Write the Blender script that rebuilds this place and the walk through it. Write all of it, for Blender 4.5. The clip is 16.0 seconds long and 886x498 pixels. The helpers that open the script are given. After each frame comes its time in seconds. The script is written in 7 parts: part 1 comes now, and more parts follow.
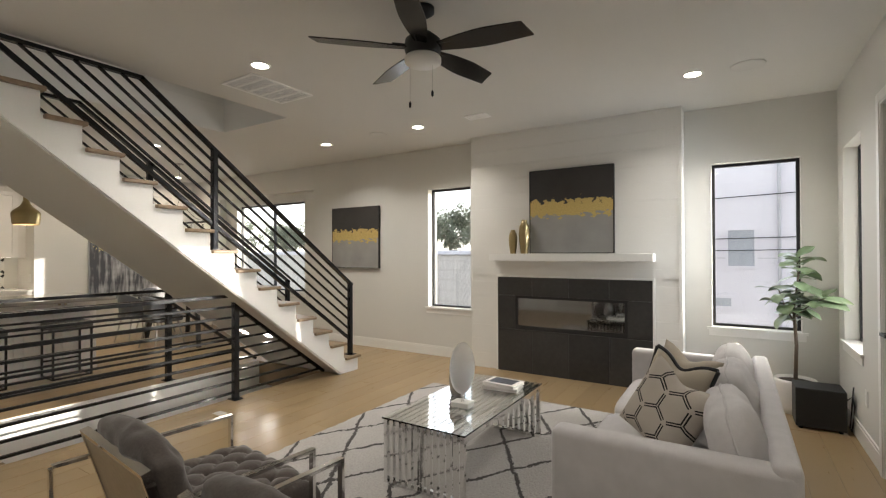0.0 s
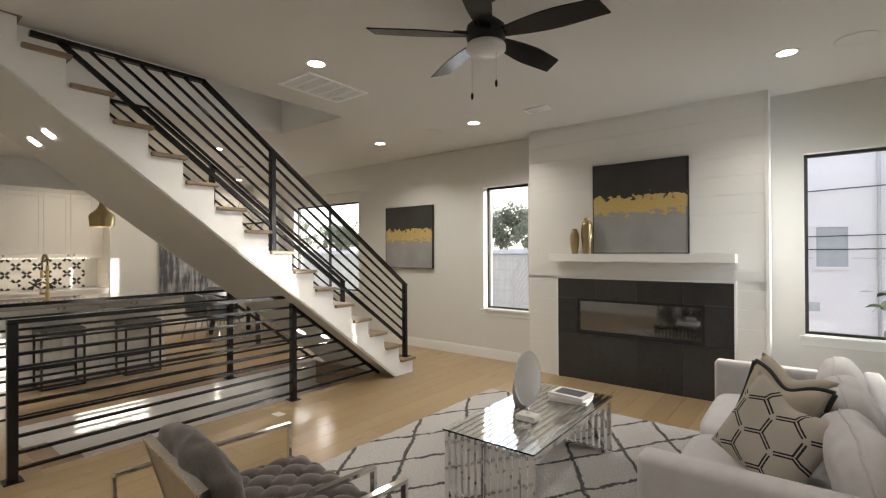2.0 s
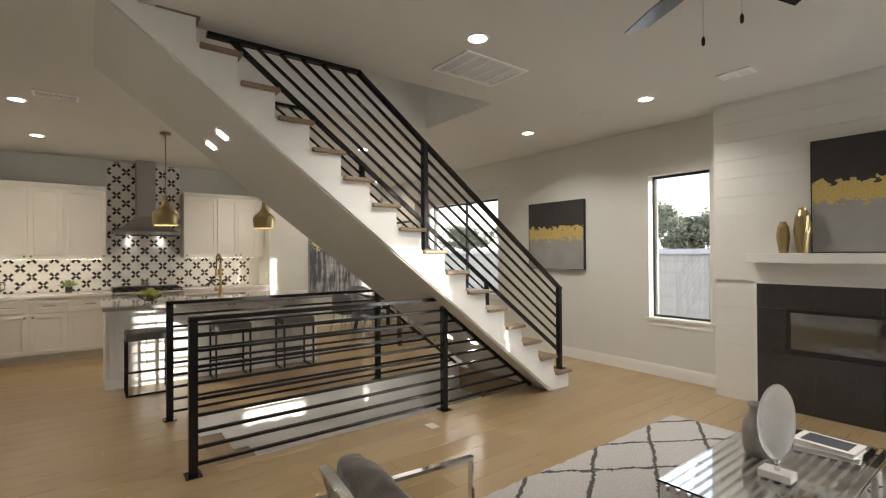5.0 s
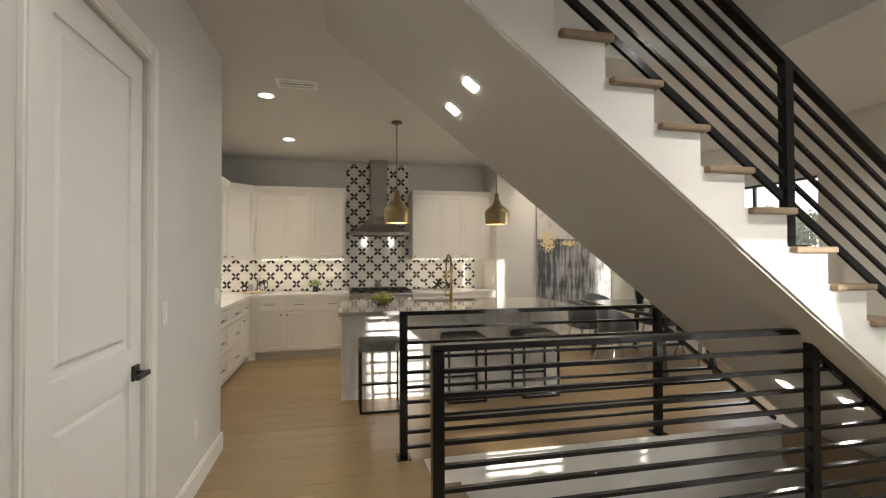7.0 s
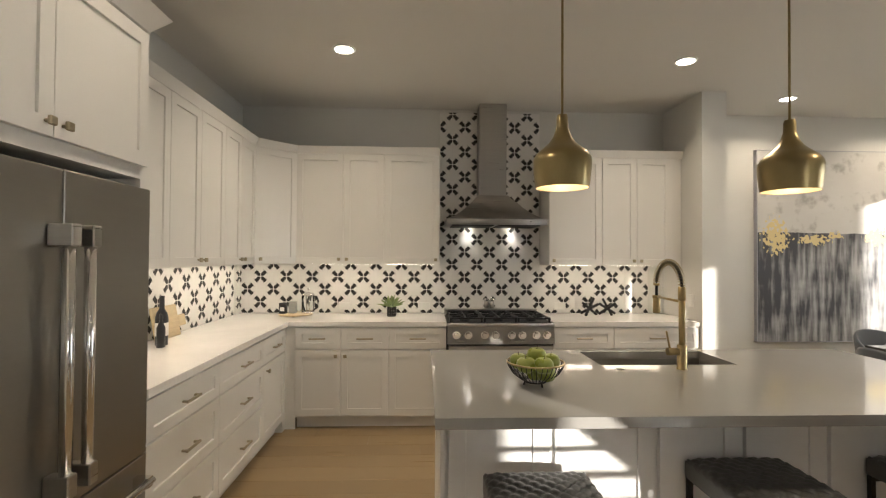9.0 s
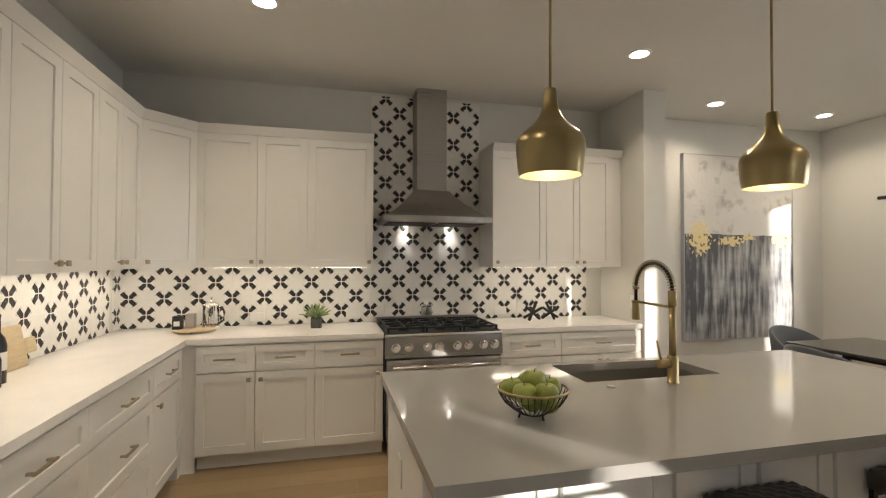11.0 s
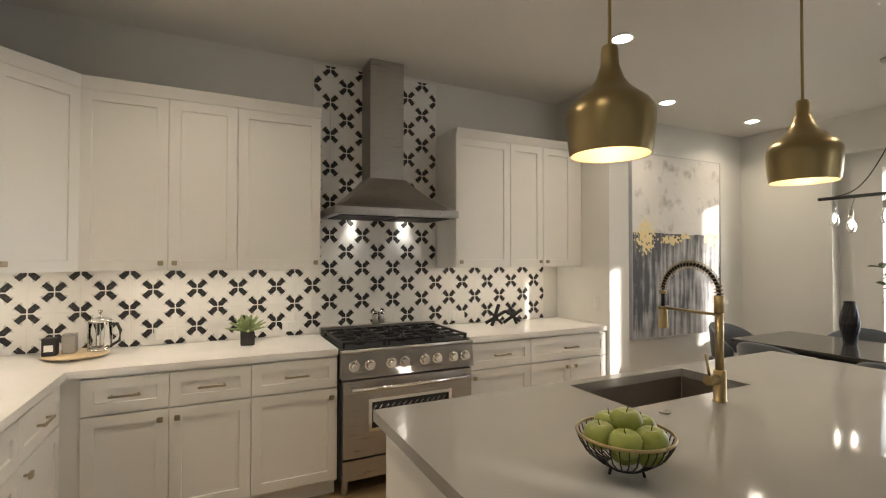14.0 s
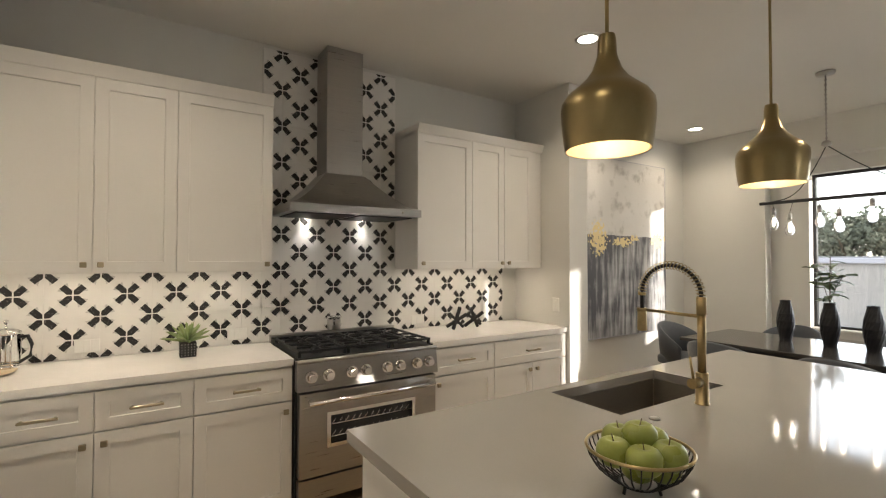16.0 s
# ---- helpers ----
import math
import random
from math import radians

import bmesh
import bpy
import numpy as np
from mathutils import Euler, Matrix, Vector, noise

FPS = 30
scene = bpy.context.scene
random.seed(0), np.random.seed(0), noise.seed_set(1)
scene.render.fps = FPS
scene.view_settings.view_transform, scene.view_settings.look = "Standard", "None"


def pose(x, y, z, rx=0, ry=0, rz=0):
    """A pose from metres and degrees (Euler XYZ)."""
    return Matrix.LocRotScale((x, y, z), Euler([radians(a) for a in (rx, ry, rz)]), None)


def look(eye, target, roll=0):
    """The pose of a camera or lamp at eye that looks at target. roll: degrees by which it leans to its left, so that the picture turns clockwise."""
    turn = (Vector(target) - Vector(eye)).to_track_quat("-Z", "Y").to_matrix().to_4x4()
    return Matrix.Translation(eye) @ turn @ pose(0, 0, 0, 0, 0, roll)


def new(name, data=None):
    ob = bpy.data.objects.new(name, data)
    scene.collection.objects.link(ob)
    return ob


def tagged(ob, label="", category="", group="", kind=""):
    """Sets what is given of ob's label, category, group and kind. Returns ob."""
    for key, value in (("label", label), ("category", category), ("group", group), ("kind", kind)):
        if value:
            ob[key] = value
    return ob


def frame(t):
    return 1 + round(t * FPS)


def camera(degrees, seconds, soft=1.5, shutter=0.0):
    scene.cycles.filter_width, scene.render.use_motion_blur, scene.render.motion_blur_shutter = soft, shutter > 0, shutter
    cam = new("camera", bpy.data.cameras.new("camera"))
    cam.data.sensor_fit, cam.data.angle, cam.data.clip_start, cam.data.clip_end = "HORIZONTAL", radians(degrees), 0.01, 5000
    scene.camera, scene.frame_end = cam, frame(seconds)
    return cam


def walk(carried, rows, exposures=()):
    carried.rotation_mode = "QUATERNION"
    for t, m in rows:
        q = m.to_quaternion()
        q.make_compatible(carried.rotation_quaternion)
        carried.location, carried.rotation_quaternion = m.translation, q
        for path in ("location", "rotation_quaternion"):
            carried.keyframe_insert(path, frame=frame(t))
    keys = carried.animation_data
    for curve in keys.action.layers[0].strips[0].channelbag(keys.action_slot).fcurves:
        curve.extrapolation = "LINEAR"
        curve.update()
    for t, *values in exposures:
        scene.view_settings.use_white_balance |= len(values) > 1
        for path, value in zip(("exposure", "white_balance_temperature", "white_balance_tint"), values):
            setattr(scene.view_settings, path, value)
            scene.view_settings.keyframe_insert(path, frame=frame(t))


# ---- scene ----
EXPOSURES = [(0.0, 1.61), (16.0, 1.58)]
cam = camera(87.2, 16.0, soft=1.2)
PATH = [
    # seconds, x, y, z, yaw, pitch, roll
    (0, -0.571, 0.079, 1.455, 31.97, 0.46, -0.20),
    (0.5, -0.599, 0.102, 1.455, 32.92, 0.48, -0.25),
    (1, -0.622, 0.121, 1.458, 33.89, 0.46, -0.23),
    (1.5, -0.662, 0.157, 1.462, 35.93, 0.42, -0.23),
    (2, -0.741, 0.187, 1.476, 38.05, 0.30, -0.30),
    (2.5, -0.805, 0.212, 1.486, 40.36, 0.28, -0.35),
    (3, -0.898, 0.217, 1.488, 42.39, 0.29, -0.34),
    (5.5, -1.463, 0.322, 1.459, 55.39, 0.49, -0.34),
    (6, -1.583, 0.341, 1.455, 58.14, 0.55, -0.36),
    (6.3, -1.708, 0.340, 1.449, 60.73, 0.67, -0.36),
    (6.5, -1.932, 0.335, 1.449, 64.02, 0.71, -0.31),
    (6.6, -2.057, 0.357, 1.444, 66.51, 0.78, -0.28),
    (6.7, -2.182, 0.380, 1.439, 68.99, 0.85, -0.25),
    (6.8, -2.335, 0.409, 1.439, 72.02, 0.90, -0.19),
    (6.9, -2.489, 0.424, 1.439, 75.05, 0.95, -0.13),
    (7, -2.745, 0.410, 1.446, 77.45, 0.89, -0.16),
    (7.1, -3.012, 0.440, 1.444, 80.29, 0.92, -0.13),
    (7.2, -3.302, 0.486, 1.442, 82.85, 0.95, -0.10),
    (7.3, -3.597, 0.503, 1.434, 85.38, 1.04, -0.07),
    (7.4, -3.893, 0.497, 1.436, 87.28, 1.07, -0.09),
    (7.5, -4.188, 0.494, 1.442, 87.88, 0.99, -0.08),
    (7.6, -4.482, 0.497, 1.441, 88.60, 1.08, -0.07),
    (7.7, -4.776, 0.498, 1.439, 89.54, 1.15, -0.09),
    (7.8, -5.048, 0.491, 1.444, 89.92, 1.12, -0.05),
    (7.9, -5.269, 0.460, 1.449, 90.31, 1.10, -0.00),
    (8, -5.419, 0.441, 1.454, 90.69, 1.07, 0.04),
    (8.5, -5.485, 0.400, 1.486, 90.52, 0.76, 0.29),
    (9, -5.629, 0.357, 1.477, 87.65, 0.91, 0.35),
    (9.5, -5.773, 0.302, 1.478, 84.26, 0.91, 0.32),
    (10, -5.884, 0.259, 1.471, 81.25, 1.07, 0.28),
    (12.5, -6.501, -0.023, 1.476, 69.73, 1.01, 0.14),
    (13, -6.594, -0.046, 1.472, 67.87, 1.04, 0.15),
    (13.5, -6.672, -0.074, 1.472, 66.10, 1.07, 0.13),
    (14, -6.754, -0.127, 1.482, 63.99, 0.99, 0.07),
    (14.5, -6.818, -0.133, 1.481, 62.54, 1.07, 0.05),
    (15, -6.869, -0.140, 1.477, 60.72, 1.20, 0.07),
    (15.5, -6.919, -0.173, 1.481, 58.52, 1.14, 0.10),
    (16, -6.956, -0.178, 1.479, 56.92, 1.20, 0.10),
]
walk(cam, [(t, look((x, y, z), (x - math.sin(radians(yaw)), y + math.cos(radians(yaw)), z + math.tan(radians(pitch))), roll)) for t, x, y, z, yaw, pitch, roll in PATH], EXPOSURES)


# ---- light ----
SUN_DIR = Vector((1.0, 0.515, 0.168)).normalized()
world = bpy.data.worlds.new("sky")
scene.world = world
world.use_nodes = True
wt = world.node_tree
sky = wt.nodes.new("ShaderNodeTexSky")
sky.sky_type = "NISHITA"
sky.sun_disc = False
sky.dust_density = 0.2
sky.ozone_density = 1.6
sky.sun_elevation = math.asin(SUN_DIR.z)
sky.sun_rotation = math.atan2(SUN_DIR.x, SUN_DIR.y)
bg = wt.nodes["Background"]
bg.inputs["Strength"].default_value = 0.15
pale = wt.nodes.new("ShaderNodeHueSaturation")
pale.inputs["Saturation"].default_value = 0.3
pale.inputs["Value"].default_value = 2.0
wt.links.new(sky.outputs[0], pale.inputs["Color"])
wt.links.new(pale.outputs[0], bg.inputs[0])

sun = new("sun", bpy.data.lights.new("sun", "SUN"))
sun.data.energy = 2.7
sun.data.angle = radians(0.6)
sun.data.color = (1.0, 0.93, 0.82)
sun.matrix_world = look(SUN_DIR * 30, (0, 0, 0))

H = 2.945          # ceiling height
XE, XW = 0.25, -10.26   # living room end wall, range wall
YN, YS = 5.64, -0.46    # window wall, door wall
YK = -1.43              # kitchen side wall
LIVING_W, KITCHEN_W = 5.2, 3.6


def disc_lamp(name, x, y, z, watts, size=0.11, color=(1.0, 0.90, 0.76), spread=136):
    lamp = new(name, bpy.data.lights.new(name, "AREA"))
    lamp.data.shape = "DISK"
    lamp.data.size = size
    lamp.data.energy = watts
    lamp.data.color = color
    lamp.data.spread = radians(spread)
    lamp.location = (x, y, z)
    return lamp


# (-3.74, 0.27) and (-0.85, 1.2) are unseen; the first is added to brighten the door
DOWNLIGHTS = [(-3.74, 0.27), (-3.74, 2.43), (-3.73, 4.59), (-5.29, 4.63), (-0.85, 4.49), (-0.85, 1.2), (-7.29, -0.255), (-8.94, -0.22),
              (-9.0, 2.30), (-7.3, 3.4), (-9.75, 3.69), (-9.77, 5.04)]
for x, y in DOWNLIGHTS:
    watts = LIVING_W if x > -6.5 else KITCHEN_W
    if y < 0.5 and -7.5 < x:
        watts *= 0.5      # the passage lamps burn dimmer
    if x < -9.5:
        watts *= 0.6      # and so do the two that wash the end wall
    if x > -1:
        watts *= 0.7
    disc_lamp("downlight_lamp", x, y, H - 0.012, watts, color=(1.0, 0.94, 0.86) if x > -6.5 else (1.0, 0.835, 0.63))

# unseen lamp added upstairs to brighten the stair opening
disc_lamp("landing_fill_lamp", -5.3, 1.9, 5.388, 1.9, color=(1.0, 0.94, 0.86))

# daylight standing in the window openings
for at, to, wide, tall, watts in (((-0.53, 5.60, 1.45), (-0.53, 0.0, 1.0), 0.85, 1.8, 1.5), ((0.21, 5.06, 1.5), (-6.0, 5.06, 1.0), 0.6, 1.6, 4.0),
                                  ((-8.0, 5.60, 1.4), (-8.0, 0.0, 0.6), 1.8, 1.6, 3.0), ((-4.0, 5.60, 1.5), (-4.0, 0.0, 0.9), 0.5, 1.4, 0.8)):
    day = new("window_daylight", bpy.data.lights.new("window_daylight", "AREA"))
    day.data.shape, day.data.size, day.data.size_y = "RECTANGLE", wide, tall
    day.data.energy, day.data.color = watts, (0.84, 0.91, 1.0)
    day.data.spread = radians(110)
    day.matrix_world = look(at, to)

# ---- materials ----


def material(name, color, rough=0.5, metal=0.0, var=0.06, scale=6.0, fine=60.0, bump=0.05, coat=0.0, sheen=0.0, stretch=(1, 1, 1),
             rand=0.0, spec=0.5):
    """Principled surface with variation at two scales in colour, roughness and relief."""
    m = bpy.data.materials.new(name)
    m.use_nodes = True
    t, b = m.node_tree, m.node_tree.nodes["Principled BSDF"]
    b.inputs["Metallic"].default_value = metal
    b.inputs["Coat Weight"].default_value = coat
    b.inputs["Coat Roughness"].default_value = 0.12
    b.inputs["Sheen Weight"].default_value = sheen
    b.inputs["Specular IOR Level"].default_value = spec
    co = t.nodes.new("ShaderNodeTexCoord")
    mp = t.nodes.new("ShaderNodeMapping")
    mp.inputs["Scale"].default_value = stretch
    t.links.new(co.outputs["Object"], mp.inputs[0])
    n1, n2 = t.nodes.new("ShaderNodeTexNoise"), t.nodes.new("ShaderNodeTexNoise")
    for n, s in ((n1, scale), (n2, fine)):
        n.inputs["Scale"].default_value = s
        n.inputs["Detail"].default_value = 4
        t.links.new(mp.outputs[0], n.inputs["Vector"])
    add = t.nodes.new("ShaderNodeMath")
    add.operation = "ADD"
    t.links.new(n1.outputs[0], add.inputs[0])
    t.links.new(n2.outputs[0], add.inputs[1])
    last = add
    if rand:
        info = t.nodes.new("ShaderNodeObjectInfo")
        mul = t.nodes.new("ShaderNodeMath")
        mul.operation = "MULTIPLY_ADD"
        mul.inputs[1].default_value = rand
        t.links.new(info.outputs["Random"], mul.inputs[0])
        t.links.new(add.outputs[0], mul.inputs[2])
        last = mul
    rng = t.nodes.new("ShaderNodeMapRange")
    rng.inputs["From Min"].default_value, rng.inputs["From Max"].default_value = 0.5, 1.5 + rand
    rng.inputs["To Min"].default_value, rng.inputs["To Max"].default_value = 1 - var, 1 + var
    t.links.new(last.outputs[0], rng.inputs[0])
    mix = t.nodes.new("ShaderNodeMix")
    mix.data_type, mix.blend_type = "RGBA", "MULTIPLY"
    mix.inputs[0].default_value = 1
    mix.inputs[6].default_value = (*color, 1)
    t.links.new(rng.outputs[0], mix.inputs[7])
    t.links.new(mix.outputs[2], b.inputs["Base Color"])
    rr = t.nodes.new("ShaderNodeMapRange")
    rr.inputs["To Min"].default_value, rr.inputs["To Max"].default_value = max(0.02, rough * 0.85), min(1, rough * 1.15)
    t.links.new(n1.outputs[0], rr.inputs[0])
    t.links.new(rr.outputs[0], b.inputs["Roughness"])
    if bump:
        bp = t.nodes.new("ShaderNodeBump")
        bp.inputs["Strength"].default_value = bump
        bp.inputs["Distance"].default_value = 0.01
        t.links.new(n2.outputs[0], bp.inputs["Height"])
        t.links.new(bp.outputs[0], b.inputs["Normal"])
    return m


def glow(name, color, strength):
    m = bpy.data.materials.new(name)
    m.use_nodes = True
    b = m.node_tree.nodes["Principled BSDF"]
    b.inputs["Base Color"].default_value = (0.8, 0.8, 0.8, 1)
    b.inputs["Emission Color"].default_value = (*color, 1)
    b.inputs["Emission Strength"].default_value = strength
    return m


def glass(name, color=(1, 1, 1), rough=0.0):
    m = bpy.data.materials.new(name)
    m.use_nodes = True
    b = m.node_tree.nodes["Principled BSDF"]
    b.inputs["Base Color"].default_value = (*color, 1)
    b.inputs["Roughness"].default_value = rough
    b.inputs["Transmission Weight"].default_value = 1.0
    b.inputs["IOR"].default_value = 1.45
    return m


def M(t, op, a, b=None, c=None):
    """A math node in tree t; inputs are sockets or numbers."""
    n = t.nodes.new("ShaderNodeMath")
    n.operation = op
    for i, v in enumerate((a, b, c)):
        if v is None:
            continue
        if isinstance(v, (int, float)):
            n.inputs[i].default_value = v
        else:
            t.links.new(v, n.inputs[i])
    return n.outputs[0]


def tex(t, kind, vec, scale, detail=4):
    n = t.nodes.new(kind)
    n.inputs["Scale"].default_value = scale
    if kind == "ShaderNodeTexNoise":
        n.inputs["Detail"].default_value = detail
    t.links.new(vec, n.inputs["Vector"])
    return n.outputs[0]


def blend(t, fac, a, b):
    n = t.nodes.new("ShaderNodeMix")
    n.data_type = "RGBA"
    for i, v in ((0, fac), (6, a), (7, b)):
        if isinstance(v, tuple):
            n.inputs[i].default_value = (*v, 1)
        elif isinstance(v, (int, float)):
            n.inputs[i].default_value = v
        else:
            t.links.new(v, n.inputs[i])
    return n.outputs[2]


def stretched(t, co, s):
    n = t.nodes.new("ShaderNodeMapping")
    n.inputs["Scale"].default_value = s
    t.links.new(co, n.inputs[0])
    return n.outputs[0]


def start(name, rough=0.5):
    m = bpy.data.materials.new(name)
    m.use_nodes = True
    t = m.node_tree
    b = t.nodes["Principled BSDF"]
    b.inputs["Roughness"].default_value = rough
    co = t.nodes.new("ShaderNodeTexCoord").outputs["Object"]
    xyz = t.nodes.new("ShaderNodeSeparateXYZ")
    t.links.new(co, xyz.inputs[0])
    return m, t, b, co, xyz.outputs


def relief(t, b, height, strength, distance=0.01):
    n = t.nodes.new("ShaderNodeBump")
    n.inputs["Strength"].default_value = strength
    n.inputs["Distance"].default_value = distance
    t.links.new(height, n.inputs["Height"])
    t.links.new(n.outputs[0], b.inputs["Normal"])


def tile_material():
    """White glazed cement-look tile with dark four-petal crosses at its middle and corners."""
    m, t, b, co, (u, v, w) = start("patterned_tile", 0.5)
    P = 0.2495
    au, av = M(t, "ABSOLUTE", u), M(t, "ABSOLUTE", v)
    far = M(t, "GREATER_THAN", M(t, "ADD", au, av), P / 2)
    def fold(a):
        return M(t, "ADD", M(t, "MULTIPLY", a, M(t, "SUBTRACT", 1.0, far)), M(t, "MULTIPLY", M(t, "SUBTRACT", P / 2, a), far))
    fu, fv = fold(au), fold(av)
    wob = M(t, "MULTIPLY", M(t, "SUBTRACT", tex(t, "ShaderNodeTexNoise", co, 45), 0.5), 0.0025)
    along = M(t, "MULTIPLY", M(t, "ADD", fu, fv), 0.7071)
    across = M(t, "ADD", M(t, "ABSOLUTE", M(t, "MULTIPLY", M(t, "SUBTRACT", fu, fv), 0.7071)), wob)
    petal = M(t, "MULTIPLY", M(t, "LESS_THAN", across, 0.0168), M(t, "LESS_THAN", along, 0.0685))
    joint = M(t, "MULTIPLY", M(t, "GREATER_THAN", fu, 0.0034), M(t, "GREATER_THAN", fv, 0.0034))
    petal = M(t, "MULTIPLY", petal, joint)
    wing = M(t, "MULTIPLY", M(t, "SUBTRACT", along, 0.044), 0.62)
    tip = M(t, "MULTIPLY", M(t, "GREATER_THAN", across, 0.0176), M(t, "LESS_THAN", M(t, "SUBTRACT", across, 0.0176), wing))
    tip = M(t, "MULTIPLY", tip, M(t, "MULTIPLY", M(t, "LESS_THAN", along, 0.0665), M(t, "MULTIPLY_ADD", tex(t, "ShaderNodeTexNoise", co, 60), 0.5, 0.08)))
    ray = M(t, "MULTIPLY", M(t, "MULTIPLY", M(t, "GREATER_THAN", along, 0.0665), M(t, "LESS_THAN", across, 0.0158)), 0.045)
    worn = M(t, "MULTIPLY", M(t, "GREATER_THAN", tex(t, "ShaderNodeTexNoise", co, 160), 0.66), 0.25)
    cloud = tex(t, "ShaderNodeTexNoise", co, 9)
    white = blend(t, cloud, (0.78, 0.76, 0.73), (0.70, 0.685, 0.66))
    dark = blend(t, cloud, (0.006, 0.006, 0.006), (0.018, 0.016, 0.015))
    fac = M(t, "MAXIMUM", M(t, "MULTIPLY", petal, M(t, "SUBTRACT", 1.0, worn)), M(t, "MAXIMUM", tip, ray))
    t.links.new(blend(t, fac, white, dark), b.inputs["Base Color"])
    relief(t, b, cloud, 0.05)
    return m


def plank_material():
    """Pale oiled oak; each board has its own tone and grain along y."""
    m, t, b, co, _ = start("oak_plank", 0.36)
    info = t.nodes.new("ShaderNodeObjectInfo").outputs
    shift = t.nodes.new("ShaderNodeVectorMath")
    shift.operation = "MULTIPLY_ADD"
    t.links.new(info["Random"], shift.inputs[0])
    shift.inputs[1].default_value = (37, 91, 13)
    t.links.new(co, shift.inputs[2])
    grain = tex(t, "ShaderNodeTexNoise", stretched(t, shift.outputs[0], (9, 0.35, 1)), 6, 3)
    big = tex(t, "ShaderNodeTexNoise", stretched(t, shift.outputs[0], (3, 0.6, 1)), 1.6, 3)
    fine = tex(t, "ShaderNodeTexNoise", stretched(t, shift.outputs[0], (30, 0.8, 1)), 14, 3)
    tone = M(t, "ADD", M(t, "MULTIPLY", grain, 0.18), M(t, "MULTIPLY_ADD", info["Random"], 0.40, 0.16))
    c = blend(t, tone, (0.235, 0.162, 0.080), (0.400, 0.292, 0.160))
    c = blend(t, M(t, "MULTIPLY", big, 0.35), c, (0.27, 0.185, 0.11))
    c = blend(t, M(t, "MULTIPLY", M(t, "GREATER_THAN", fine, 0.60), 0.05), c, (0.15, 0.09, 0.045))
    t.links.new(c, b.inputs["Base Color"])
    r = t.nodes.new("ShaderNodeMapRange")
    r.inputs["To Min"].default_value, r.inputs["To Max"].default_value = 0.24, 0.36
    t.links.new(grain, r.inputs[0])
    t.links.new(r.outputs[0], b.inputs["Roughness"])
    relief(t, b, grain, 0.004)
    return m


def rug_material():
    """Cream shag with uneven dark diamond lines."""
    m, t, b, co, (u, v, w) = start("shag_rug", 0.95)
    n = tex(t, "ShaderNodeTexNoise", co, 7)
    n2 = tex(t, "ShaderNodeTexNoise", co, 70)
    wob = M(t, "MULTIPLY", M(t, "SUBTRACT", n, 0.5), 0.16)
    wob2 = M(t, "ADD", wob, M(t, "MULTIPLY", M(t, "SUBTRACT", n2, 0.5), 0.12))
    p = M(t, "ADD", M(t, "MULTIPLY", u, 2.15), M(t, "MULTIPLY", v, 1.35))
    q = M(t, "SUBTRACT", M(t, "MULTIPLY", u, 2.15), M(t, "MULTIPLY", v, 1.35))
    def line(s):
        f = M(t, "FRACT", M(t, "ADD", s, wob2))
        return M(t, "LESS_THAN", M(t, "ABSOLUTE", M(t, "SUBTRACT", f, 0.5)), 0.033)
    fac = M(t, "MAXIMUM", line(p), line(q))
    cream = blend(t, n2, (0.35, 0.33, 0.315), (0.58, 0.56, 0.535))
    dark = blend(t, n2, (0.03, 0.028, 0.027), (0.11, 0.10, 0.095))
    t.links.new(blend(t, fac, cream, dark), b.inputs["Base Color"])
    relief(t, b, n2, 0.8, 0.02)
    return m


def painting_dark(name):
    """Charcoal top, ragged gold-leaf band, pale grey lower half; local z is up from the picture's middle."""
    m, t, b, co, (u, v, w) = start(name, 0.6)
    n = tex(t, "ShaderNodeTexNoise", stretched(t, co, (6, 1, 3)), 4, 6)
    n2 = tex(t, "ShaderNodeTexNoise", stretched(t, co, (0.6, 1, 1)), 22, 8)
    n3 = tex(t, "ShaderNodeTexNoise", co, 3, 5)
    up = blend(t, n3, (0.018, 0.017, 0.017), (0.05, 0.045, 0.042))
    low = blend(t, n3, (0.20, 0.195, 0.19), (0.38, 0.37, 0.355))
    base = blend(t, M(t, "GREATER_THAN", M(t, "ADD", w, M(t, "MULTIPLY", M(t, "SUBTRACT", n, 0.5), 0.06)), 0.03), low, up)
    edge = M(t, "ADD", M(t, "MULTIPLY", M(t, "SUBTRACT", n2, 0.5), 0.34), M(t, "MULTIPLY", M(t, "SUBTRACT", n, 0.5), 0.07))
    band = M(t, "LESS_THAN", M(t, "ADD", M(t, "ABSOLUTE", M(t, "SUBTRACT", w, 0.035)), edge), 0.085)
    gold = blend(t, tex(t, "ShaderNodeTexNoise", co, 90, 4), (0.30, 0.20, 0.05), (0.80, 0.62, 0.24))
    t.links.new(blend(t, band, base, gold), b.inputs["Base Color"])
    t.links.new(M(t, "MULTIPLY", band, 0.25), b.inputs["Metallic"])
    relief(t, b, n2, 0.35)
    return m


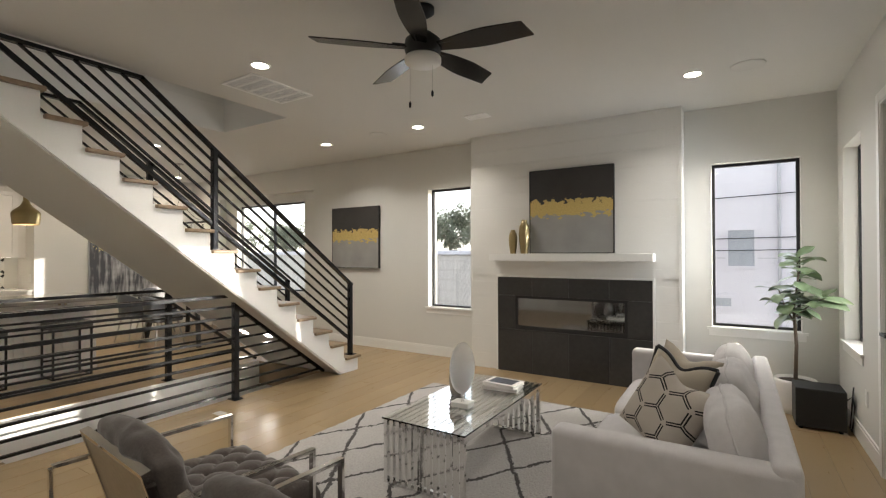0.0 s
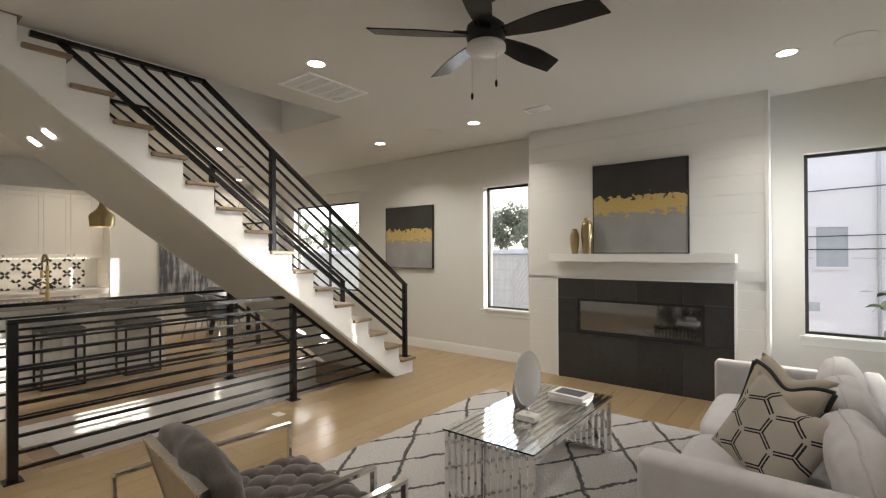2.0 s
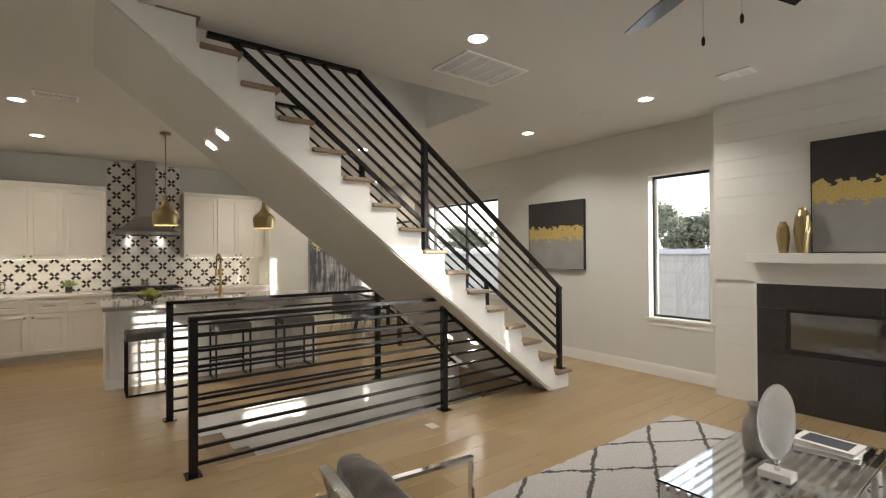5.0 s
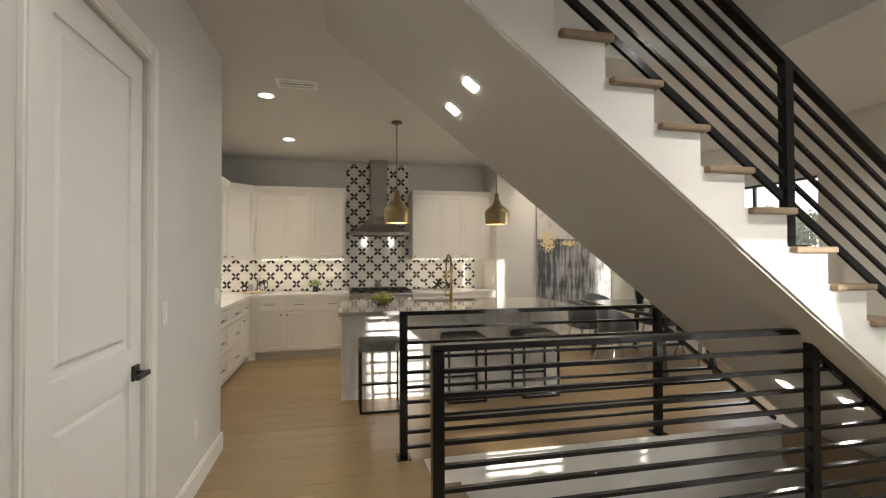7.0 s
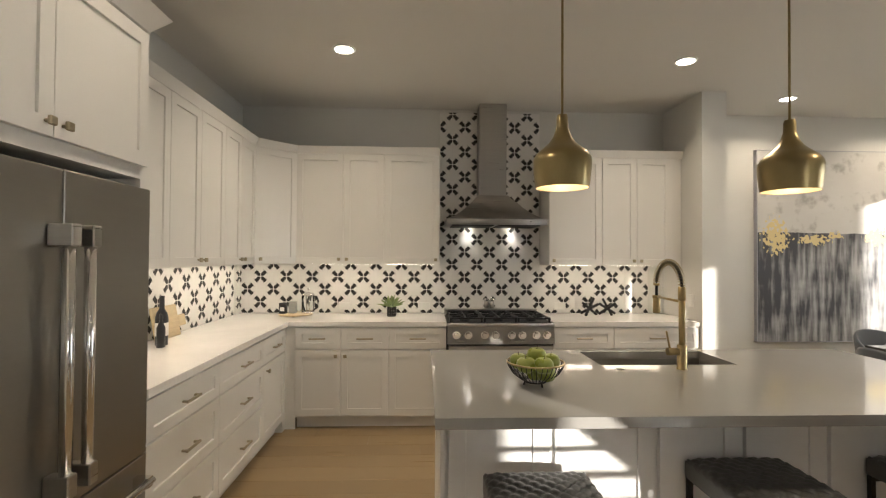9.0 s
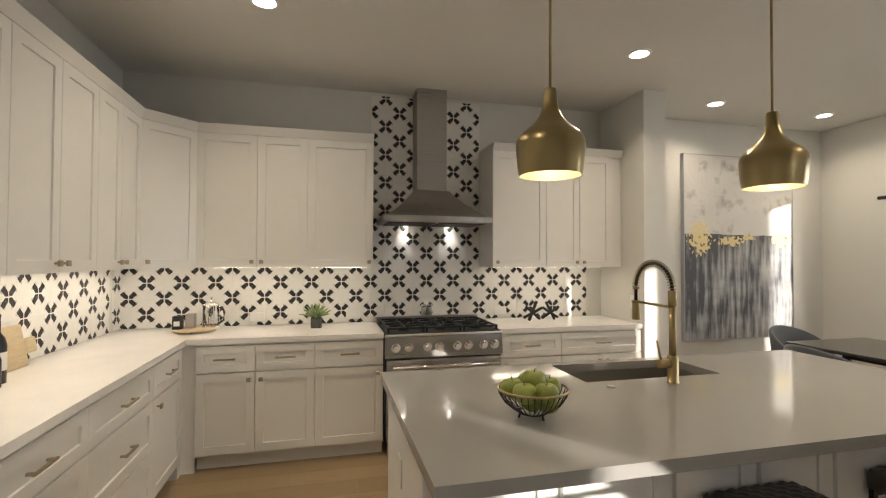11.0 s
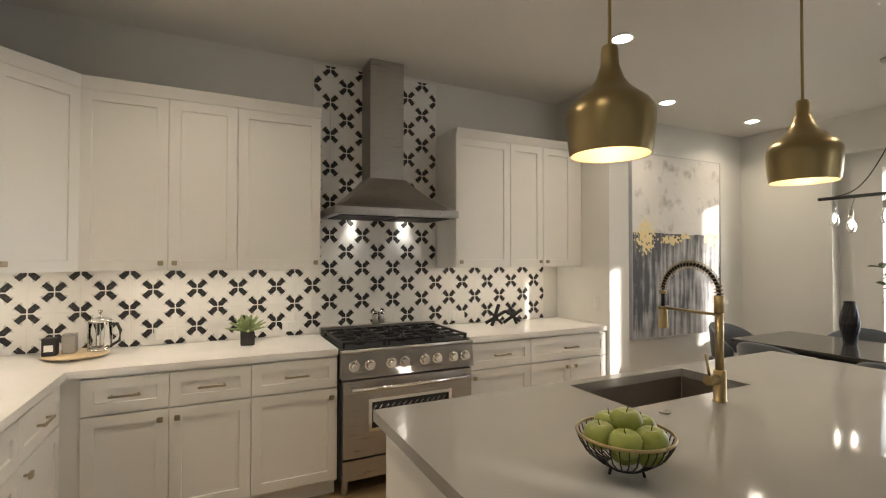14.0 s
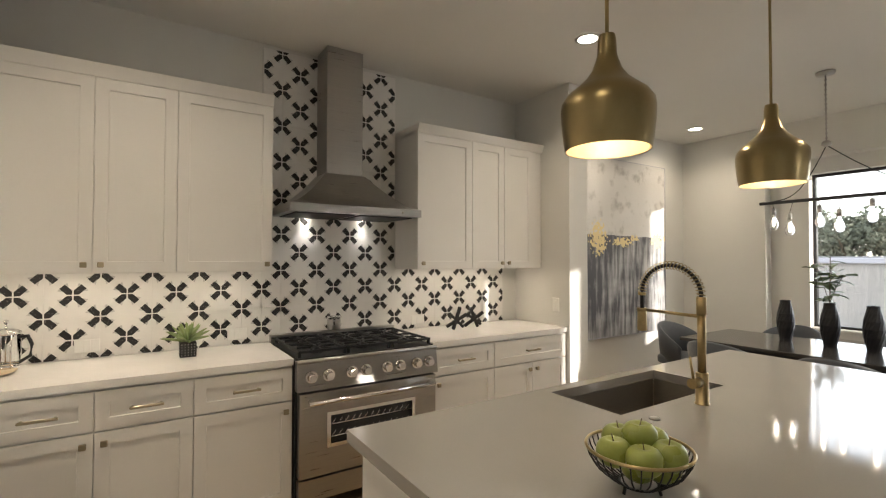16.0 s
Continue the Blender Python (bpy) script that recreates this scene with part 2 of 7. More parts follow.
def painting_pale():
    """Pale upper third with grey smudges, gold fringe, dark grey brushed streaks below."""
    m, t, b, co, (u, v, w) = start("streaked_canvas", 0.6)
    streak = tex(t, "ShaderNodeTexNoise", stretched(t, co, (9, 1, 1.1)), 1.9, 10)
    blot = tex(t, "ShaderNodeTexNoise", co, 7, 6)
    big = tex(t, "ShaderNodeTexNoise", stretched(t, co, (1, 1, 1.6)), 2.2, 5)
    n2 = tex(t, "ShaderNodeTexNoise", co, 28, 6)
    line = M(t, "ADD", w, M(t, "MULTIPLY", M(t, "SUBTRACT", big, 0.5), 0.10))
    rows = M(t, "MULTIPLY", M(t, "ABSOLUTE", M(t, "SINE", M(t, "MULTIPLY_ADD", w, 9.0, 0.4))), 0.10)
    smudge = M(t, "MULTIPLY", M(t, "MINIMUM", M(t, "MAXIMUM", M(t, "MULTIPLY", M(t, "SUBTRACT", M(t, "ADD", blot, rows), 0.62), 6.0), 0.0), 1.0), 0.6)
    top = blend(t, smudge, blend(t, big, (0.66, 0.645, 0.62), (0.50, 0.485, 0.465)), (0.20, 0.185, 0.17))
    s = M(t, "ADD", M(t, "MULTIPLY", M(t, "SUBTRACT", streak, 0.42), 2.6), M(t, "ADD", M(t, "MULTIPLY_ADD", u, 0.30, 0.06), M(t, "MULTIPLY", M(t, "SUBTRACT", big, 0.5), 1.6)))
    s = M(t, "ADD", s, M(t, "MULTIPLY", M(t, "SUBTRACT", -0.15, w), 0.25))
    s = M(t, "MINIMUM", M(t, "MAXIMUM", s, 0.0), 1.0)
    low = blend(t, s, (0.055, 0.056, 0.066), (0.50, 0.495, 0.50))
    base = blend(t, M(t, "GREATER_THAN", line, 0.13), low, top)
    gold = 0.0
    for cu, cw, ru, rw in ((-0.52, 0.10, 0.15, 0.20), (-0.11, 0.06, 0.22, 0.055), (0.11, 0.11, 0.10, 0.04), (0.56, 0.10, 0.15, 0.10)):
        d2 = M(t, "ADD", M(t, "POWER", M(t, "ABSOLUTE", M(t, "DIVIDE", M(t, "SUBTRACT", u, cu), ru)), 2.0), M(t, "POWER", M(t, "ABSOLUTE", M(t, "DIVIDE", M(t, "SUBTRACT", w, cw), rw)), 2.0))
        gold = M(t, "MAXIMUM", M(t, "LESS_THAN", M(t, "ADD", d2, M(t, "MULTIPLY", M(t, "SUBTRACT", n2, 0.46), 5.0)), 0.75), gold)
    t.links.new(blend(t, gold, base, (0.66, 0.54, 0.27)), b.inputs["Base Color"])
    relief(t, b, n2, 0.3)
    return m


WALL = material("wall_paint", (0.66, 0.65, 0.615), 0.75, var=0.025, scale=1.2, fine=180, bump=0.03, spec=0.3)
CEIL = material("ceiling_paint", (0.70, 0.685, 0.65), 0.85, var=0.02, scale=0.8, fine=140, bump=0.04, spec=0.2)
TRIM = material("trim_paint", (0.80, 0.79, 0.76), 0.38, var=0.02, scale=3, fine=90, bump=0.01)
CAB = material("cabinet_paint", (0.71, 0.695, 0.665), 0.30, var=0.02, scale=2, fine=120, bump=0.012)
# cabinet white lightened to make up for daylight missing on the island front
ISLAND = material("island_paint_lightened", (0.80, 0.79, 0.775), 0.32, var=0.02, scale=2, fine=120, bump=0.012)
GRILLE = material("grille_enamel", (0.90, 0.89, 0.87), 0.45, var=0.02, bump=0.0)
QUARTZ = material("white_quartz", (0.76, 0.745, 0.72), 0.14, var=0.09, scale=3.2, fine=220, bump=0.0)
ISLQ = material("grey_quartz", (0.335, 0.322, 0.306), 0.075, var=0.04, scale=2.5, fine=260, bump=0.0)
BLACK = material("black_steel", (0.022, 0.022, 0.023), 0.22, metal=0.6, var=0.25, scale=9, fine=120, bump=0.04)
FRAME = material("black_window_frame", (0.015, 0.015, 0.016), 0.4, var=0.1, bump=0.01)
STEEL = material("brushed_steel", (0.42, 0.405, 0.385), 0.29, metal=1.0, var=0.10, scale=4, fine=50, bump=0.05, stretch=(1, 1, 24))
FRIDGE = material("slate_steel", (0.30, 0.285, 0.26), 0.36, metal=1.0, var=0.05, scale=3, fine=60, bump=0.02, stretch=(1, 1, 18))
PLATE = material("scuffed_steel_plate", (0.42, 0.39, 0.35), 0.38, metal=0.85, var=0.22, scale=7, fine=40, bump=0.04)
CHROME = material("chrome", (0.80, 0.79, 0.78), 0.09, metal=1.0, var=0.03, bump=0.0)
BRASS = material("antique_brass", (0.335, 0.265, 0.13), 0.30, metal=1.0, var=0.05, scale=5, fine=140, bump=0.01, stretch=(1, 1, 0.3))
GOLD = material("brushed_gold", (0.45, 0.35, 0.18), 0.30, metal=1.0, var=0.08, scale=10, fine=90, bump=0.02)
PULL = material("champagne_metal", (0.38, 0.33, 0.235), 0.42, metal=1.0, var=0.08, bump=0.01)
INNER = material("gilded_lining", (0.64, 0.53, 0.37), 0.5, metal=0.3, var=0.1, bump=0.02)
TREAD = material("oak_tread", (0.24, 0.17, 0.105), 0.45, var=0.25, scale=3, fine=40, bump=0.06, stretch=(1, 8, 8))
SLATE = material("dark_slate", (0.034, 0.032, 0.030), 0.30, var=0.6, scale=3, fine=25, bump=0.08, rand=0.6)
SHIP = material("shiplap_paint", (0.74, 0.725, 0.69), 0.5, var=0.03, scale=2, fine=80, bump=0.02, rand=0.2)
SOFA = material("cream_weave", (0.55, 0.53, 0.53), 0.95, var=0.14, scale=14, fine=330, bump=0.30, sheen=0.25)
VELVET = material("grey_velvet", (0.078, 0.063, 0.054), 0.85, var=0.40, scale=9, fine=120, bump=0.10, sheen=0.3)
LEATHER = material("charcoal_leather", (0.085, 0.082, 0.076), 0.40, var=0.25, scale=14, fine=160, bump=0.14)
CHAIRC = material("blue_grey_fabric", (0.075, 0.085, 0.10), 0.9, var=0.15, scale=12, fine=260, bump=0.2, sheen=0.3)
TABLE = material("dark_table_top", (0.05, 0.047, 0.045), 0.16, var=0.2, scale=3, fine=60, bump=0.02, coat=0.3)
IRON = material("cast_iron", (0.012, 0.012, 0.013), 0.6, var=0.2, fine=150, bump=0.12)
BASIN = material("gunmetal_basin", (0.36, 0.34, 0.31), 0.45, metal=1.0, var=0.1, fine=90, bump=0.05)
CERAM = material("white_ceramic", (0.72, 0.70, 0.67), 0.35, var=0.05, bump=0.02)
VASE = material("black_ceramic", (0.010, 0.010, 0.012), 0.35, var=0.3, scale=30, fine=120, bump=0.2)
APPLE = material("green_apple", (0.27, 0.315, 0.065), 0.28, var=0.18, scale=14, fine=90, bump=0.01, rand=0.3)
LEAF = material("fig_leaf", (0.165, 0.215, 0.115), 0.33, var=0.35, scale=16, fine=50, bump=0.08, rand=0.5)
SAGE = material("succulent_green", (0.24, 0.31, 0.13), 0.5, var=0.2, scale=30, bump=0.05)
BARK = material("bark", (0.13, 0.095, 0.065), 0.85, var=0.3, scale=20, fine=80, bump=0.3)
BOARD = material("bamboo_board", (0.57, 0.45, 0.28), 0.5, var=0.2, scale=5, fine=30, bump=0.05, stretch=(1, 1, 9))
PLASTIC = material("white_plastic", (0.78, 0.77, 0.74), 0.4, var=0.02, bump=0.0)
MATTEB = material("matte_black", (0.010, 0.010, 0.010), 0.55, var=0.2, bump=0.05)
PAPER = material("paper", (0.75, 0.73, 0.70), 0.7, var=0.05, bump=0.02)
INK = material("dark_print", (0.05, 0.055, 0.07), 0.6, var=0.4, scale=25, bump=0.0)
LINEN = material("beige_linen", (0.43, 0.38, 0.305), 0.9, var=0.08, fine=300, bump=0.25)
SOIL = material("soil", (0.035, 0.025, 0.018), 0.95, var=0.3, bump=0.3)
STUCCO = material("white_stucco", (0.60, 0.585, 0.63), 0.9, var=0.05, scale=1.5, fine=40, bump=0.1)
FENCE = material("weathered_fence", (0.50, 0.465, 0.43), 0.85, var=0.25, scale=2, fine=20, bump=0.1, stretch=(6, 1, 0.4))
GROUND = material("gravel_ground", (0.30, 0.28, 0.27), 0.95, var=0.35, scale=1.2, fine=18, bump=0.4)
FOLIAGE = material("tree_foliage", (0.16, 0.175, 0.125), 0.7, var=0.45, scale=1.5, fine=9, bump=0.1, rand=0.3)
ROOF = material("grey_roof", (0.42, 0.42, 0.45), 0.8, var=0.15, bump=0.1)
DARKGLASS = material("dark_window_glass", (0.36, 0.38, 0.42), 0.08, var=0.2, bump=0.0)
OVENGLASS = material("dark_oven_glass", (0.02, 0.02, 0.022), 0.06, var=0.2, bump=0.0)
FIREGLASS = material("tinted_fire_glass", (0.21, 0.21, 0.21), 0.05, metal=1.0, var=0.1, bump=0.0, coat=1.0, spec=1.0)
PANE = glass("window_glass")
CLEAR = glass("clear_glass", (0.96, 0.98, 0.97))
THIN = glass("thin_blown_glass", (0.97, 0.98, 0.98))
THIN.node_tree.nodes["Principled BSDF"].inputs["IOR"].default_value = 1.08
SMOKE = glass("smoky_glass", (0.88, 0.88, 0.88), 0.5)
TILE = tile_material()
PLANK = plank_material()
RUG = rug_material()
ART_A = painting_dark("gold_band_canvas")
ART_C = painting_pale()
LED = glow("downlight_lens", (1.0, 0.93, 0.82), 9.0)
STRIP = glow("led_strip", (1.0, 0.85, 0.66), 10.5)
EDISON = glow("bare_bulb_filament", (1.0, 0.88, 0.70), 15.0)
BULB = glow("bulb_filament", (1.0, 0.80, 0.50), 9.0)
FANLENS = material("opal_lens", (0.72, 0.71, 0.69), 0.4, var=0.02, bump=0.0)


def stripes(name, base, line):
    """Pale cushion cloth with doubled black hexagon-like bars."""
    m, t, b, co, (u, v, w) = start(name, 0.9)
    n = tex(t, "ShaderNodeTexNoise", co, 250)
    s = 0.15
    def grid(ou, ow):
        cu = M(t, "SUBTRACT", M(t, "FRACT", M(t, "ADD", M(t, "DIVIDE", u, s), ou)), 0.5)
        cw = M(t, "SUBTRACT", M(t, "FRACT", M(t, "ADD", M(t, "DIVIDE", w, s * 1.732), ow)), 0.5)
        return M(t, "MULTIPLY", cu, s), M(t, "MULTIPLY", cw, s * 1.732)
    def star(pu, pw):
        best = None
        for k in range(3):
            a = radians(90 + 120 * k)
            al = M(t, "ADD", M(t, "MULTIPLY", pu, math.cos(a)), M(t, "MULTIPLY", pw, math.sin(a)))
            ac = M(t, "ABSOLUTE", M(t, "SUBTRACT", M(t, "MULTIPLY", pw, math.cos(a)), M(t, "MULTIPLY", pu, math.sin(a))))
            bar = M(t, "MULTIPLY", M(t, "MULTIPLY", M(t, "GREATER_THAN", al, 0.0), M(t, "LESS_THAN", al, 0.074)),
                    M(t, "MULTIPLY", M(t, "LESS_THAN", ac, 0.0098), M(t, "GREATER_THAN", ac, 0.0028)))
            best = bar if best is None else M(t, "MAXIMUM", best, bar)
        return best
    fac = M(t, "MAXIMUM", star(*grid(0, 0)), star(*grid(0.5, 0.5)))
    t.links.new(blend(t, fac, blend(t, n, base, tuple(c * 0.85 for c in base)), line), b.inputs["Base Color"])
    relief(t, b, n, 0.25)
    return m


HEX = stripes("bar_pattern_cloth", (0.47, 0.425, 0.37), (0.018, 0.017, 0.017))

# ---- mesh tools ----


def box(bm, x0, x1, y0, y1, z0, z1, m=None):
    vs = [bm.verts.new((x, y, z)) for z in (z0, z1) for y in (y0, y1) for x in (x0, x1)]
    if m:
        for v in vs:
            v.co = m @ v.co
    for f in ((0, 2, 3, 1), (4, 5, 7, 6), (0, 1, 5, 4), (2, 6, 7, 3), (1, 3, 7, 5), (0, 4, 6, 2)):
        bm.faces.new([vs[i] for i in f])
    return vs


def rbox(bm, x0, x1, y0, y1, z0, z1, r=0.004, seg=2):
    """A box with rounded edges."""
    vs = box(bm, x0, x1, y0, y1, z0, z1)
    edges = {e for v in vs for e in v.link_edges}
    bmesh.ops.bevel(bm, geom=list(edges), offset=r, segments=seg, affect="EDGES", profile=0.5)


def rod(bm, a, b, r0, r1=None, seg=10, cap=True):
    r1 = r0 if r1 is None else r1
    a, b = Vector(a), Vector(b)
    q = (b - a).to_track_quat("Z", "Y").to_matrix()
    rings = []
    for p, r in ((a, r0), (b, r1)):
        rings.append([bm.verts.new(p + q @ Vector((r * math.cos(2 * math.pi * i / seg), r * math.sin(2 * math.pi * i / seg), 0))) for i in range(seg)])
    for i in range(seg):
        j = (i + 1) % seg
        f = bm.faces.new((rings[0][i], rings[0][j], rings[1][j], rings[1][i]))
        f.smooth = True
    if cap:
        bm.faces.new(rings[0][::-1])
        bm.faces.new(rings[1])


def bar(bm, a, b, w, h, up=(0, 0, 1)):
    """A square bar from a to b, w across and h along up."""
    a, b = Vector(a), Vector(b)
    d = (b - a).normalized()
    s = d.cross(Vector(up)).normalized()
    u = s.cross(d).normalized()
    vs = [bm.verts.new(p + s * (w / 2 * i) + u * (h / 2 * j)) for p in (a, b) for i, j in ((-1, -1), (1, -1), (1, 1), (-1, 1))]
    for f in ((3, 2, 1, 0), (4, 5, 6, 7), (0, 1, 5, 4), (1, 2, 6, 5), (2, 3, 7, 6), (3, 0, 4, 7)):
        bm.faces.new([vs[i] for i in f])


def tube(bm, pts, r, seg=8):
    """A round tube along a list of points."""
    pts = [Vector(p) for p in pts]
    rings = []
    up = Vector((0, 0, 1))
    for i, p in enumerate(pts):
        d = (pts[min(i + 1, len(pts) - 1)] - pts[max(i - 1, 0)]).normalized()
        s = d.cross(up)
        s = s.normalized() if s.length > 0.05 else d.cross(Vector((1, 0, 0))).normalized()
        u = s.cross(d)
        rr = r(i / (len(pts) - 1)) if callable(r) else r
        rings.append([bm.verts.new(p + rr * (math.cos(2 * math.pi * k / seg) * s + math.sin(2 * math.pi * k / seg) * u)) for k in range(seg)])
    for a, b in zip(rings, rings[1:]):
        for k in range(seg):
            f = bm.faces.new((a[k], a[(k + 1) % seg], b[(k + 1) % seg], b[k]))
            f.smooth = True
    bm.faces.new(rings[0][::-1])
    bm.faces.new(rings[-1])


def lathe(bm, prof, seg=28, flat=False, at=(0, 0, 0), close=True, turn=0.0):
    """Turns a profile of (radius, height) round z."""
    rings = []
    for k, (r, z) in enumerate(prof):
        a0 = turn * k
        rings.append([bm.verts.new((at[0] + r * math.cos(a0 + 2 * math.pi * i / seg), at[1] + r * math.sin(a0 + 2 * math.pi * i / seg), at[2] + z)) for i in range(seg)])
    for a, b in zip(rings, rings[1:]):
        for i in range(seg):
            j = (i + 1) % seg
            f = bm.faces.new((a[i], a[j], b[j], b[i]))
            f.smooth = not flat
    if close:
        bm.faces.new(rings[0][::-1])
        bm.faces.new(rings[-1])


def soft(bm, sx, sy, sz, at=(0, 0, 0), n=8, p=4.0, puff=0.0, m=None):
    """A rounded cushion block: sides of a cube pushed onto a superellipsoid, plumped in the middle."""
    made = {}
    def vert(c):
        key = tuple(round(v, 5) for v in c)
        if key not in made:
            x, y, z = c
            k = (abs(x) ** p + abs(y) ** p + abs(z) ** p) ** (1 / p)
            x, y, z = x / k, y / k, z / k
            z *= 1 + puff * (1 - x * x) * (1 - y * y)
            co = Vector((at[0] + x * sx / 2, at[1] + y * sy / 2, at[2] + z * sz / 2))
            made[key] = bm.verts.new(m @ co if m else co)
        return made[key]
    g = [-1 + 2 * i / n for i in range(n + 1)]
    for ax in range(3):
        for s in (-1, 1):
            for i in range(n):
                for j in range(n):
                    quad = []
                    for a, b in ((i, j), (i + 1, j), (i + 1, j + 1), (i, j + 1)):
                        c = [0, 0, 0]
                        c[ax], c[(ax + 1) % 3], c[(ax + 2) % 3] = s, g[a], g[b]
                        quad.append(vert(c))
                    f = bm.faces.new(quad if s > 0 else quad[::-1])
                    f.smooth = True


def sheet(bm, fn, nu, nv, thick=None):
    """A grid surface from fn(u, v); with thick, closed below at that height."""
    g = [[bm.verts.new(fn(i / nu, j / nv)) for j in range(nv + 1)] for i in range(nu + 1)]
    for i in range(nu):
        for j in range(nv):
            bm.faces.new((g[i][j], g[i + 1][j], g[i + 1][j + 1], g[i][j + 1])).smooth = True
    if thick is not None:
        rim = [g[i][0] for i in range(nu + 1)] + [g[nu][j] for j in range(1, nv + 1)] + [g[i][nv] for i in range(nu - 1, -1, -1)] + [g[0][j] for j in range(nv - 1, 0, -1)]
        low = [bm.verts.new((v.co.x, v.co.y, thick)) for v in rim]
        for k in range(len(rim)):
            j = (k + 1) % len(rim)
            bm.faces.new((rim[j], rim[k], low[k], low[j]))
        bm.faces.new(low[::-1])


def part(name, bm, mat, parent=None, label="", at=None, kind=""):
    me = bpy.data.meshes.new(name)
    bm.to_mesh(me)
    bm.free()
    me.materials.append(mat)
    ob = new(name, me)
    if parent:
        ob.parent = parent
    if at:
        ob.location = at
    return tagged(ob, label, kind=kind)


def thing(name, label, category, at=(0, 0, 0), turn=0.0, group=""):
    ob = new(name)
    ob.empty_display_size = 0.1
    ob.matrix_basis = pose(*at, 0, 0, turn)
    return tagged(ob, label, category, group)


def B():
    return bmesh.new()


def made(fn, *a, **k):
    bm = B()
    fn(bm, *a, **k)
    return bm


# ---- large structure ----


def wall(name, axis, face, thick, a0, a1, z0, z1, holes=(), mat=None):
    """A wall with its room face at face, thick deep (signed), from a0 to a1 along the other axis, with through holes (a0, a1, z0, z1)."""
    bm = B()
    cuts = sorted({a0, a1, *[v for h in holes for v in h[:2]]})
    levels = sorted({z0, z1, *[v for h in holes for v in h[2:]]})
    for a, b in zip(cuts, cuts[1:]):
        for c, d in zip(levels, levels[1:]):
            if any(h[0] <= a and b <= h[1] and h[2] <= c and d <= h[3] for h in holes):
                continue
            lo, hi = sorted((face, face + thick))
            if axis == "y":
                box(bm, a, b, lo, hi, c, d)
            else:
                box(bm, lo, hi, a, b, c, d)
    bmesh.ops.remove_doubles(bm, verts=bm.verts, dist=1e-5)
    seen, twin = {}, []
    for f in bm.faces:
        key = frozenset(f.verts)
        if key in seen:
            twin += [f, seen[key]]
        seen[key] = f
    bmesh.ops.delete(bm, geom=list(set(twin)), context="FACES")
    return tagged(part(name, bm, mat or WALL), kind="structure")


WIN_R = (-0.76, -0.02, 0.68, 2.365)
WIN_M = (-4.29, -3.60, 0.68, 2.365)
WIN_D = (-8.97, -7.02, 0.76, 2.385)
NICHE = (-9.33, -6.64, 0.0, 2.54)
YD = 5.78               # back of the shallow recess by the dining table
WIN_E = (4.72, 5.40, 0.68, 2.365)
DOOR_W = (-5.14, -4.33, 0.0, 2.36)
HOLE = (-5.88, -4.72, 0.36, 3.50)
WELL = (-6.05, -4.86, 1.0, 4.12)

wall("wall_north", "y", YN, 0.22, XW - 0.2, XE + 0.2, -0.3, H + 0.1, (WIN_R, WIN_M, NICHE))
wall("wall_recess", "y", YD, 0.18, NICHE[0], NICHE[1], -0.3, NICHE[3], (WIN_D,))
bm = made(box, NICHE[0], NICHE[1], YN, YD, -0.3, -0.001)
tagged(part("floor_recess", bm, TREAD), kind="structure")
wall("wall_east", "x", XE, 0.2, YS - 0.2, YN, -0.3, H + 0.1, (WIN_E, (3.15, 4.10, 0.0, 2.40)))
wall("wall_south", "y", YS, -0.14, -6.53, XE, -0.3, H + 0.1, (DOOR_W,))
wall("wall_west", "x", XW, -0.2, YK - 0.2, YN, -0.3, H + 0.1)
wall("wall_kitchen_side", "y", YK, -0.2, XW, -6.43, -0.3, H + 0.1)
wall("wall_fridge_side", "x", -6.57, 0.14, YK, YS - 0.14, -0.3, H + 0.1)
wall("wall_pier", "y", 2.79, 0.22, XW, -9.60, 0, H)

bm = B()
for x0, x1, y0, y1 in ((XW - 0.2, HOLE[0], YK - 0.2, YN), (HOLE[1], XE + 0.2, YK - 0.2, YN), (HOLE[0], HOLE[1], HOLE[3], YN), (HOLE[0], HOLE[1], YK - 0.2, HOLE[2])):
    box(bm, x0, x1, y0, y1, H, H + 0.32)
tagged(part("ceiling", bm, CEIL), kind="structure")
# the upper landing's walls round the stair opening
bm = B()
box(bm, HOLE[0] - 0.1, HOLE[0], HOLE[2], HOLE[3], H + 0.32, 5.4)
box(bm, HOLE[1], HOLE[1] + 0.1, HOLE[2], HOLE[3], H + 0.32, 5.4)
box(bm, HOLE[0], HOLE[1], HOLE[3], HOLE[3] + 0.1, H + 0.32, 5.4)
box(bm, HOLE[0], HOLE[1], HOLE[2] - 0.1, HOLE[2], H + 0.32, 5.4)
box(bm, HOLE[0] - 0.1, HOLE[1] + 0.1, HOLE[2] - 0.1, HOLE[3] + 0.1, 5.4, 5.5)
tagged(part("wall_upper_landing", bm, WALL), kind="structure")

# subfloor with the stairwell opening; boards are laid on it at the end
bm = B()
for x0, x1, y0, y1 in ((XW, WELL[0], YK, YN), (WELL[1], XE, YK, YN), (WELL[0], WELL[1], WELL[3], YN), (WELL[0], WELL[1], YK, WELL[2])):
    box(bm, x0, x1, y0, y1, -0.3, -0.019)
floor = tagged(part("floor", bm, TREAD), "pale oak plank floor with a matt oiled finish", kind="structure")

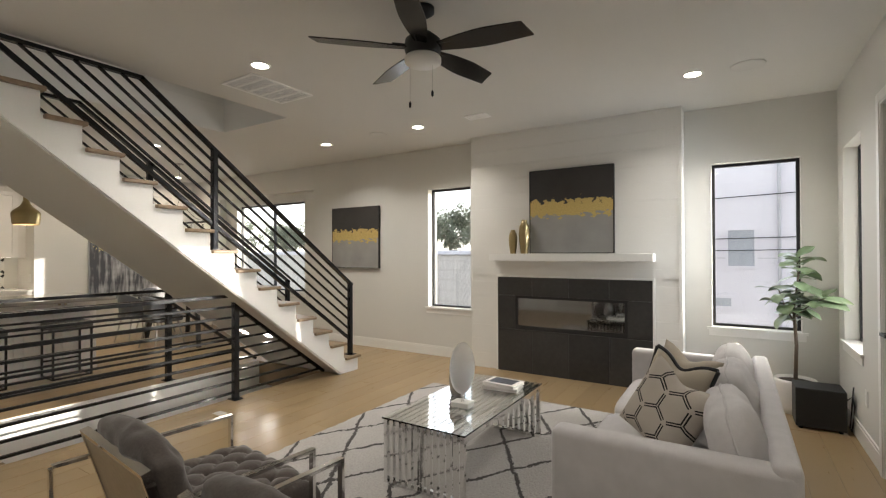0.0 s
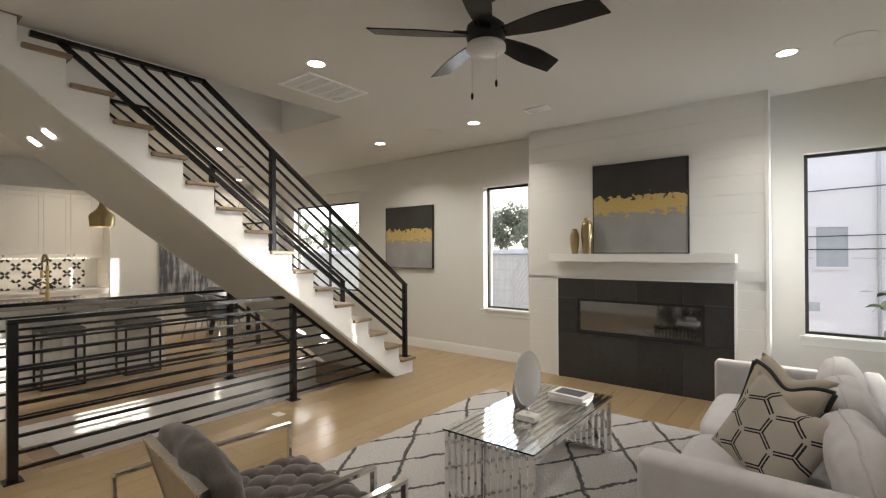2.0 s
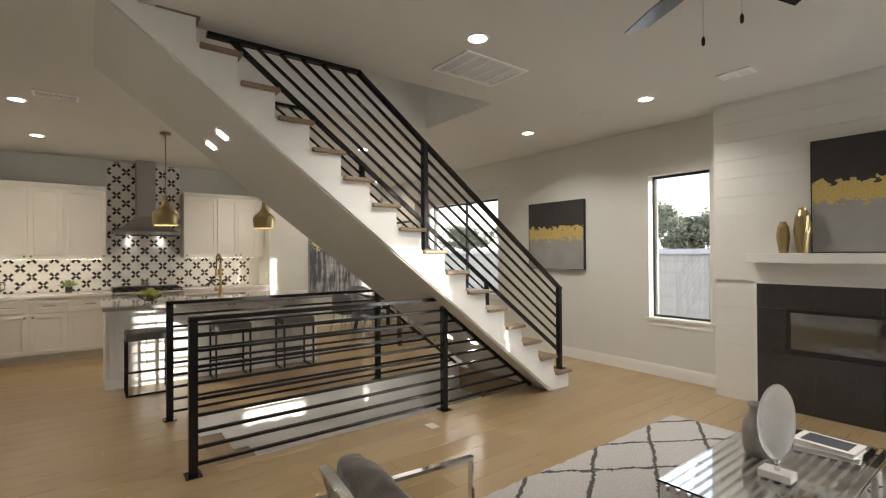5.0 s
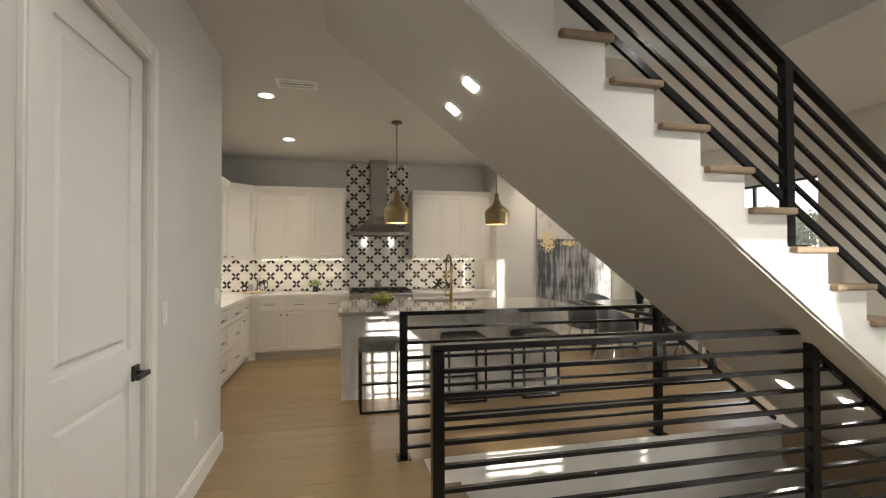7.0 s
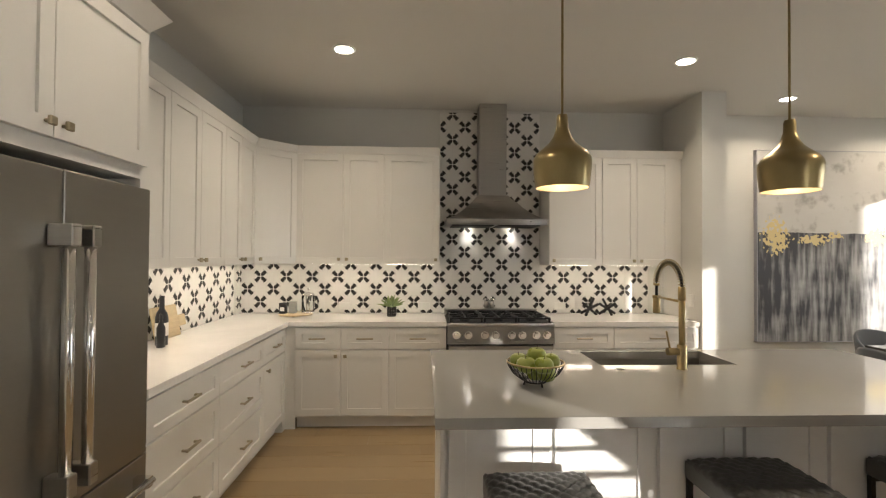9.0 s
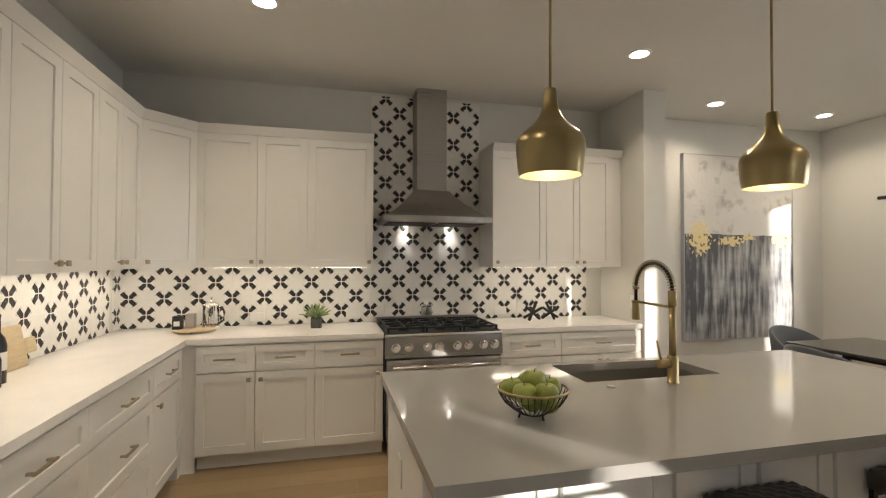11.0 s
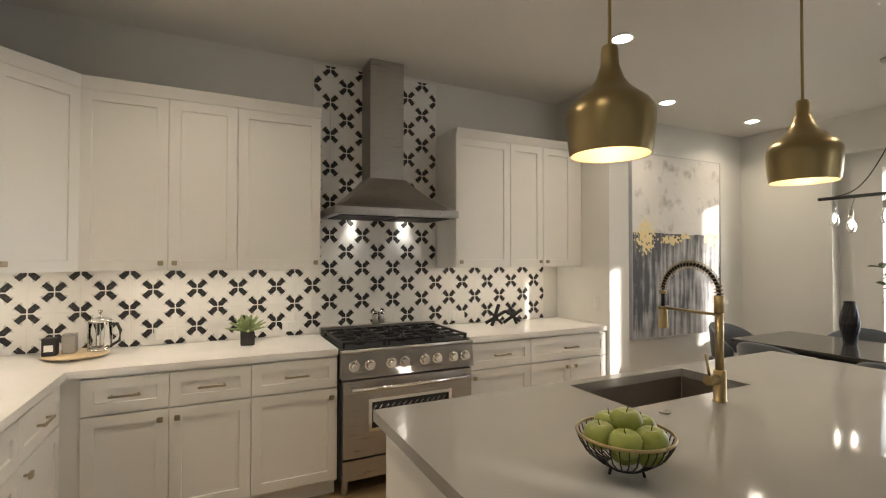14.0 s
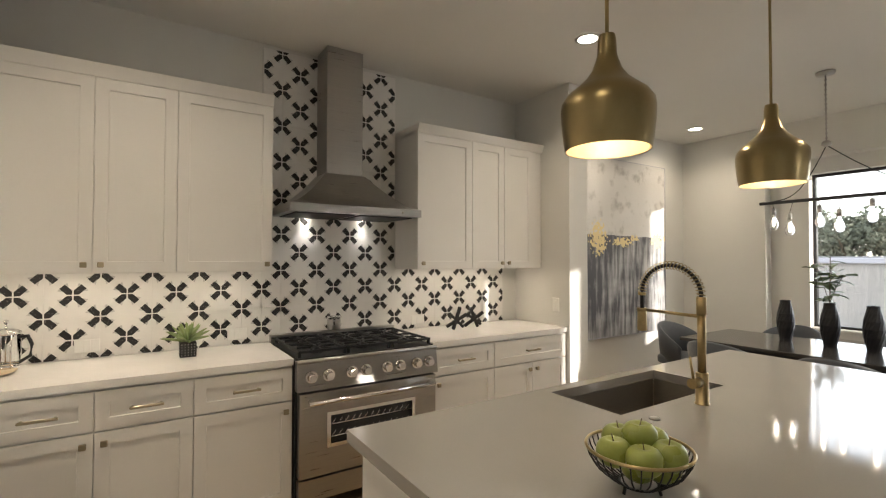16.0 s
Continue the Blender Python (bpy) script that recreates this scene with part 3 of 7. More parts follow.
# stairwell side walls below the floor
for q in ((WELL[0] - 0.1, WELL[0], WELL[2], WELL[3] + 1.4, -2.9, -0.3), (WELL[1], WELL[1] + 0.1, WELL[2], WELL[3] + 1.4, -2.9, -0.3),
          (WELL[0], WELL[1], WELL[3] + 1.3, WELL[3] + 1.4, -2.9, -0.3), (WELL[0], WELL[1], WELL[2] - 0.1, WELL[2], -2.9, -0.3),
          (WELL[0] - 0.1, WELL[1] + 0.1, WELL[2] - 0.1, WELL[3] + 1.4, -3.0, -2.9), (WELL[0] + 0.002, WELL[0] + 0.012, WELL[2], WELL[3], -0.3, -0.004),
          (WELL[1] - 0.012, WELL[1] - 0.002, WELL[2], WELL[3], -0.3, -0.004)):
    tagged(part("wall_stairwell", made(box, *q), TRIM), kind="structure")

# baseboards
bm = B()
def base_y(x0, x1, y, s):
    lo, hi = sorted((y, y + 0.016 * s))
    box(bm, x0, x1, lo, hi, 0, 0.115)
    lo, hi = sorted((y, y + 0.011 * s))
    box(bm, x0, x1, lo, hi, 0.115, 0.135)
def base_x(y0, y1, x, s):
    lo, hi = sorted((x, x + 0.016 * s))
    box(bm, lo, hi, y0, y1, 0, 0.115)
    lo, hi = sorted((x, x + 0.011 * s))
    box(bm, lo, hi, y0, y1, 0.115, 0.135)
base_y(XW, NICHE[0], YN, -1)
base_y(NICHE[0], NICHE[1], YD, -1)
base_y(NICHE[1], -3.46, YN, -1)
base_y(-1.0, XE, YN, -1)
base_x(4.19, YN, XE, -1)
base_x(YS, 3.06, XE, -1)
base_y(-6.53, -5.25, YS, 1)
base_y(-4.22, XE, YS, 1)
base_x(3.01, YN, XW, 1)
box(bm, -6.546, -6.53, YS - 0.14, YS + 0.016, 0, 0.13)
base_y(XW, -9.60, 3.01, 1)
tagged(part("baseboard", bm, TRIM), kind="structure")


def window(name, axis, face, out, a0, a1, z0, z1, label, mullions=()):
    """Black-framed fixed window set deep in the wall, with a painted sill and apron."""
    t = thing(name, label, "window")
    t["kind"] = "structure"
    y0, y1 = sorted((face + out * 0.10, face + out * 0.15))
    f = 0.028
    def put(bm, u0, u1, c0, c1, w0, w1):
        if axis == "y":
            box(bm, u0, u1, c0, c1, w0, w1)
        else:
            box(bm, c0, c1, u0, u1, w0, w1)
    bm = B()
    put(bm, a0, a0 + f, y0, y1, z0, z1)
    put(bm, a1 - f, a1, y0, y1, z0, z1)
    put(bm, a0 + f, a1 - f, y0, y1, z1 - f, z1)
    put(bm, a0 + f, a1 - f, y0, y1, z0, z0 + f)
    for mu in mullions:
        put(bm, mu - f / 2, mu + f / 2, y0, y1, z0 + f, z1 - f)
    part("window_frame", bm, FRAME, t, "black metal frame")
    yc = face + out * 0.125
    stops = [a0, *mullions, a1]
    for p, q in zip(stops, stops[1:]):
        bm = B()
        put(bm, p + 0.02, q - 0.02, yc - 0.003, yc + 0.003, z0 + 0.02, z1 - 0.02)
        g = part("pane", bm, PANE, t, "clear glass pane")
        g.visible_shadow = False
    bm = B()
    c0, c1 = sorted((face - out * 0.035, face + out * 0.10))
    put(bm, a0 - 0.045, a1 + 0.045, *sorted((face - out * 0.024, face - out * 0.001)), z0 - 0.022, z0 + 0.002)
    put(bm, a0 + 0.001, a1 - 0.001, *sorted((face - out * 0.001, face + out * 0.10)), z0 + 0.001, z0 + 0.004)
    put(bm, a0 - 0.03, a1 + 0.03, *sorted((face - out * 0.009, face - out * 0.001)), z0 - 0.085, z0 - 0.022)
    part("window_sill", bm, TRIM, t, "white painted sill and apron")
    return t


window("window_1", "y", YN, 1, *WIN_R, "tall black-framed window beside the fireplace")
window("window_2", "y", YN, 1, *WIN_M, "tall narrow black-framed window with a white sill")
window("window_3", "y", YD, 1, *WIN_D, "wide two-pane black-framed window by the dining table", (-7.97,))
window("window_4", "x", XE, 1, *WIN_E, "tall black-framed window in the end wall")


def panel_door(name, label, at, turn, width, height, handle_at):
    """White two-panel door in its casing; local x along the wall, y towards the room is negative."""
    t = thing(name, label, "door", at, turn)
    t["kind"] = "structure"
    bm = B()
    c = 0.085
    for x0, x1 in ((-c, 0.0), (width, width + c)):
        box(bm, x0, x1, -0.016, -0.001, 0, height + c)
        box(bm, x0 + 0.012, x1 - 0.012, -0.022, -0.016, 0, height + c - 0.012)
    box(bm, 0.0, width, -0.016, -0.001, height, height + c)
    box(bm, 0.0, width, -0.022, -0.016, height + 0.012, height + c - 0.012)
    part("casing", bm, TRIM, t, "white painted casing")
    bm = B()
    s, y0, y1 = 0.115, 0.02, 0.06
    w0, w1 = 0.004, width - 0.004
    mid0, mid1 = height * 0.385, height * 0.385 + 0.14
    top, bot = height - 0.13, 0.22
    box(bm, w0, w0 + s, y0, y1, 0.006, height - 0.004)
    box(bm, w1 - s, w1, y0, y1, 0.006, height - 0.004)
    for z0, z1 in ((0.006, bot), (mid0, mid1), (top, height - 0.004)):
        box(bm, w0 + s, w1 - s, y0, y1, z0, z1)
    for z0, z1 in ((bot, mid0), (mid1, top)):
        box(bm, w0 + s, w1 - s, y0 + 0.012, y1 - 0.002, z0, z1)
        k = 0.035
        vs = box(bm, w0 + s + k, w1 - s - k, y0 + 0.004, y0 + 0.012, z0 + k, z1 - k)
        for v in vs:
            if v.co.y < y0 + 0.006:
                v.co.x += 0.015 if v.co.x < width / 2 else -0.015
                v.co.z += 0.015 if v.co.z < (z0 + z1) / 2 else -0.015
    leaf = part("door_leaf", bm, TRIM, t, "white painted two-panel leaf, closed")
    bm = B()
    hx = handle_at
    box(bm, hx - 0.032, hx + 0.032, y0 - 0.010, y0 - 0.001, 0.90, 0.965)
    rod(bm, (hx, y0 - 0.010, 0.932), (hx, y0 - 0.055, 0.932), 0.010)
    d = -1 if hx > width / 2 else 1
    bar(bm, (hx - 0.01 * d, y0 - 0.055, 0.932), (hx + 0.11 * d, y0 - 0.055, 0.932), 0.014, 0.02)
    part("door_handle", bm, MATTEB, leaf, "black lever on a square plate")
    for z in (0.2, height * 0.5, height - 0.22):
        hx2 = 0.0 if handle_at > width / 2 else width
        bm = made(rod, (hx2, y0 - 0.006, z - 0.045), (hx2, y0 - 0.006, z + 0.045), 0.007)
        part("hinge", bm, TRIM, leaf)
    return t


# the closed closet door beside the passage, seen from the room: local x runs towards -x
panel_door("door_1", "white two-panel closet door, closed, with a black lever", (-4.33, YS, 0), 180, 0.81, 2.36, 0.74)
panel_door("door_2", "white two-panel entry door in the end wall, closed", (XE, 4.10, 0), -90, 0.95, 2.40, 0.07)
bm = B()
box(bm, -5.14, -4.33, YS - 0.14, YS - 0.12, 0, 2.36)
box(bm, XE + 0.12, XE + 0.2, 3.15, 4.10, 0, 2.40)
tagged(part("wall_door_backing", bm, WALL), kind="structure")

# ---- chimney breast ----
FY = 5.385
FX0, FX1 = -3.45, -1.01
FS0, FS1, FSZ = -3.07, -1.29, 1.155
bm = B()
box(bm, FX0 + 0.012, FX1 - 0.012, FY + 0.014, YN, 0, 0.44)
box(bm, FX0 + 0.012, FX1 - 0.012, FY + 0.014, YN, 0.96, H)
box(bm, FX0 + 0.012, -2.86, FY + 0.014, YN, 0.44, 0.96)
box(bm, -1.52, FX1 - 0.012, FY + 0.014, YN, 0.44, 0.96)
box(bm, -2.86, -1.52, YN - 0.03, YN, 0.44, 0.96)
box(bm, FX0, FX0 + 0.012, FY, YN, 0, H)
box(bm, FX1 - 0.03, FX1, FY - 0.006, YN, 0, H)
breast = tagged(part("wall_chimney_breast", bm, SHIP), kind="structure")
z = 0.0
while z < H - 0.01:
    z1 = min(z + 0.182, H)
    for x0, x1 in ([(FX0 + 0.013, FS0 - 0.022), (FS1 + 0.022, FX1 - 0.031)] if z < FSZ - 0.1 else [(FX0 + 0.013, FX1 - 0.031)]):
        bm = B()
        zz = max(z, FSZ + 0.022) if (x0, x1) == (FX0 + 0.013, FX1 - 0.031) and z < FSZ + 0.022 else z
        box(bm, x0, x1, FY, FY + 0.013, zz + 0.0008, z1 - 0.0014)
        part("board", bm, SHIP, breast)
    z = z1

surround = thing("fireplace", "linear fireplace with a dark slate tile surround and white trim", "fireplace", (-2.18, FY, 0))
w2 = (FS1 - FS0) / 2
bm = B()
for x0, x1, z0, z1 in ((-w2 - 0.02, -w2, 0, FSZ + 0.02), (w2, w2 + 0.02, 0, FSZ + 0.02), (-w2, w2, FSZ, FSZ + 0.02)):
    box(bm, x0, x1, -0.016, 0.013, z0, z1)
part("trim", bm, TRIM, surround, "white painted edge trim")
OPEN = (-0.66, 0.64, 0.52, 0.93)
cols = [-w2, -w2 + 0.45, -w2 + 0.89, -w2 + 1.34, w2]
for i in range(4):
    x0, x1 = cols[i] + 0.0012, cols[i + 1] - 0.0012
    for z0, z1 in ((0.0, OPEN[2]), (OPEN[3], FSZ)):
        part("tile", made(box, x0, x1, -0.012, 0.010, z0 + 0.0012, z1 - 0.0012), SLATE, surround)
for x0, x1 in ((-w2, OPEN[0]), (OPEN[1], w2)):
    part("tile", made(box, x0 + 0.0012, x1 - 0.0012, -0.012, 0.010, OPEN[2] + 0.0012, OPEN[3] - 0.0012), SLATE, surround)
bm = B()
x0, x1, z0, z1 = OPEN
for a in ((x0, x0 + 0.03, z0, z1), (x1 - 0.03, x1, z0, z1), (x0 + 0.03, x1 - 0.03, z1 - 0.03, z1), (x0 + 0.03, x1 - 0.03, z0, z0 + 0.05)):
    box(bm, a[0], a[1], -0.008, 0.012, a[2], a[3])
part("insert_frame", bm, MATTEB, surround, "black metal insert frame")
part("fire_glass", made(box, x0 + 0.03, x1 - 0.03, 0.004, 0.010, z0 + 0.05, z1 - 0.03), FIREGLASS, surround, "dark reflective glass")
bm = B()
box(bm, x0, x1, 0.16, 0.17, z0, z1)
part("firebox", bm, MATTEB, surround)

mantel = thing("mantel_shelf", "white painted floating mantel shelf", "shelf", (-2.18, FY, 1.355))
bm = B()
rbox(bm, -0.92, 0.92, -0.20, -0.001, 0.0, 0.085, 0.004)
part("shelf", bm, TRIM, mantel)

# ---- staircase ----
RISE, RUN, Y1 = 0.186, 0.243, 4.50
SX0, SX1 = -5.90, -4.58
stair = thing("staircase", "straight white staircase with oak treads rising to the upper floor", "staircase", (0, 0, 0))
N = 18
for n in range(1, N):
    y = Y1 - RUN * (n - 1)
    bm = B()
    rbox(bm, SX0 - 0.03, SX1 + 0.035, y - RUN - 0.012, y, RISE * n - 0.032, RISE * n, 0.008, 2)
    part("tread", bm, TREAD, stair)
    bm = B()
    box(bm, SX0, SX1 - 0.002, y - 0.045, y - 0.028, RISE * (n - 1), RISE * n - 0.032)
    part("riser", bm, TRIM, stair)
def under(y):
    return 0.02 + (RISE / RUN) * (4.16 - y)
for sx0, sx1 in ((SX1 - 0.03, SX1), (SX0, SX0 + 0.03)):
    bm = B()
    top = [(4.16 + 0.0, 0.0)]
    for n in range(1, N):
        y = Y1 - 0.03 - RUN * (n - 1)
        top += [(y, RISE * (n - 1)), (y, RISE * n - 0.0325)]
    ye = Y1 - 0.03 - RUN * (N - 1)
    top += [(ye, RISE * (N - 1) - 0.0325), (ye, under(ye))]
    sides = [[bm.verts.new((sx, yy, zz)) for yy, zz in top] for sx in (sx0, sx1)]
    bm.faces.new(sides[0][::-1])
    bm.faces.new(sides[1])
    for k in range(len(top)):
        m = (k + 1) % len(top)
        bm.faces.new((sides[0][k], sides[0][m], sides[1][m], sides[1][k]))
    bmesh.ops.recalc_face_normals(bm, faces=bm.faces)
    part("stringer", bm, TRIM, stair, "white painted stringer")
    bm = B()
    s0, s1 = (sx1 + 0.001, sx1 + 0.016) if sx0 > -5 else (sx0 - 0.016, sx0 - 0.001)
    ya, yb = 4.16, 0.30
    d = 0.135
    vs = [bm.verts.new((sx, yy, zz)) for sx in (s0, s1) for yy, zz in ((ya, under(ya)), (ya + d / 0.766 * 0.6, under(ya)), (yb, under(yb) + d), (yb, under(yb)))]
    for f in ((3, 2, 1, 0), (4, 5, 6, 7), (0, 1, 5, 4), (1, 2, 6, 5), (2, 3, 7, 6), (3, 0, 4, 7)):
        bm.faces.new([vs[i] for i in f])
    part("skirt_board", bm, TRIM, stair)
bm = B()
ya, yb = 4.70, 0.28
vs = [bm.verts.new((sx, yy, zz)) for sx in (SX0 + 0.001, SX1 - 0.001) for yy, zz in ((ya, under(ya) - 0.014), (ya, under(ya) + 0.02), (yb, under(yb) + 0.02), (yb, under(yb) - 0.014))]
for f in ((3, 2, 1, 0), (4, 5, 6, 7), (0, 1, 5, 4), (1, 2, 6, 5), (2, 3, 7, 6), (3, 0, 4, 7)):
    bm.faces.new([vs[i] for i in f])
part("soffit", bm, WALL, stair, "plastered sloping underside")

soff = Vector((0, RUN, -RISE)).normalized()
nrm = Vector((0, -RISE, -RUN)).normalized()
for lx, ly in ((-5.11, 1.09), (-5.52, 1.09), (-5.0, 3.46), (-5.42, 3.46)):
    t = thing("soffit_light", "small square recessed light in the stair underside", "light", (0, 0, 0), 0, "stair underside lights")
    c = Vector((lx, ly, under(ly) - 0.016))
    bm = B()
    bar(bm, c - soff * 0.038, c + soff * 0.038, 0.076, 0.012, nrm)
    part("lens", bm, LED, t)
    lamp = disc_lamp("soffit_lamp", 0, 0, 0, 0.7 if ly < 2 else 0.4, 0.07, (1.0, 0.95, 0.88))
    lamp.matrix_world = look(c + nrm * 0.012, c + nrm)

# stair down, under the flight
down = thing("lower_staircase", "lower flight of oak treads with white risers and side walls", "staircase", (0, 0, 0))
for n in range(0, 13):
    y = WELL[2] + RUN * n
    zt = -RISE * (n + 1)
    bm = B()
    rbox(bm, WELL[0] + 0.015, WELL[1] - 0.015, y - 0.002, y + RUN + 0.025, zt - 0.03, zt, 0.006, 2)
    part("tread", bm, TREAD, down)
    part("riser", made(box, WELL[0] + 0.015, WELL[1] - 0.015, y - 0.004, y + 0.006, zt + 0.001, zt + RISE - 0.033), TRIM, down)


def post(parent, x, y, z0, z1, s=0.05):
    bm = B()
    rbox(bm, x - s / 2, x + s / 2, y - s / 2, y + s / 2, z0, z1, 0.003, 1)
    p = part("post", bm, BLACK, parent)
    part("base_plate", made(box, x - 0.06, x + 0.06, y - 0.05, y + 0.05, z0 + 0.001, z0 + 0.009), BLACK, p)


SL = RISE / RUN
for gx in (-4.66, -5.83):
    g = thing("stair_railing", "black steel stair railing with slanting bars", "railing", (0, 0, 0), 0, "stair railings")
    def zt(y):
        return 1.075 + 0.746 * (4.42 - y)
    post(g, gx, 4.42, RISE, 1.085)
    post(g, gx, 2.62, RISE * 8, zt(2.62))
    part("top_rail", made(bar, (gx, 4.445, zt(4.445) + 0.0), (gx, 1.985, zt(1.985)), 0.05, 0.03), BLACK, g, "flat steel handrail")
    ztop = zt(1.985)
    part("top_bar", made(bar, (gx, 2.0, ztop), (gx, 0.90, ztop), 0.05, 0.03), BLACK, g, "level bar under the ceiling")
    drop = 0.70
    for k in range(1, 7):
        dz = drop * k / 6
        thick = 0.036 if k == 6 else 0.018
        yend = max(0.95, 1.985 - dz / 0.746)
        part("bottom_rail" if k == 6 else "rail", made(bar, (gx, 4.40, zt(4.40) - dz), (gx, yend, zt(yend) - dz), 0.022, thick), BLACK, g)

for gx, y0, y1 in ((-4.80, 0.84, 2.93), (-6.09, 0.86, 2.95)):
    g = thing("guard_railing", "black steel guard railing with level bars round the stairwell", "railing", (0, 0, 0), 0, "stairwell railings")
    post(g, gx, y0, 0, 1.03, 0.055)
    post(g, gx, y1, 0, 1.03, 0.055)
    part("top_rail", made(bar, (gx, y0 - 0.0275, 1.035), (gx, y1 + 0.0275, 1.035), 0.055, 0.03), BLACK, g)
    for k in range(1, 10):
        part("rail", made(bar, (gx, y0 + 0.0275, 1.035 - 0.107 * k), (gx, y1 - 0.0275, 1.035 - 0.107 * k), 0.026, 0.020), BLACK, g)
    def edge(z):
        return 4.16 - (z - 0.0) / SL - 0.03
    part("slope_rail", made(bar, (gx, y1 + 0.03, under(y1 + 0.03) - 0.035), (gx, 4.10, under(4.10) - 0.035), 0.04, 0.03), BLACK, g, "bar along the stair underside")
    for k in range(1, 10):
        zz = 1.035 - 0.107 * k
        ye = 4.16 - (zz + 0.03) / SL
        if ye > y1 + 0.06:
            part("rail", made(bar, (gx, y1 + 0.0275, zz), (gx, ye, zz), 0.026, 0.020), BLACK, g)

# ---- kitchen ----


def shaker(x0, x1, z0, z1, y=0.0, s=0.058):
    """A shaker front between x0, x1, z0, z1; its back lies at y and its face 20 mm nearer."""
    bm = B()
    x0, x1, z0, z1 = x0 + 0.0018, x1 - 0.0018, z0 + 0.0018, z1 - 0.0018
    s = min(s, (z1 - z0) * 0.3)
    rings = []
    for yy, k in ((y, 0.0), (y - 0.0185, 0.0), (y - 0.02, 0.0015), (y - 0.02, s), (y - 0.011, s + 0.002)):
        rings.append([bm.verts.new(p) for p in ((x0 + k, yy, z0 + k), (x1 - k, yy, z0 + k), (x1 - k, yy, z1 - k), (x0 + k, yy, z1 - k))])
    for a, b in zip(rings, rings[1:]):
        for i in range(4):
            bm.faces.new((a[i], a[(i + 1) % 4], b[(i + 1) % 4], b[i]))
    bm.faces.new(rings[0][::-1])
    bm.faces.new(rings[-1])
    return bm


def pull(parent, x, z, y=-0.02, w=0.14):
    bm = B()
    rbox(bm, x - w / 2, x + w / 2, y - 0.034, y - 0.022, z - 0.006, z + 0.006, 0.002, 1)
    for k in (-1, 1):
        box(bm, x + k * (w / 2 - 0.012) - 0.005, x + k * (w / 2 - 0.012) + 0.005, y - 0.022, y - 0.0005, z - 0.005, z + 0.005)
    part("handle", bm, PULL, parent, "champagne metal bar pull")


def knob(parent, x, z, y=-0.02):
    bm = B()
    rbox(bm, x - 0.014, x + 0.014, y - 0.030, y - 0.016, z - 0.014, z + 0.014, 0.003, 1)
    rod(bm, (x, y - 0.0005, z), (x, y - 0.017, z), 0.006)
    part("handle", bm, PULL, parent, "square champagne knob")


def base_unit(label, at, turn, w, depth, rows, group="base cabinets", top=0.875):
    """A base cabinet; rows: list of (z0, z1, [(x0, x1, kind, handle x)])."""
    t = thing("base_cabinet", label, "cabinet", at, turn, group)
    bm = B()
    box(bm, 0, w, 0, depth, 0.10, top)
    box(bm, 0, w, 0.06, depth, 0.0, 0.10)
    body = part("body", bm, CAB, t)
    for z0, z1, fronts in rows:
        for x0, x1, kind, hx in fronts:
            f = part("drawer" if kind == "drawer" else "door", shaker(x0, x1, z0, z1), CAB, t)
            if kind == "drawer":
                pull(f, hx, (z0 + z1) / 2)
            else:
                knob(f, hx, z1 - 0.05)
    return t


DZ = (0.68, 0.865)
LZ = (0.115, 0.675)
RX = -9.655     # face of the range run
LY = -0.815     # face of the side run
DEP = 0.585
base_unit("white shaker base cabinet with two drawers over two doors", (RX, -0.73, 0), 90, 0.79, DEP,
          [(*DZ, [(0, 0.385, "drawer", 0.19), (0.385, 0.79, "drawer", 0.59)]), (*LZ, [(0, 0.385, "door", 0.345), (0.385, 0.79, "door", 0.425)])])
base_unit("white shaker base cabinet with one drawer and one door", (RX, 0.06, 0), 90, 0.495, DEP,
          [(*DZ, [(0, 0.495, "drawer", 0.25)]), (*LZ, [(0, 0.495, "door", 0.455)])])
base_unit("white shaker base cabinet beside the range", (RX, 1.485, 0), 90, 0.535, DEP,
          [(*DZ, [(0, 0.535, "drawer", 0.27)]), (*LZ, [(0, 0.535, "door", 0.04)])])
base_unit("white shaker base cabinet with one drawer over two doors", (RX, 2.02, 0), 90, 0.765, DEP,
          [(*DZ, [(0, 0.765, "drawer", 0.38)]), (*LZ, [(0, 0.3825, "door", 0.345), (0.3825, 0.765, "door", 0.42)])])
THREE = lambda w: [(*DZ, [(0, w, "drawer", w / 2)]), (0.40, 0.675, [(0, w, "drawer", w / 2)]), (0.115, 0.395, [(0, w, "drawer", w / 2)])]
base_unit("white shaker cabinet of three drawers beside the refrigerator", (-7.63, LY, 0), 180, 0.70, 0.60, THREE(0.70))
base_unit("white shaker cabinet of three drawers", (-8.33, LY, 0), 180, 0.73, 0.60, THREE(0.73))
base_unit("white shaker corner cabinet with one drawer and one door", (-9.06, LY, 0), 180, 0.52, 0.60,
          [(*DZ, [(0, 0.52, "drawer", 0.26)]), (*LZ, [(0, 0.52, "door", 0.06)])])
corner = thing("corner_filler", "white painted corner filler between two cabinet runs", "cabinet", (0, 0, 0))
bm = B()
box(bm, XW + 0.01, -9.58, YK + 0.01, LY, 0.0, 0.875)
box(bm, -9.675, RX, LY, -0.73, 0.0, 0.875)
part("filler", bm, CAB, corner)

CT0, CT1 = 0.877, 0.915
bm = B()
box(bm, XW + 0.002, -9.625, -0.785, 0.556, CT0, CT1)
box(bm, XW + 0.002, -7.625, YK + 0.002, -0.785, CT0, CT1)
top = thing("worktop", "white veined quartz worktop round the corner", "worktop", (0, 0, 0))
part("slab", bm, QUARTZ, top)
top = thing("worktop", "white veined quartz worktop between range and wall pier", "worktop", (0, 0, 0))
part("slab", made(box, XW + 0.002, -9.625, 1.484, 2.788, CT0, CT1), QUARTZ, top)


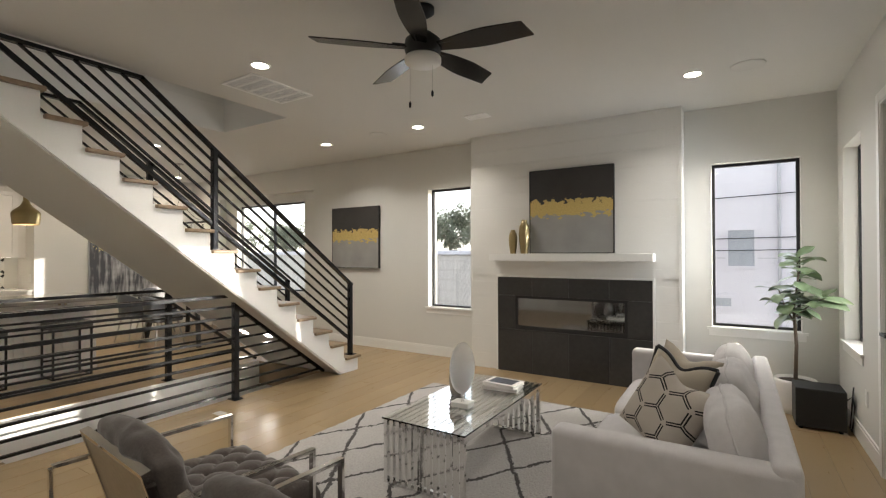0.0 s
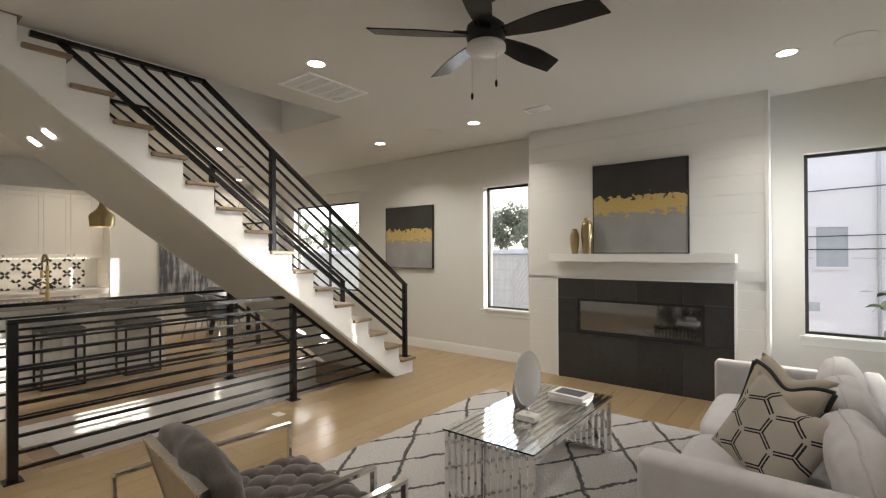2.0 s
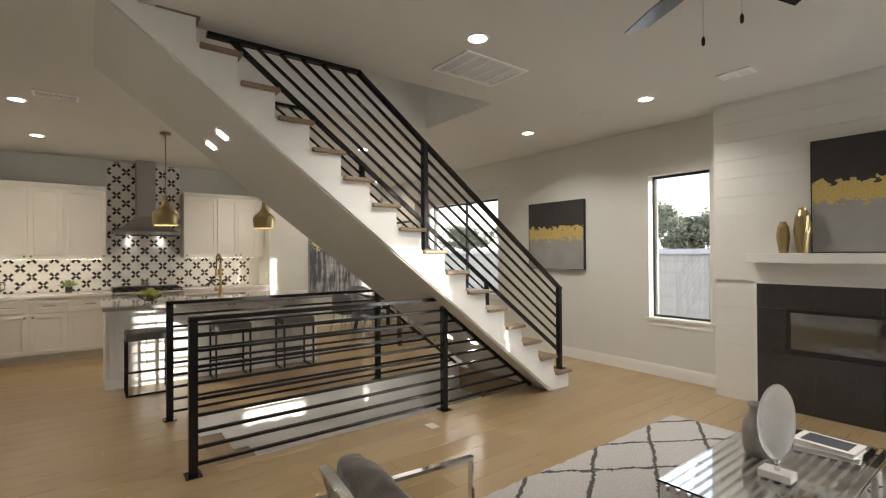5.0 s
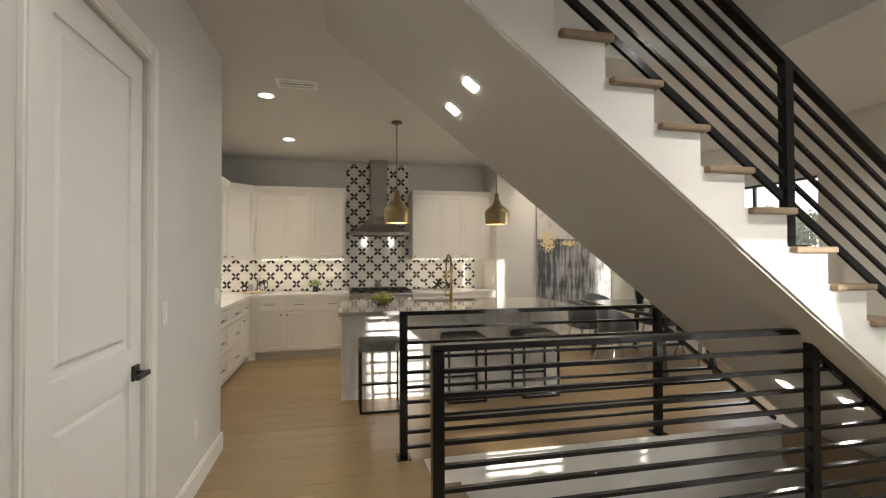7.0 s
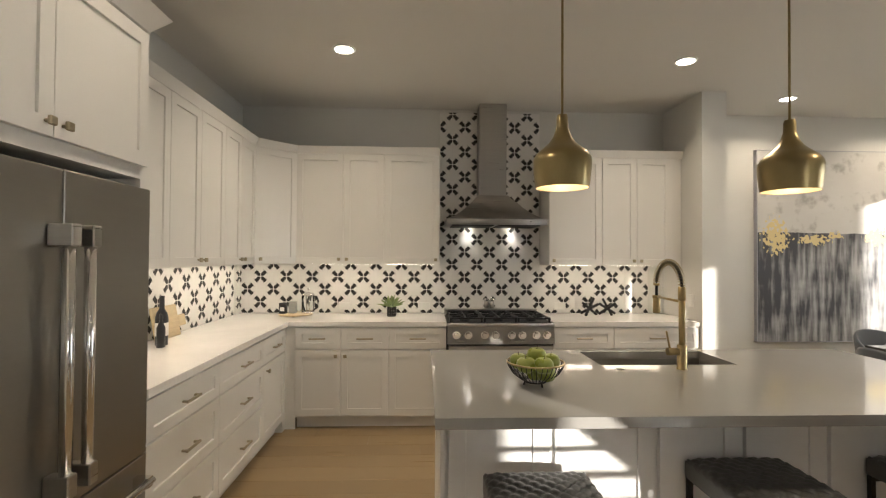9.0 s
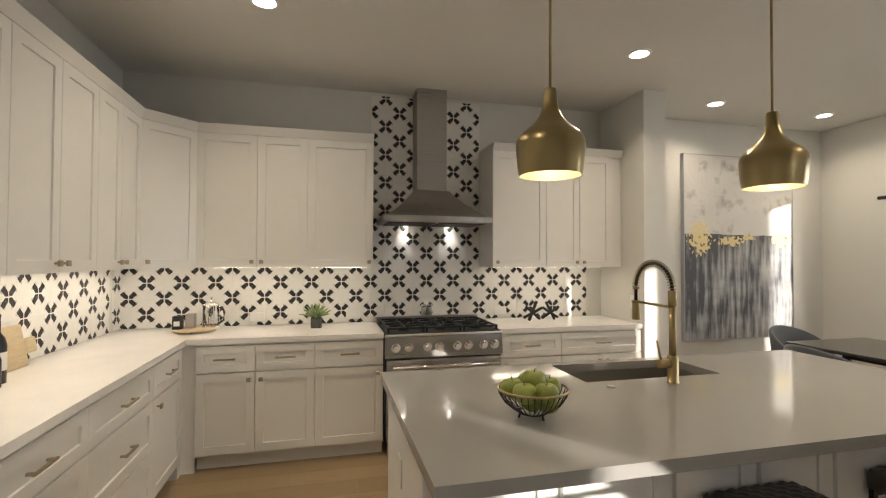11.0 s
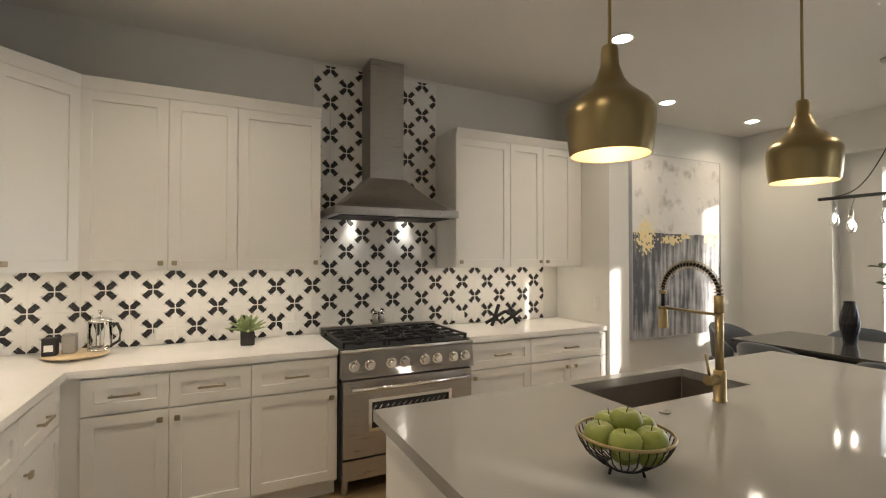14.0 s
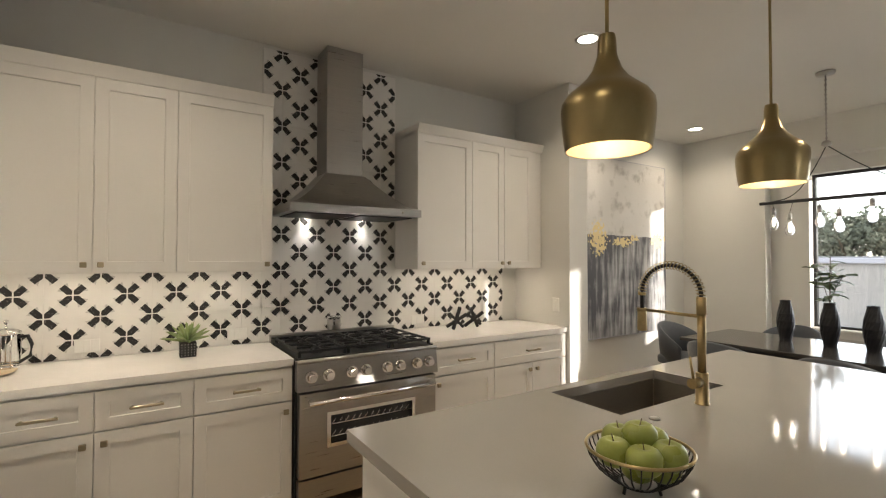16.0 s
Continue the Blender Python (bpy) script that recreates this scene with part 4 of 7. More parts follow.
def wall_unit(label, at, turn, w, z0, z1, doors, depth=0.335, group="wall cabinets"):
    t = thing("wall_cabinet", label, "cabinet", at, turn, group)
    part("body", made(box, 0, w, 0, depth, z0, z1), CAB, t)
    for x0, x1, hx in doors:
        f = part("door", shaker(x0, x1, z0, z1 - 0.02), CAB, t)
        knob(f, hx, z0 + 0.045)
    bm = B()
    vs = box(bm, -0.0, w, -0.045, depth, z1 - 0.02, z1 + 0.045)
    for v in vs:
        if v.co.z < z1 and v.co.y < 0:
            v.co.y = -0.021
    part("crown", bm, CAB, t, "white crown moulding")
    return t


UZ0, UZ1 = 1.40, 2.43
UX, UY = -9.925, -1.095
wall_unit("white shaker wall cabinet with two doors", (UX, -0.81, 0), 90, 0.80, UZ0, UZ1, [(0, 0.43, 0.395), (0.43, 0.80, 0.465)])
wall_unit("white shaker wall cabinet beside the hood", (UX, -0.01, 0), 90, 0.51, UZ0, UZ1, [(0, 0.51, 0.475)])
wall_unit("white shaker wall cabinet with one door beside the hood", (UX, 1.52, 0), 90, 0.50, UZ0, UZ1, [(0, 0.50, 0.04)])
wall_unit("white shaker wall cabinet with two doors by the pier", (UX, 2.02, 0), 90, 0.765, UZ0, UZ1, [(0, 0.33, 0.295), (0.33, 0.66, 0.365)])
for i, (x, w) in enumerate(((-7.63, 0.68), (-8.31, 0.73), (-9.04, 0.60))):
    wall_unit("white shaker wall cabinet with two doors over the side worktop", (x, UY, 0), 180, w, UZ0, UZ1, [(0, w / 2, w / 2 - 0.035), (w / 2, w, w / 2 + 0.035)])
diag = thing("corner_wall_cabinet", "white shaker corner wall cabinet set diagonally", "cabinet", (-9.64, UY, 0), 135, "wall cabinets")
dl = math.hypot(0.285, 0.285)
bm = B()
vs = [bm.verts.new((x, y, z)) for z in (UZ0, UZ1) for x, y in ((0, 0), (dl, 0), (dl + 0.235, 0.235), (dl / 2, 0.235 + dl / 2 + 0.13), (-0.235, 0.235))]
for f in ((4, 3, 2, 1, 0), (5, 6, 7, 8, 9), (0, 1, 6, 5), (1, 2, 7, 6), (2, 3, 8, 7), (3, 4, 9, 8), (4, 0, 5, 9)):
    bm.faces.new([vs[i] for i in f])
part("body", bm, CAB, diag)
f = part("door", shaker(0.0, dl, UZ0, UZ1 - 0.02), CAB, diag)
knob(f, 0.05, UZ0 + 0.045)
bm = B()
vs = box(bm, -0.012, dl + 0.012, -0.045, 0.12, UZ1 - 0.02, UZ1 + 0.045)
for v in vs:
    if v.co.z < UZ1 and v.co.y < 0:
        v.co.y = -0.021
part("crown", bm, CAB, diag)

# light strips under the wall cabinets
for x0, y0, x1, y1 in ((-10.0, -0.70, -10.02, -0.10), (-10.0, 0.02, -10.02, 0.46), (-10.0, 1.56, -10.02, 1.96), (-10.0, 2.08, -10.02, 2.62), (-10.06, -1.20, -9.50, -1.23), (-9.4, -1.20, -8.9, -1.23), (-8.6, -1.20, -7.8, -1.23)):
    t = thing("under_cabinet_light", "slim warm light strip under the wall cabinet", "light", (0, 0, 0), 0, "under-cabinet lights")
    xa, xb, ya, yb = min(x0, x1), max(x0, x1), min(y0, y1), max(y0, y1)
    part("diffuser", made(box, xa, xb, ya, yb, UZ0 - 0.0018, UZ0 - 0.0003), STRIP, t)

# tall surround and cabinet over the refrigerator
t = thing("refrigerator_surround", "white shaker cabinet over the refrigerator with side panels and crown", "cabinet", (-6.585, -0.80, 0), 180)
bm = B()
box(bm, 0.0, 1.035, 0.02, 0.62, 1.79, 2.41)
box(bm, 1.018, 1.035, 0.02, 0.62, 0.0, 1.79)
part("body", bm, CAB, t)
for x0, x1, hx in ((0.0, 0.54, 0.505), (0.54, 1.035, 0.575)):
    f = part("door", shaker(x0, x1, 1.84, 2.40, 0.02), CAB, t)
    knob(f, hx, 1.885, 0.0)
bm = B()
vs = box(bm, 0.0, 1.10, -0.06, 0.30, 2.41, 2.49)
for v in vs:
    if v.co.z < 2.45:
        v.co.y = max(v.co.y, 0.0)
        v.co.x = min(v.co.x, 1.035)
part("crown", bm, CAB, t, "white flared crown moulding")

fr = thing("refrigerator", "slate-grey french-door refrigerator with tall chrome handles", "refrigerator", (-6.665, -0.805, 0), 180)
part("body", made(box, 0.005, 0.935, 0.04, 0.60, 0.03, 1.745), FRIDGE, fr)
for x0, x1, hx in ((0.006, 0.468, 0.425), (0.472, 0.934, 0.515)):
    bm = B()
    rbox(bm, x0, x1, -0.03, 0.038, 0.67, 1.745, 0.005, 2)
    d = part("door", bm, FRIDGE, fr)
    bm = B()
    rod(bm, (hx, -0.085, 0.75), (hx, -0.085, 1.56), 0.017, seg=16)
    part("handle", bm, CHROME, d, "chrome tube handle")
    for z in (0.775, 1.535):
        part("bracket", made(rbox, hx - 0.02, hx + 0.02, -0.108, -0.031, z - 0.035, z + 0.035, 0.004, 1), STEEL, d)
bm = B()
rbox(bm, 0.006, 0.934, -0.03, 0.038, 0.06, 0.665, 0.005, 2)
d = part("drawer", bm, FRIDGE, fr)
bm = B()
rod(bm, (0.06, -0.085, 0.58), (0.88, -0.085, 0.58), 0.015, seg=14)
for x in (0.08, 0.86):
    box(bm, x - 0.016, x + 0.016, -0.09, -0.031, 0.56, 0.60)
part("handle", bm, CHROME, d)
part("kick_plate", made(box, 0.03, 0.91, 0.05, 0.10, 0.0, 0.055), MATTEB, fr)

# range
rg = thing("range_cooker", "stainless steel gas range with eight knobs and oven window", "cooker", (-9.585, 0.562, 0), 90)
RW = 0.914
# dark colour stands for the shade in the gaps between panel, door and drawer
part("body", made(box, 0, RW, 0.03, 0.655, 0.11, 0.90), IRON, rg, "body darkened to draw the gaps between the fronts")
for x in (0.045, RW - 0.045):
    for y in (0.07, 0.60):
        part("foot", made(rod, (x, y, 0.0), (x, y, 0.11), 0.022), STEEL, rg)
bm = B()
vs = box(bm, 0, RW, -0.03, 0.03, 0.735, 0.90)
for v in vs:
    if v.co.y < 0 and v.co.z > 0.8:
        v.co.y = -0.005
part("control_panel", bm, STEEL, rg)
bm = B()
rod(bm, (0.0, -0.008, 0.897), (RW, -0.008, 0.897), 0.013, seg=12)
part("bullnose", bm, STEEL, rg)
for x in (0.075, 0.175, 0.315, 0.405, 0.545, 0.635, 0.755, 0.845):
    bm = B()
    rod(bm, (x, -0.019, 0.815), (x, -0.034, 0.813), 0.034, seg=20)
    rod(bm, (x, -0.034, 0.813), (x, -0.066, 0.81), 0.024, 0.021, seg=16)
    part("knob", bm, CHROME, rg)
bm = B()
rings = []
for yy, q in ((0.029, (0.17, RW - 0.17, 0.40, 0.60)), (0.029, (0.012, RW - 0.012, 0.25, 0.72)), (-0.02, (0.012, RW - 0.012, 0.25, 0.72)), (-0.022, (0.014, RW - 0.014, 0.252, 0.718)), (-0.022, (0.17, RW - 0.17, 0.40, 0.60)), (0.029, (0.17, RW - 0.17, 0.40, 0.60))):
    rings.append([bm.verts.new(p) for p in ((q[0], yy, q[2]), (q[1], yy, q[2]), (q[1], yy, q[3]), (q[0], yy, q[3]))])
for a, b in zip(rings, rings[1:]):
    for i in range(4):
        bm.faces.new((a[i], a[(i + 1) % 4], b[(i + 1) % 4], b[i]))
bmesh.ops.remove_doubles(bm, verts=bm.verts, dist=1e-5)
door = part("oven_door", bm, STEEL, rg)
bm = B()
for x0, x1, z0, z1 in ((0.168, 0.19, 0.40, 0.60), (RW - 0.19, RW - 0.168, 0.40, 0.60), (0.19, RW - 0.19, 0.40, 0.42), (0.19, RW - 0.19, 0.58, 0.60)):
    box(bm, x0, x1, -0.028, -0.0225, z0, z1)
part("window_bezel", bm, CHROME, door)
part("oven_window", made(box, 0.17, RW - 0.17, -0.012, -0.004, 0.40, 0.60), OVENGLASS, door)
bm = B()
for z in (0.455, 0.525):
    for i in range(14):
        rod(bm, (0.20 + i * 0.04, -0.0135, z), (0.225 + i * 0.04, -0.0135, z + 0.03), 0.0018, seg=5)
    rod(bm, (0.19, -0.0135, z), (RW - 0.19, -0.0135, z), 0.003, seg=6)
part("oven_rack", bm, CHROME, door)
bm = B()
rod(bm, (0.05, -0.075, 0.675), (RW - 0.05, -0.075, 0.675), 0.014, seg=14)
for x in (0.07, RW - 0.07):
    rod(bm, (x, -0.022, 0.675), (x, -0.075, 0.675), 0.013)
part("handle", bm, CHROME, door)
part("drawer_panel", made(box, 0.012, RW - 0.012, -0.016, 0.029, 0.115, 0.235), STEEL, rg)
part("cooktop", made(box, 0.012, RW - 0.012, 0.012, 0.60, 0.9005, 0.912), MATTEB, rg)
for gx in (0.02, 0.315, 0.61):
    bm = B()
    w = 0.284
    for y in (0.04, 0.30, 0.575):
        box(bm, gx, gx + w, y - 0.006, y + 0.006, 0.938, 0.952)
    for x in (gx + 0.006, gx + w / 2, gx + w - 0.006):
        box(bm, x - 0.006, x + 0.006, 0.034, 0.581, 0.937, 0.951)
    for y in (0.17, 0.44):
        for a in range(0, 360, 60):
            c, s = math.cos(radians(a)), math.sin(radians(a))
            bar(bm, (gx + w / 2 + 0.03 * c, y + 0.03 * s, 0.946), (gx + w / 2 + 0.115 * c, y + 0.115 * s, 0.946), 0.010, 0.013)
    for x in (gx + 0.008, gx + w - 0.008):
        for y in (0.045, 0.57):
            box(bm, x - 0.008, x + 0.008, y - 0.008, y + 0.008, 0.912, 0.94)
    part("grate", bm, IRON, rg)
    for y in (0.17, 0.44):
        bm = B()
        lathe(bm, [(0.045, 0.912), (0.045, 0.922), (0.032, 0.924), (0.032, 0.934), (0.01, 0.936)], 18, at=(gx + w / 2, y, 0))
        part("burner", bm, IRON, rg)
part("backguard", made(box, 0.0, RW, 0.605, 0.655, 0.9005, 0.965), STEEL, rg)

# hood
hd = thing("range_hood", "stainless steel pyramid chimney hood with two lit lamps", "hood", (XW + 0.013, 1.01, 0), 90)
HW = 0.45
HB = -0.50
bm = B()
r0 = [(-HW, HB), (HW, HB), (HW, -0.002), (-HW, -0.002)]
r1 = [(-0.142, -0.23), (0.142, -0.23), (0.142, -0.002), (-0.142, -0.002)]
lv = [(r0, 1.765), (r0, 1.815)] + [([tuple(a + (b - a) * (k / 8) ** 0.8 for a, b in zip(p, q)) for p, q in zip(r0, r1)], 1.815 + 0.245 * (k / 8) ** 1.15) for k in range(1, 9)]
rings = [[bm.verts.new((x, y, z)) for x, y in r] for r, z in lv]
for a, b in zip(rings, rings[1:]):
    for i in range(4):
        bm.faces.new((a[i], a[(i + 1) % 4], b[(i + 1) % 4], b[i]))
bm.faces.new(rings[-1])
bm.faces.new(rings[0][::-1])
part("canopy", bm, STEEL, hd)
part("chimney", made(box, -0.130, 0.130, -0.215, -0.002, 2.05, H - 0.005), STEEL, hd)
for x in (-0.21, 0.21):
    part("baffle", made(box, x - 0.19, x + 0.19, HB + 0.05, -0.052, 1.758, 1.7645), IRON, hd)
for x in (-0.21, 0.21):
    bm = made(rod, (x, -0.027, 1.7642), (x, -0.027, 1.7615), 0.021, seg=18)
    part("hood_lamp", bm, LED, hd)
bm = made(rod, (0.30, HB - 0.001, 1.79), (0.30, HB - 0.004, 1.79), 0.006)
part("button", bm, CHROME, hd)
for y in (0.80, 1.22):
    s = new("hood_spot", bpy.data.lights.new("hood_spot", "SPOT"))
    s.data.energy, s.data.spot_size, s.data.spot_blend, s.data.color, s.data.shadow_soft_size = 1.0, radians(100), 0.8, (1.0, 0.95, 0.88), 0.02
    s.matrix_world = look((XW + 0.055, y, 1.755), (XW + 0.10, y, 1.0))

# island
isl = thing("kitchen_island", "white panelled kitchen island cabinet with shaker doors", "island", (-7.56, 0.45, 0), 90)
IW = 2.36
bm = B()
box(bm, 0, IW, 0.0, 0.80, 0.0, 0.66)
for q in ((0, IW, 0.0, 0.40), (0, 0.80, 0.40, 0.80), (1.60, IW, 0.40, 0.80)):
    box(bm, *q, 0.6602, 0.875)
part("body", bm, ISLAND, isl)
xs = [0.0, 0.62, 1.20, 1.78, 2.36]
part("base_trim", made(box, -0.004, IW + 0.004, -0.022, -0.0005, 0.0, 0.10), ISLAND, isl)
for a, b in ((0.0, 0.88), (0.88, 1.62), (1.62, 2.36)):
    m = (a + b) / 2
    for x0, x1, hx in ((a, m, m - 0.03), (m, b, m + 0.03)):
        f = part("door", shaker(x0 + 0.012, x1 - 0.006, 0.11, 0.865, 0.0, 0.07), ISLAND, isl)
        knob(f, hx, 0.845)
part("end_panel", made(box, -0.02, -0.0005, -0.02, 0.80, 0.0, 0.875), ISLAND, isl)
part("outlet", made(rbox, -0.028, -0.0205, 0.37, 0.445, 0.58, 0.695, 0.003, 1), PLASTIC, isl, "white outlet plate")
X0, X1, IY0, IY1 = -8.42, -7.245, 0.40, 2.90
SK = (-8.36, -8.02, 1.28, 2.01)
isl_top = thing("island_worktop", "thick polished grey quartz island top with an undermount sink cut-out", "worktop", (0, 0, 0))
bm = B()
for a in ((X0, SK[0], IY0, IY1), (SK[1], X1, IY0, IY1), (SK[0], SK[1], IY0, SK[2]), (SK[0], SK[1], SK[3], IY1)):
    box(bm, *a, 0.877, 0.917)
bmesh.ops.remove_doubles(bm, verts=bm.verts, dist=1e-5)
part("slab", bm, ISLQ, isl_top)
sink = thing("sink", "gunmetal undermount kitchen sink", "sink", (0, 0, 0))
bm = B()
a, b, c, d = SK
for q in ((a - 0.004, a - 0.001, c, d, 0.68, 0.876), (b + 0.001, b + 0.004, c, d, 0.68, 0.876), (a, b, c - 0.004, c - 0.001, 0.68, 0.876), (a, b, d + 0.001, d + 0.004, 0.68, 0.876), (a, b, c, d, 0.676, 0.68)):
    box(bm, *q)
part("basin", bm, BASIN, sink)
bm = made(rod, ((a + b) / 2, (c + d) / 2, 0.6805), ((a + b) / 2, (c + d) / 2, 0.683), 0.045, seg=20)
part("drain", bm, CHROME, sink)

fc = thing("faucet", "brushed gold spring-neck kitchen faucet", "faucet", (-7.93, 1.66, 0.917), 0)
part("base", made(lathe, [(0.0, 0.0), (0.027, 0.0), (0.027, 0.004), (0.0235, 0.006), (0.0235, 0.118), (0.021, 0.122), (0.0, 0.122)], 24, close=False), GOLD, fc)
part("column", made(rod, (0, 0, 0.122), (0, 0, 0.345), 0.0155, seg=18), GOLD, fc)
part("collar", made(lathe, [(0.012, 0.345), (0.0185, 0.346), (0.0185, 0.412), (0.014, 0.415), (0.0, 0.415)], 20, close=False), GOLD, fc)
FR = 0.128
arc = [(-FR + FR * math.cos(math.pi * k / 40), 0.0, 0.415 + 0.122 * math.sin(math.pi * k / 40)) for k in range(41)]
path = [(0, 0, 0.40)] + arc + [(-2 * FR, 0.0, 0.35)]
part("hose", made(tube, path, 0.008, 8), MATTEB, fc, "black hose")
bm = B()
pts = []
turns, steps = 27, 27 * 12
vec = [Vector(p) for p in arc]
for k in range(steps + 1):
    f = k / steps * (len(vec) - 1)
    i = min(int(f), len(vec) - 2)
    p = vec[i].lerp(vec[i + 1], f - i)
    u = Vector((0, 1, 0))
    s = (vec[i + 1] - vec[i]).normalized().cross(u)
    an = 2 * math.pi * turns * k / steps
    pts.append(p + 0.0165 * (math.cos(an) * s + math.sin(an) * u))
tube(bm, pts, 0.0019, 5)
part("spring", bm, BRASS, fc, "gold coil spring")
part("spring_end", made(rod, (-2 * FR, 0, 0.405), (-2 * FR, 0, 0.418), 0.0165, seg=16), GOLD, fc)
part("spray_head", made(lathe, [(0.0, 0.0), (0.019, 0.0), (0.0205, 0.004), (0.0185, 0.082), (0.011, 0.094), (0.0, 0.095)], 18, at=(-2 * FR, 0, 0.252), close=False), GOLD, fc)
part("holder_arm", made(rod, (-0.012, 0, 0.338), (-2 * FR, 0, 0.343), 0.0065, seg=12), GOLD, fc)
part("holder_ring", made(lathe, [(0.012, 0.336), (0.0215, 0.336), (0.0215, 0.35), (0.012, 0.35)], 18, at=(-2 * FR, 0, 0), close=False), GOLD, fc)
lever = part("lever", made(rod, (0, -0.02, 0.088), (0, -0.075, 0.088), 0.019, seg=18), GOLD, fc)
part("lever_pin", made(rod, (0, -0.062, 0.105), (-0.004, -0.078, 0.19), 0.0055, 0.0045, seg=10), GOLD, lever)

at = thing("air_switch", "flat brushed steel disposal button on the island worktop", "switch", (-7.93, 1.345, 0.917))
part("button", made(lathe, [(0.0, 0.0), (0.019, 0.0), (0.019, 0.003), (0.016, 0.005), (0.0, 0.0052)], 22), STEEL, at)

# fruit bowl
bw = thing("fruit_bowl", "black wire fruit bowl with a gold rim", "bowl", (-7.655, 0.848, 0.917))
prof = [(0.042, 0.018), (0.068, 0.03), (0.100, 0.055), (0.117, 0.082), (0.123, 0.101)]
for k in range(34):
    a = 2 * math.pi * k / 34
    part("wire", made(tube, [(r * math.cos(a), r * math.sin(a), z) for r, z in prof], 0.0019, 5), MATTEB, bw)
ring = lambda r, z: [(r * math.cos(2 * math.pi * k / 40), r * math.sin(2 * math.pi * k / 40), z) for k in range(41)]
part("rim", made(tube, ring(0.123, 0.102), 0.0042, 6), GOLD, bw)
part("base_ring", made(tube, ring(0.046, 0.018), 0.003, 6), MATTEB, bw)
for k in range(3):
    a = 2 * math.pi * k / 3 + 0.4
    part("foot", made(rod, (0.045 * math.cos(a), 0.045 * math.sin(a), 0.018), (0.05 * math.cos(a), 0.05 * math.sin(a), 0.0), 0.004), MATTEB, bw)
ap = [(0.0, 0.005, 0.135), (0.066, 0.02, 0.105), (-0.01, 0.070, 0.105), (-0.066, 0.012, 0.107), (-0.02, -0.068, 0.105), (0.05, -0.052, 0.104), (0.0, 0.0, 0.06), (0.04, 0.038, 0.064)]
apple_mesh = None
for i, (x, y, z) in enumerate(ap):
    t = thing("apple", "shiny green apple in the wire bowl", "fruit", (-7.655 + x, 0.848 + y, 0.917 + z - 0.040), 47 * i, "apples in the bowl")
    bm = B()
    pr = []
    for k in range(13):
        a = math.pi * k / 12
        r = 0.042 * math.sin(a) ** 0.85
        zz = 0.036 - 0.036 * math.cos(a) - (0.012 * math.exp(-((math.pi - a) / 0.35) ** 2)) + 0.006 * math.exp(-(a / 0.3) ** 2)
        pr.append((max(r, 0.0006), zz))
    lathe(bm, pr, 18)
    part("flesh", bm, APPLE, t)
    part("stem", made(rod, (0, 0, 0.058), (0.004, 0.003, 0.078), 0.0014, seg=5), BARK, t)


def pendant(x, y):
    t = thing("pendant_light", "antique brass bell pendant light on a slim rod", "light", (x, y, 1.815), 0, "pendant lights over the island")
    pr = [(0.128, 0.0), (0.1335, 0.03), (0.139, 0.085), (0.141, 0.125), (0.138, 0.148), (0.122, 0.172), (0.094, 0.195), (0.066, 0.220), (0.045, 0.250), (0.033, 0.285), (0.029, 0.30), (0.0275, 0.345), (0.024, 0.36)]
    bm = B()
    lathe(bm, pr, 48, close=False)
    lathe(bm, [(0.024, 0.36), (0.002, 0.362)], 48, close=False)
    part("shade", bm, BRASS, t, "antique brass shade")
    bm = B()
    lathe(bm, [(r - 0.004, z + 0.001) for r, z in pr[:10]][::-1], 48, close=False)
    part("lining", bm, INNER, t, "warm gilded lining")
    part("rod", made(rod, (0, 0, 0.36), (0, 0, H - 1.815 - 0.02), 0.006), BRASS, t)
    part("canopy", made(lathe, [(0.062, 0.0), (0.062, 0.012), (0.05, 0.02), (0.0, 0.021)][::-1], 28, at=(0, 0, H - 1.815 - 0.022)), BRASS, t)
    part("bulb", made(lathe, [(0.002, 0.02), (0.022, 0.03), (0.03, 0.055), (0.024, 0.085), (0.014, 0.12)], 16, at=(0, 0, 0.08)), BULB, t, "warm glowing bulb")
    lamp = new("pendant_lamp", bpy.data.lights.new("pendant_lamp", "POINT"))
    lamp.data.energy, lamp.data.color, lamp.data.shadow_soft_size = 0.26, (1.0, 0.83, 0.62), 0.03
    lamp.location = (x, y, 1.815 + 0.065)


pendant(-7.88, 1.032)
pendant(-7.896, 2.20)

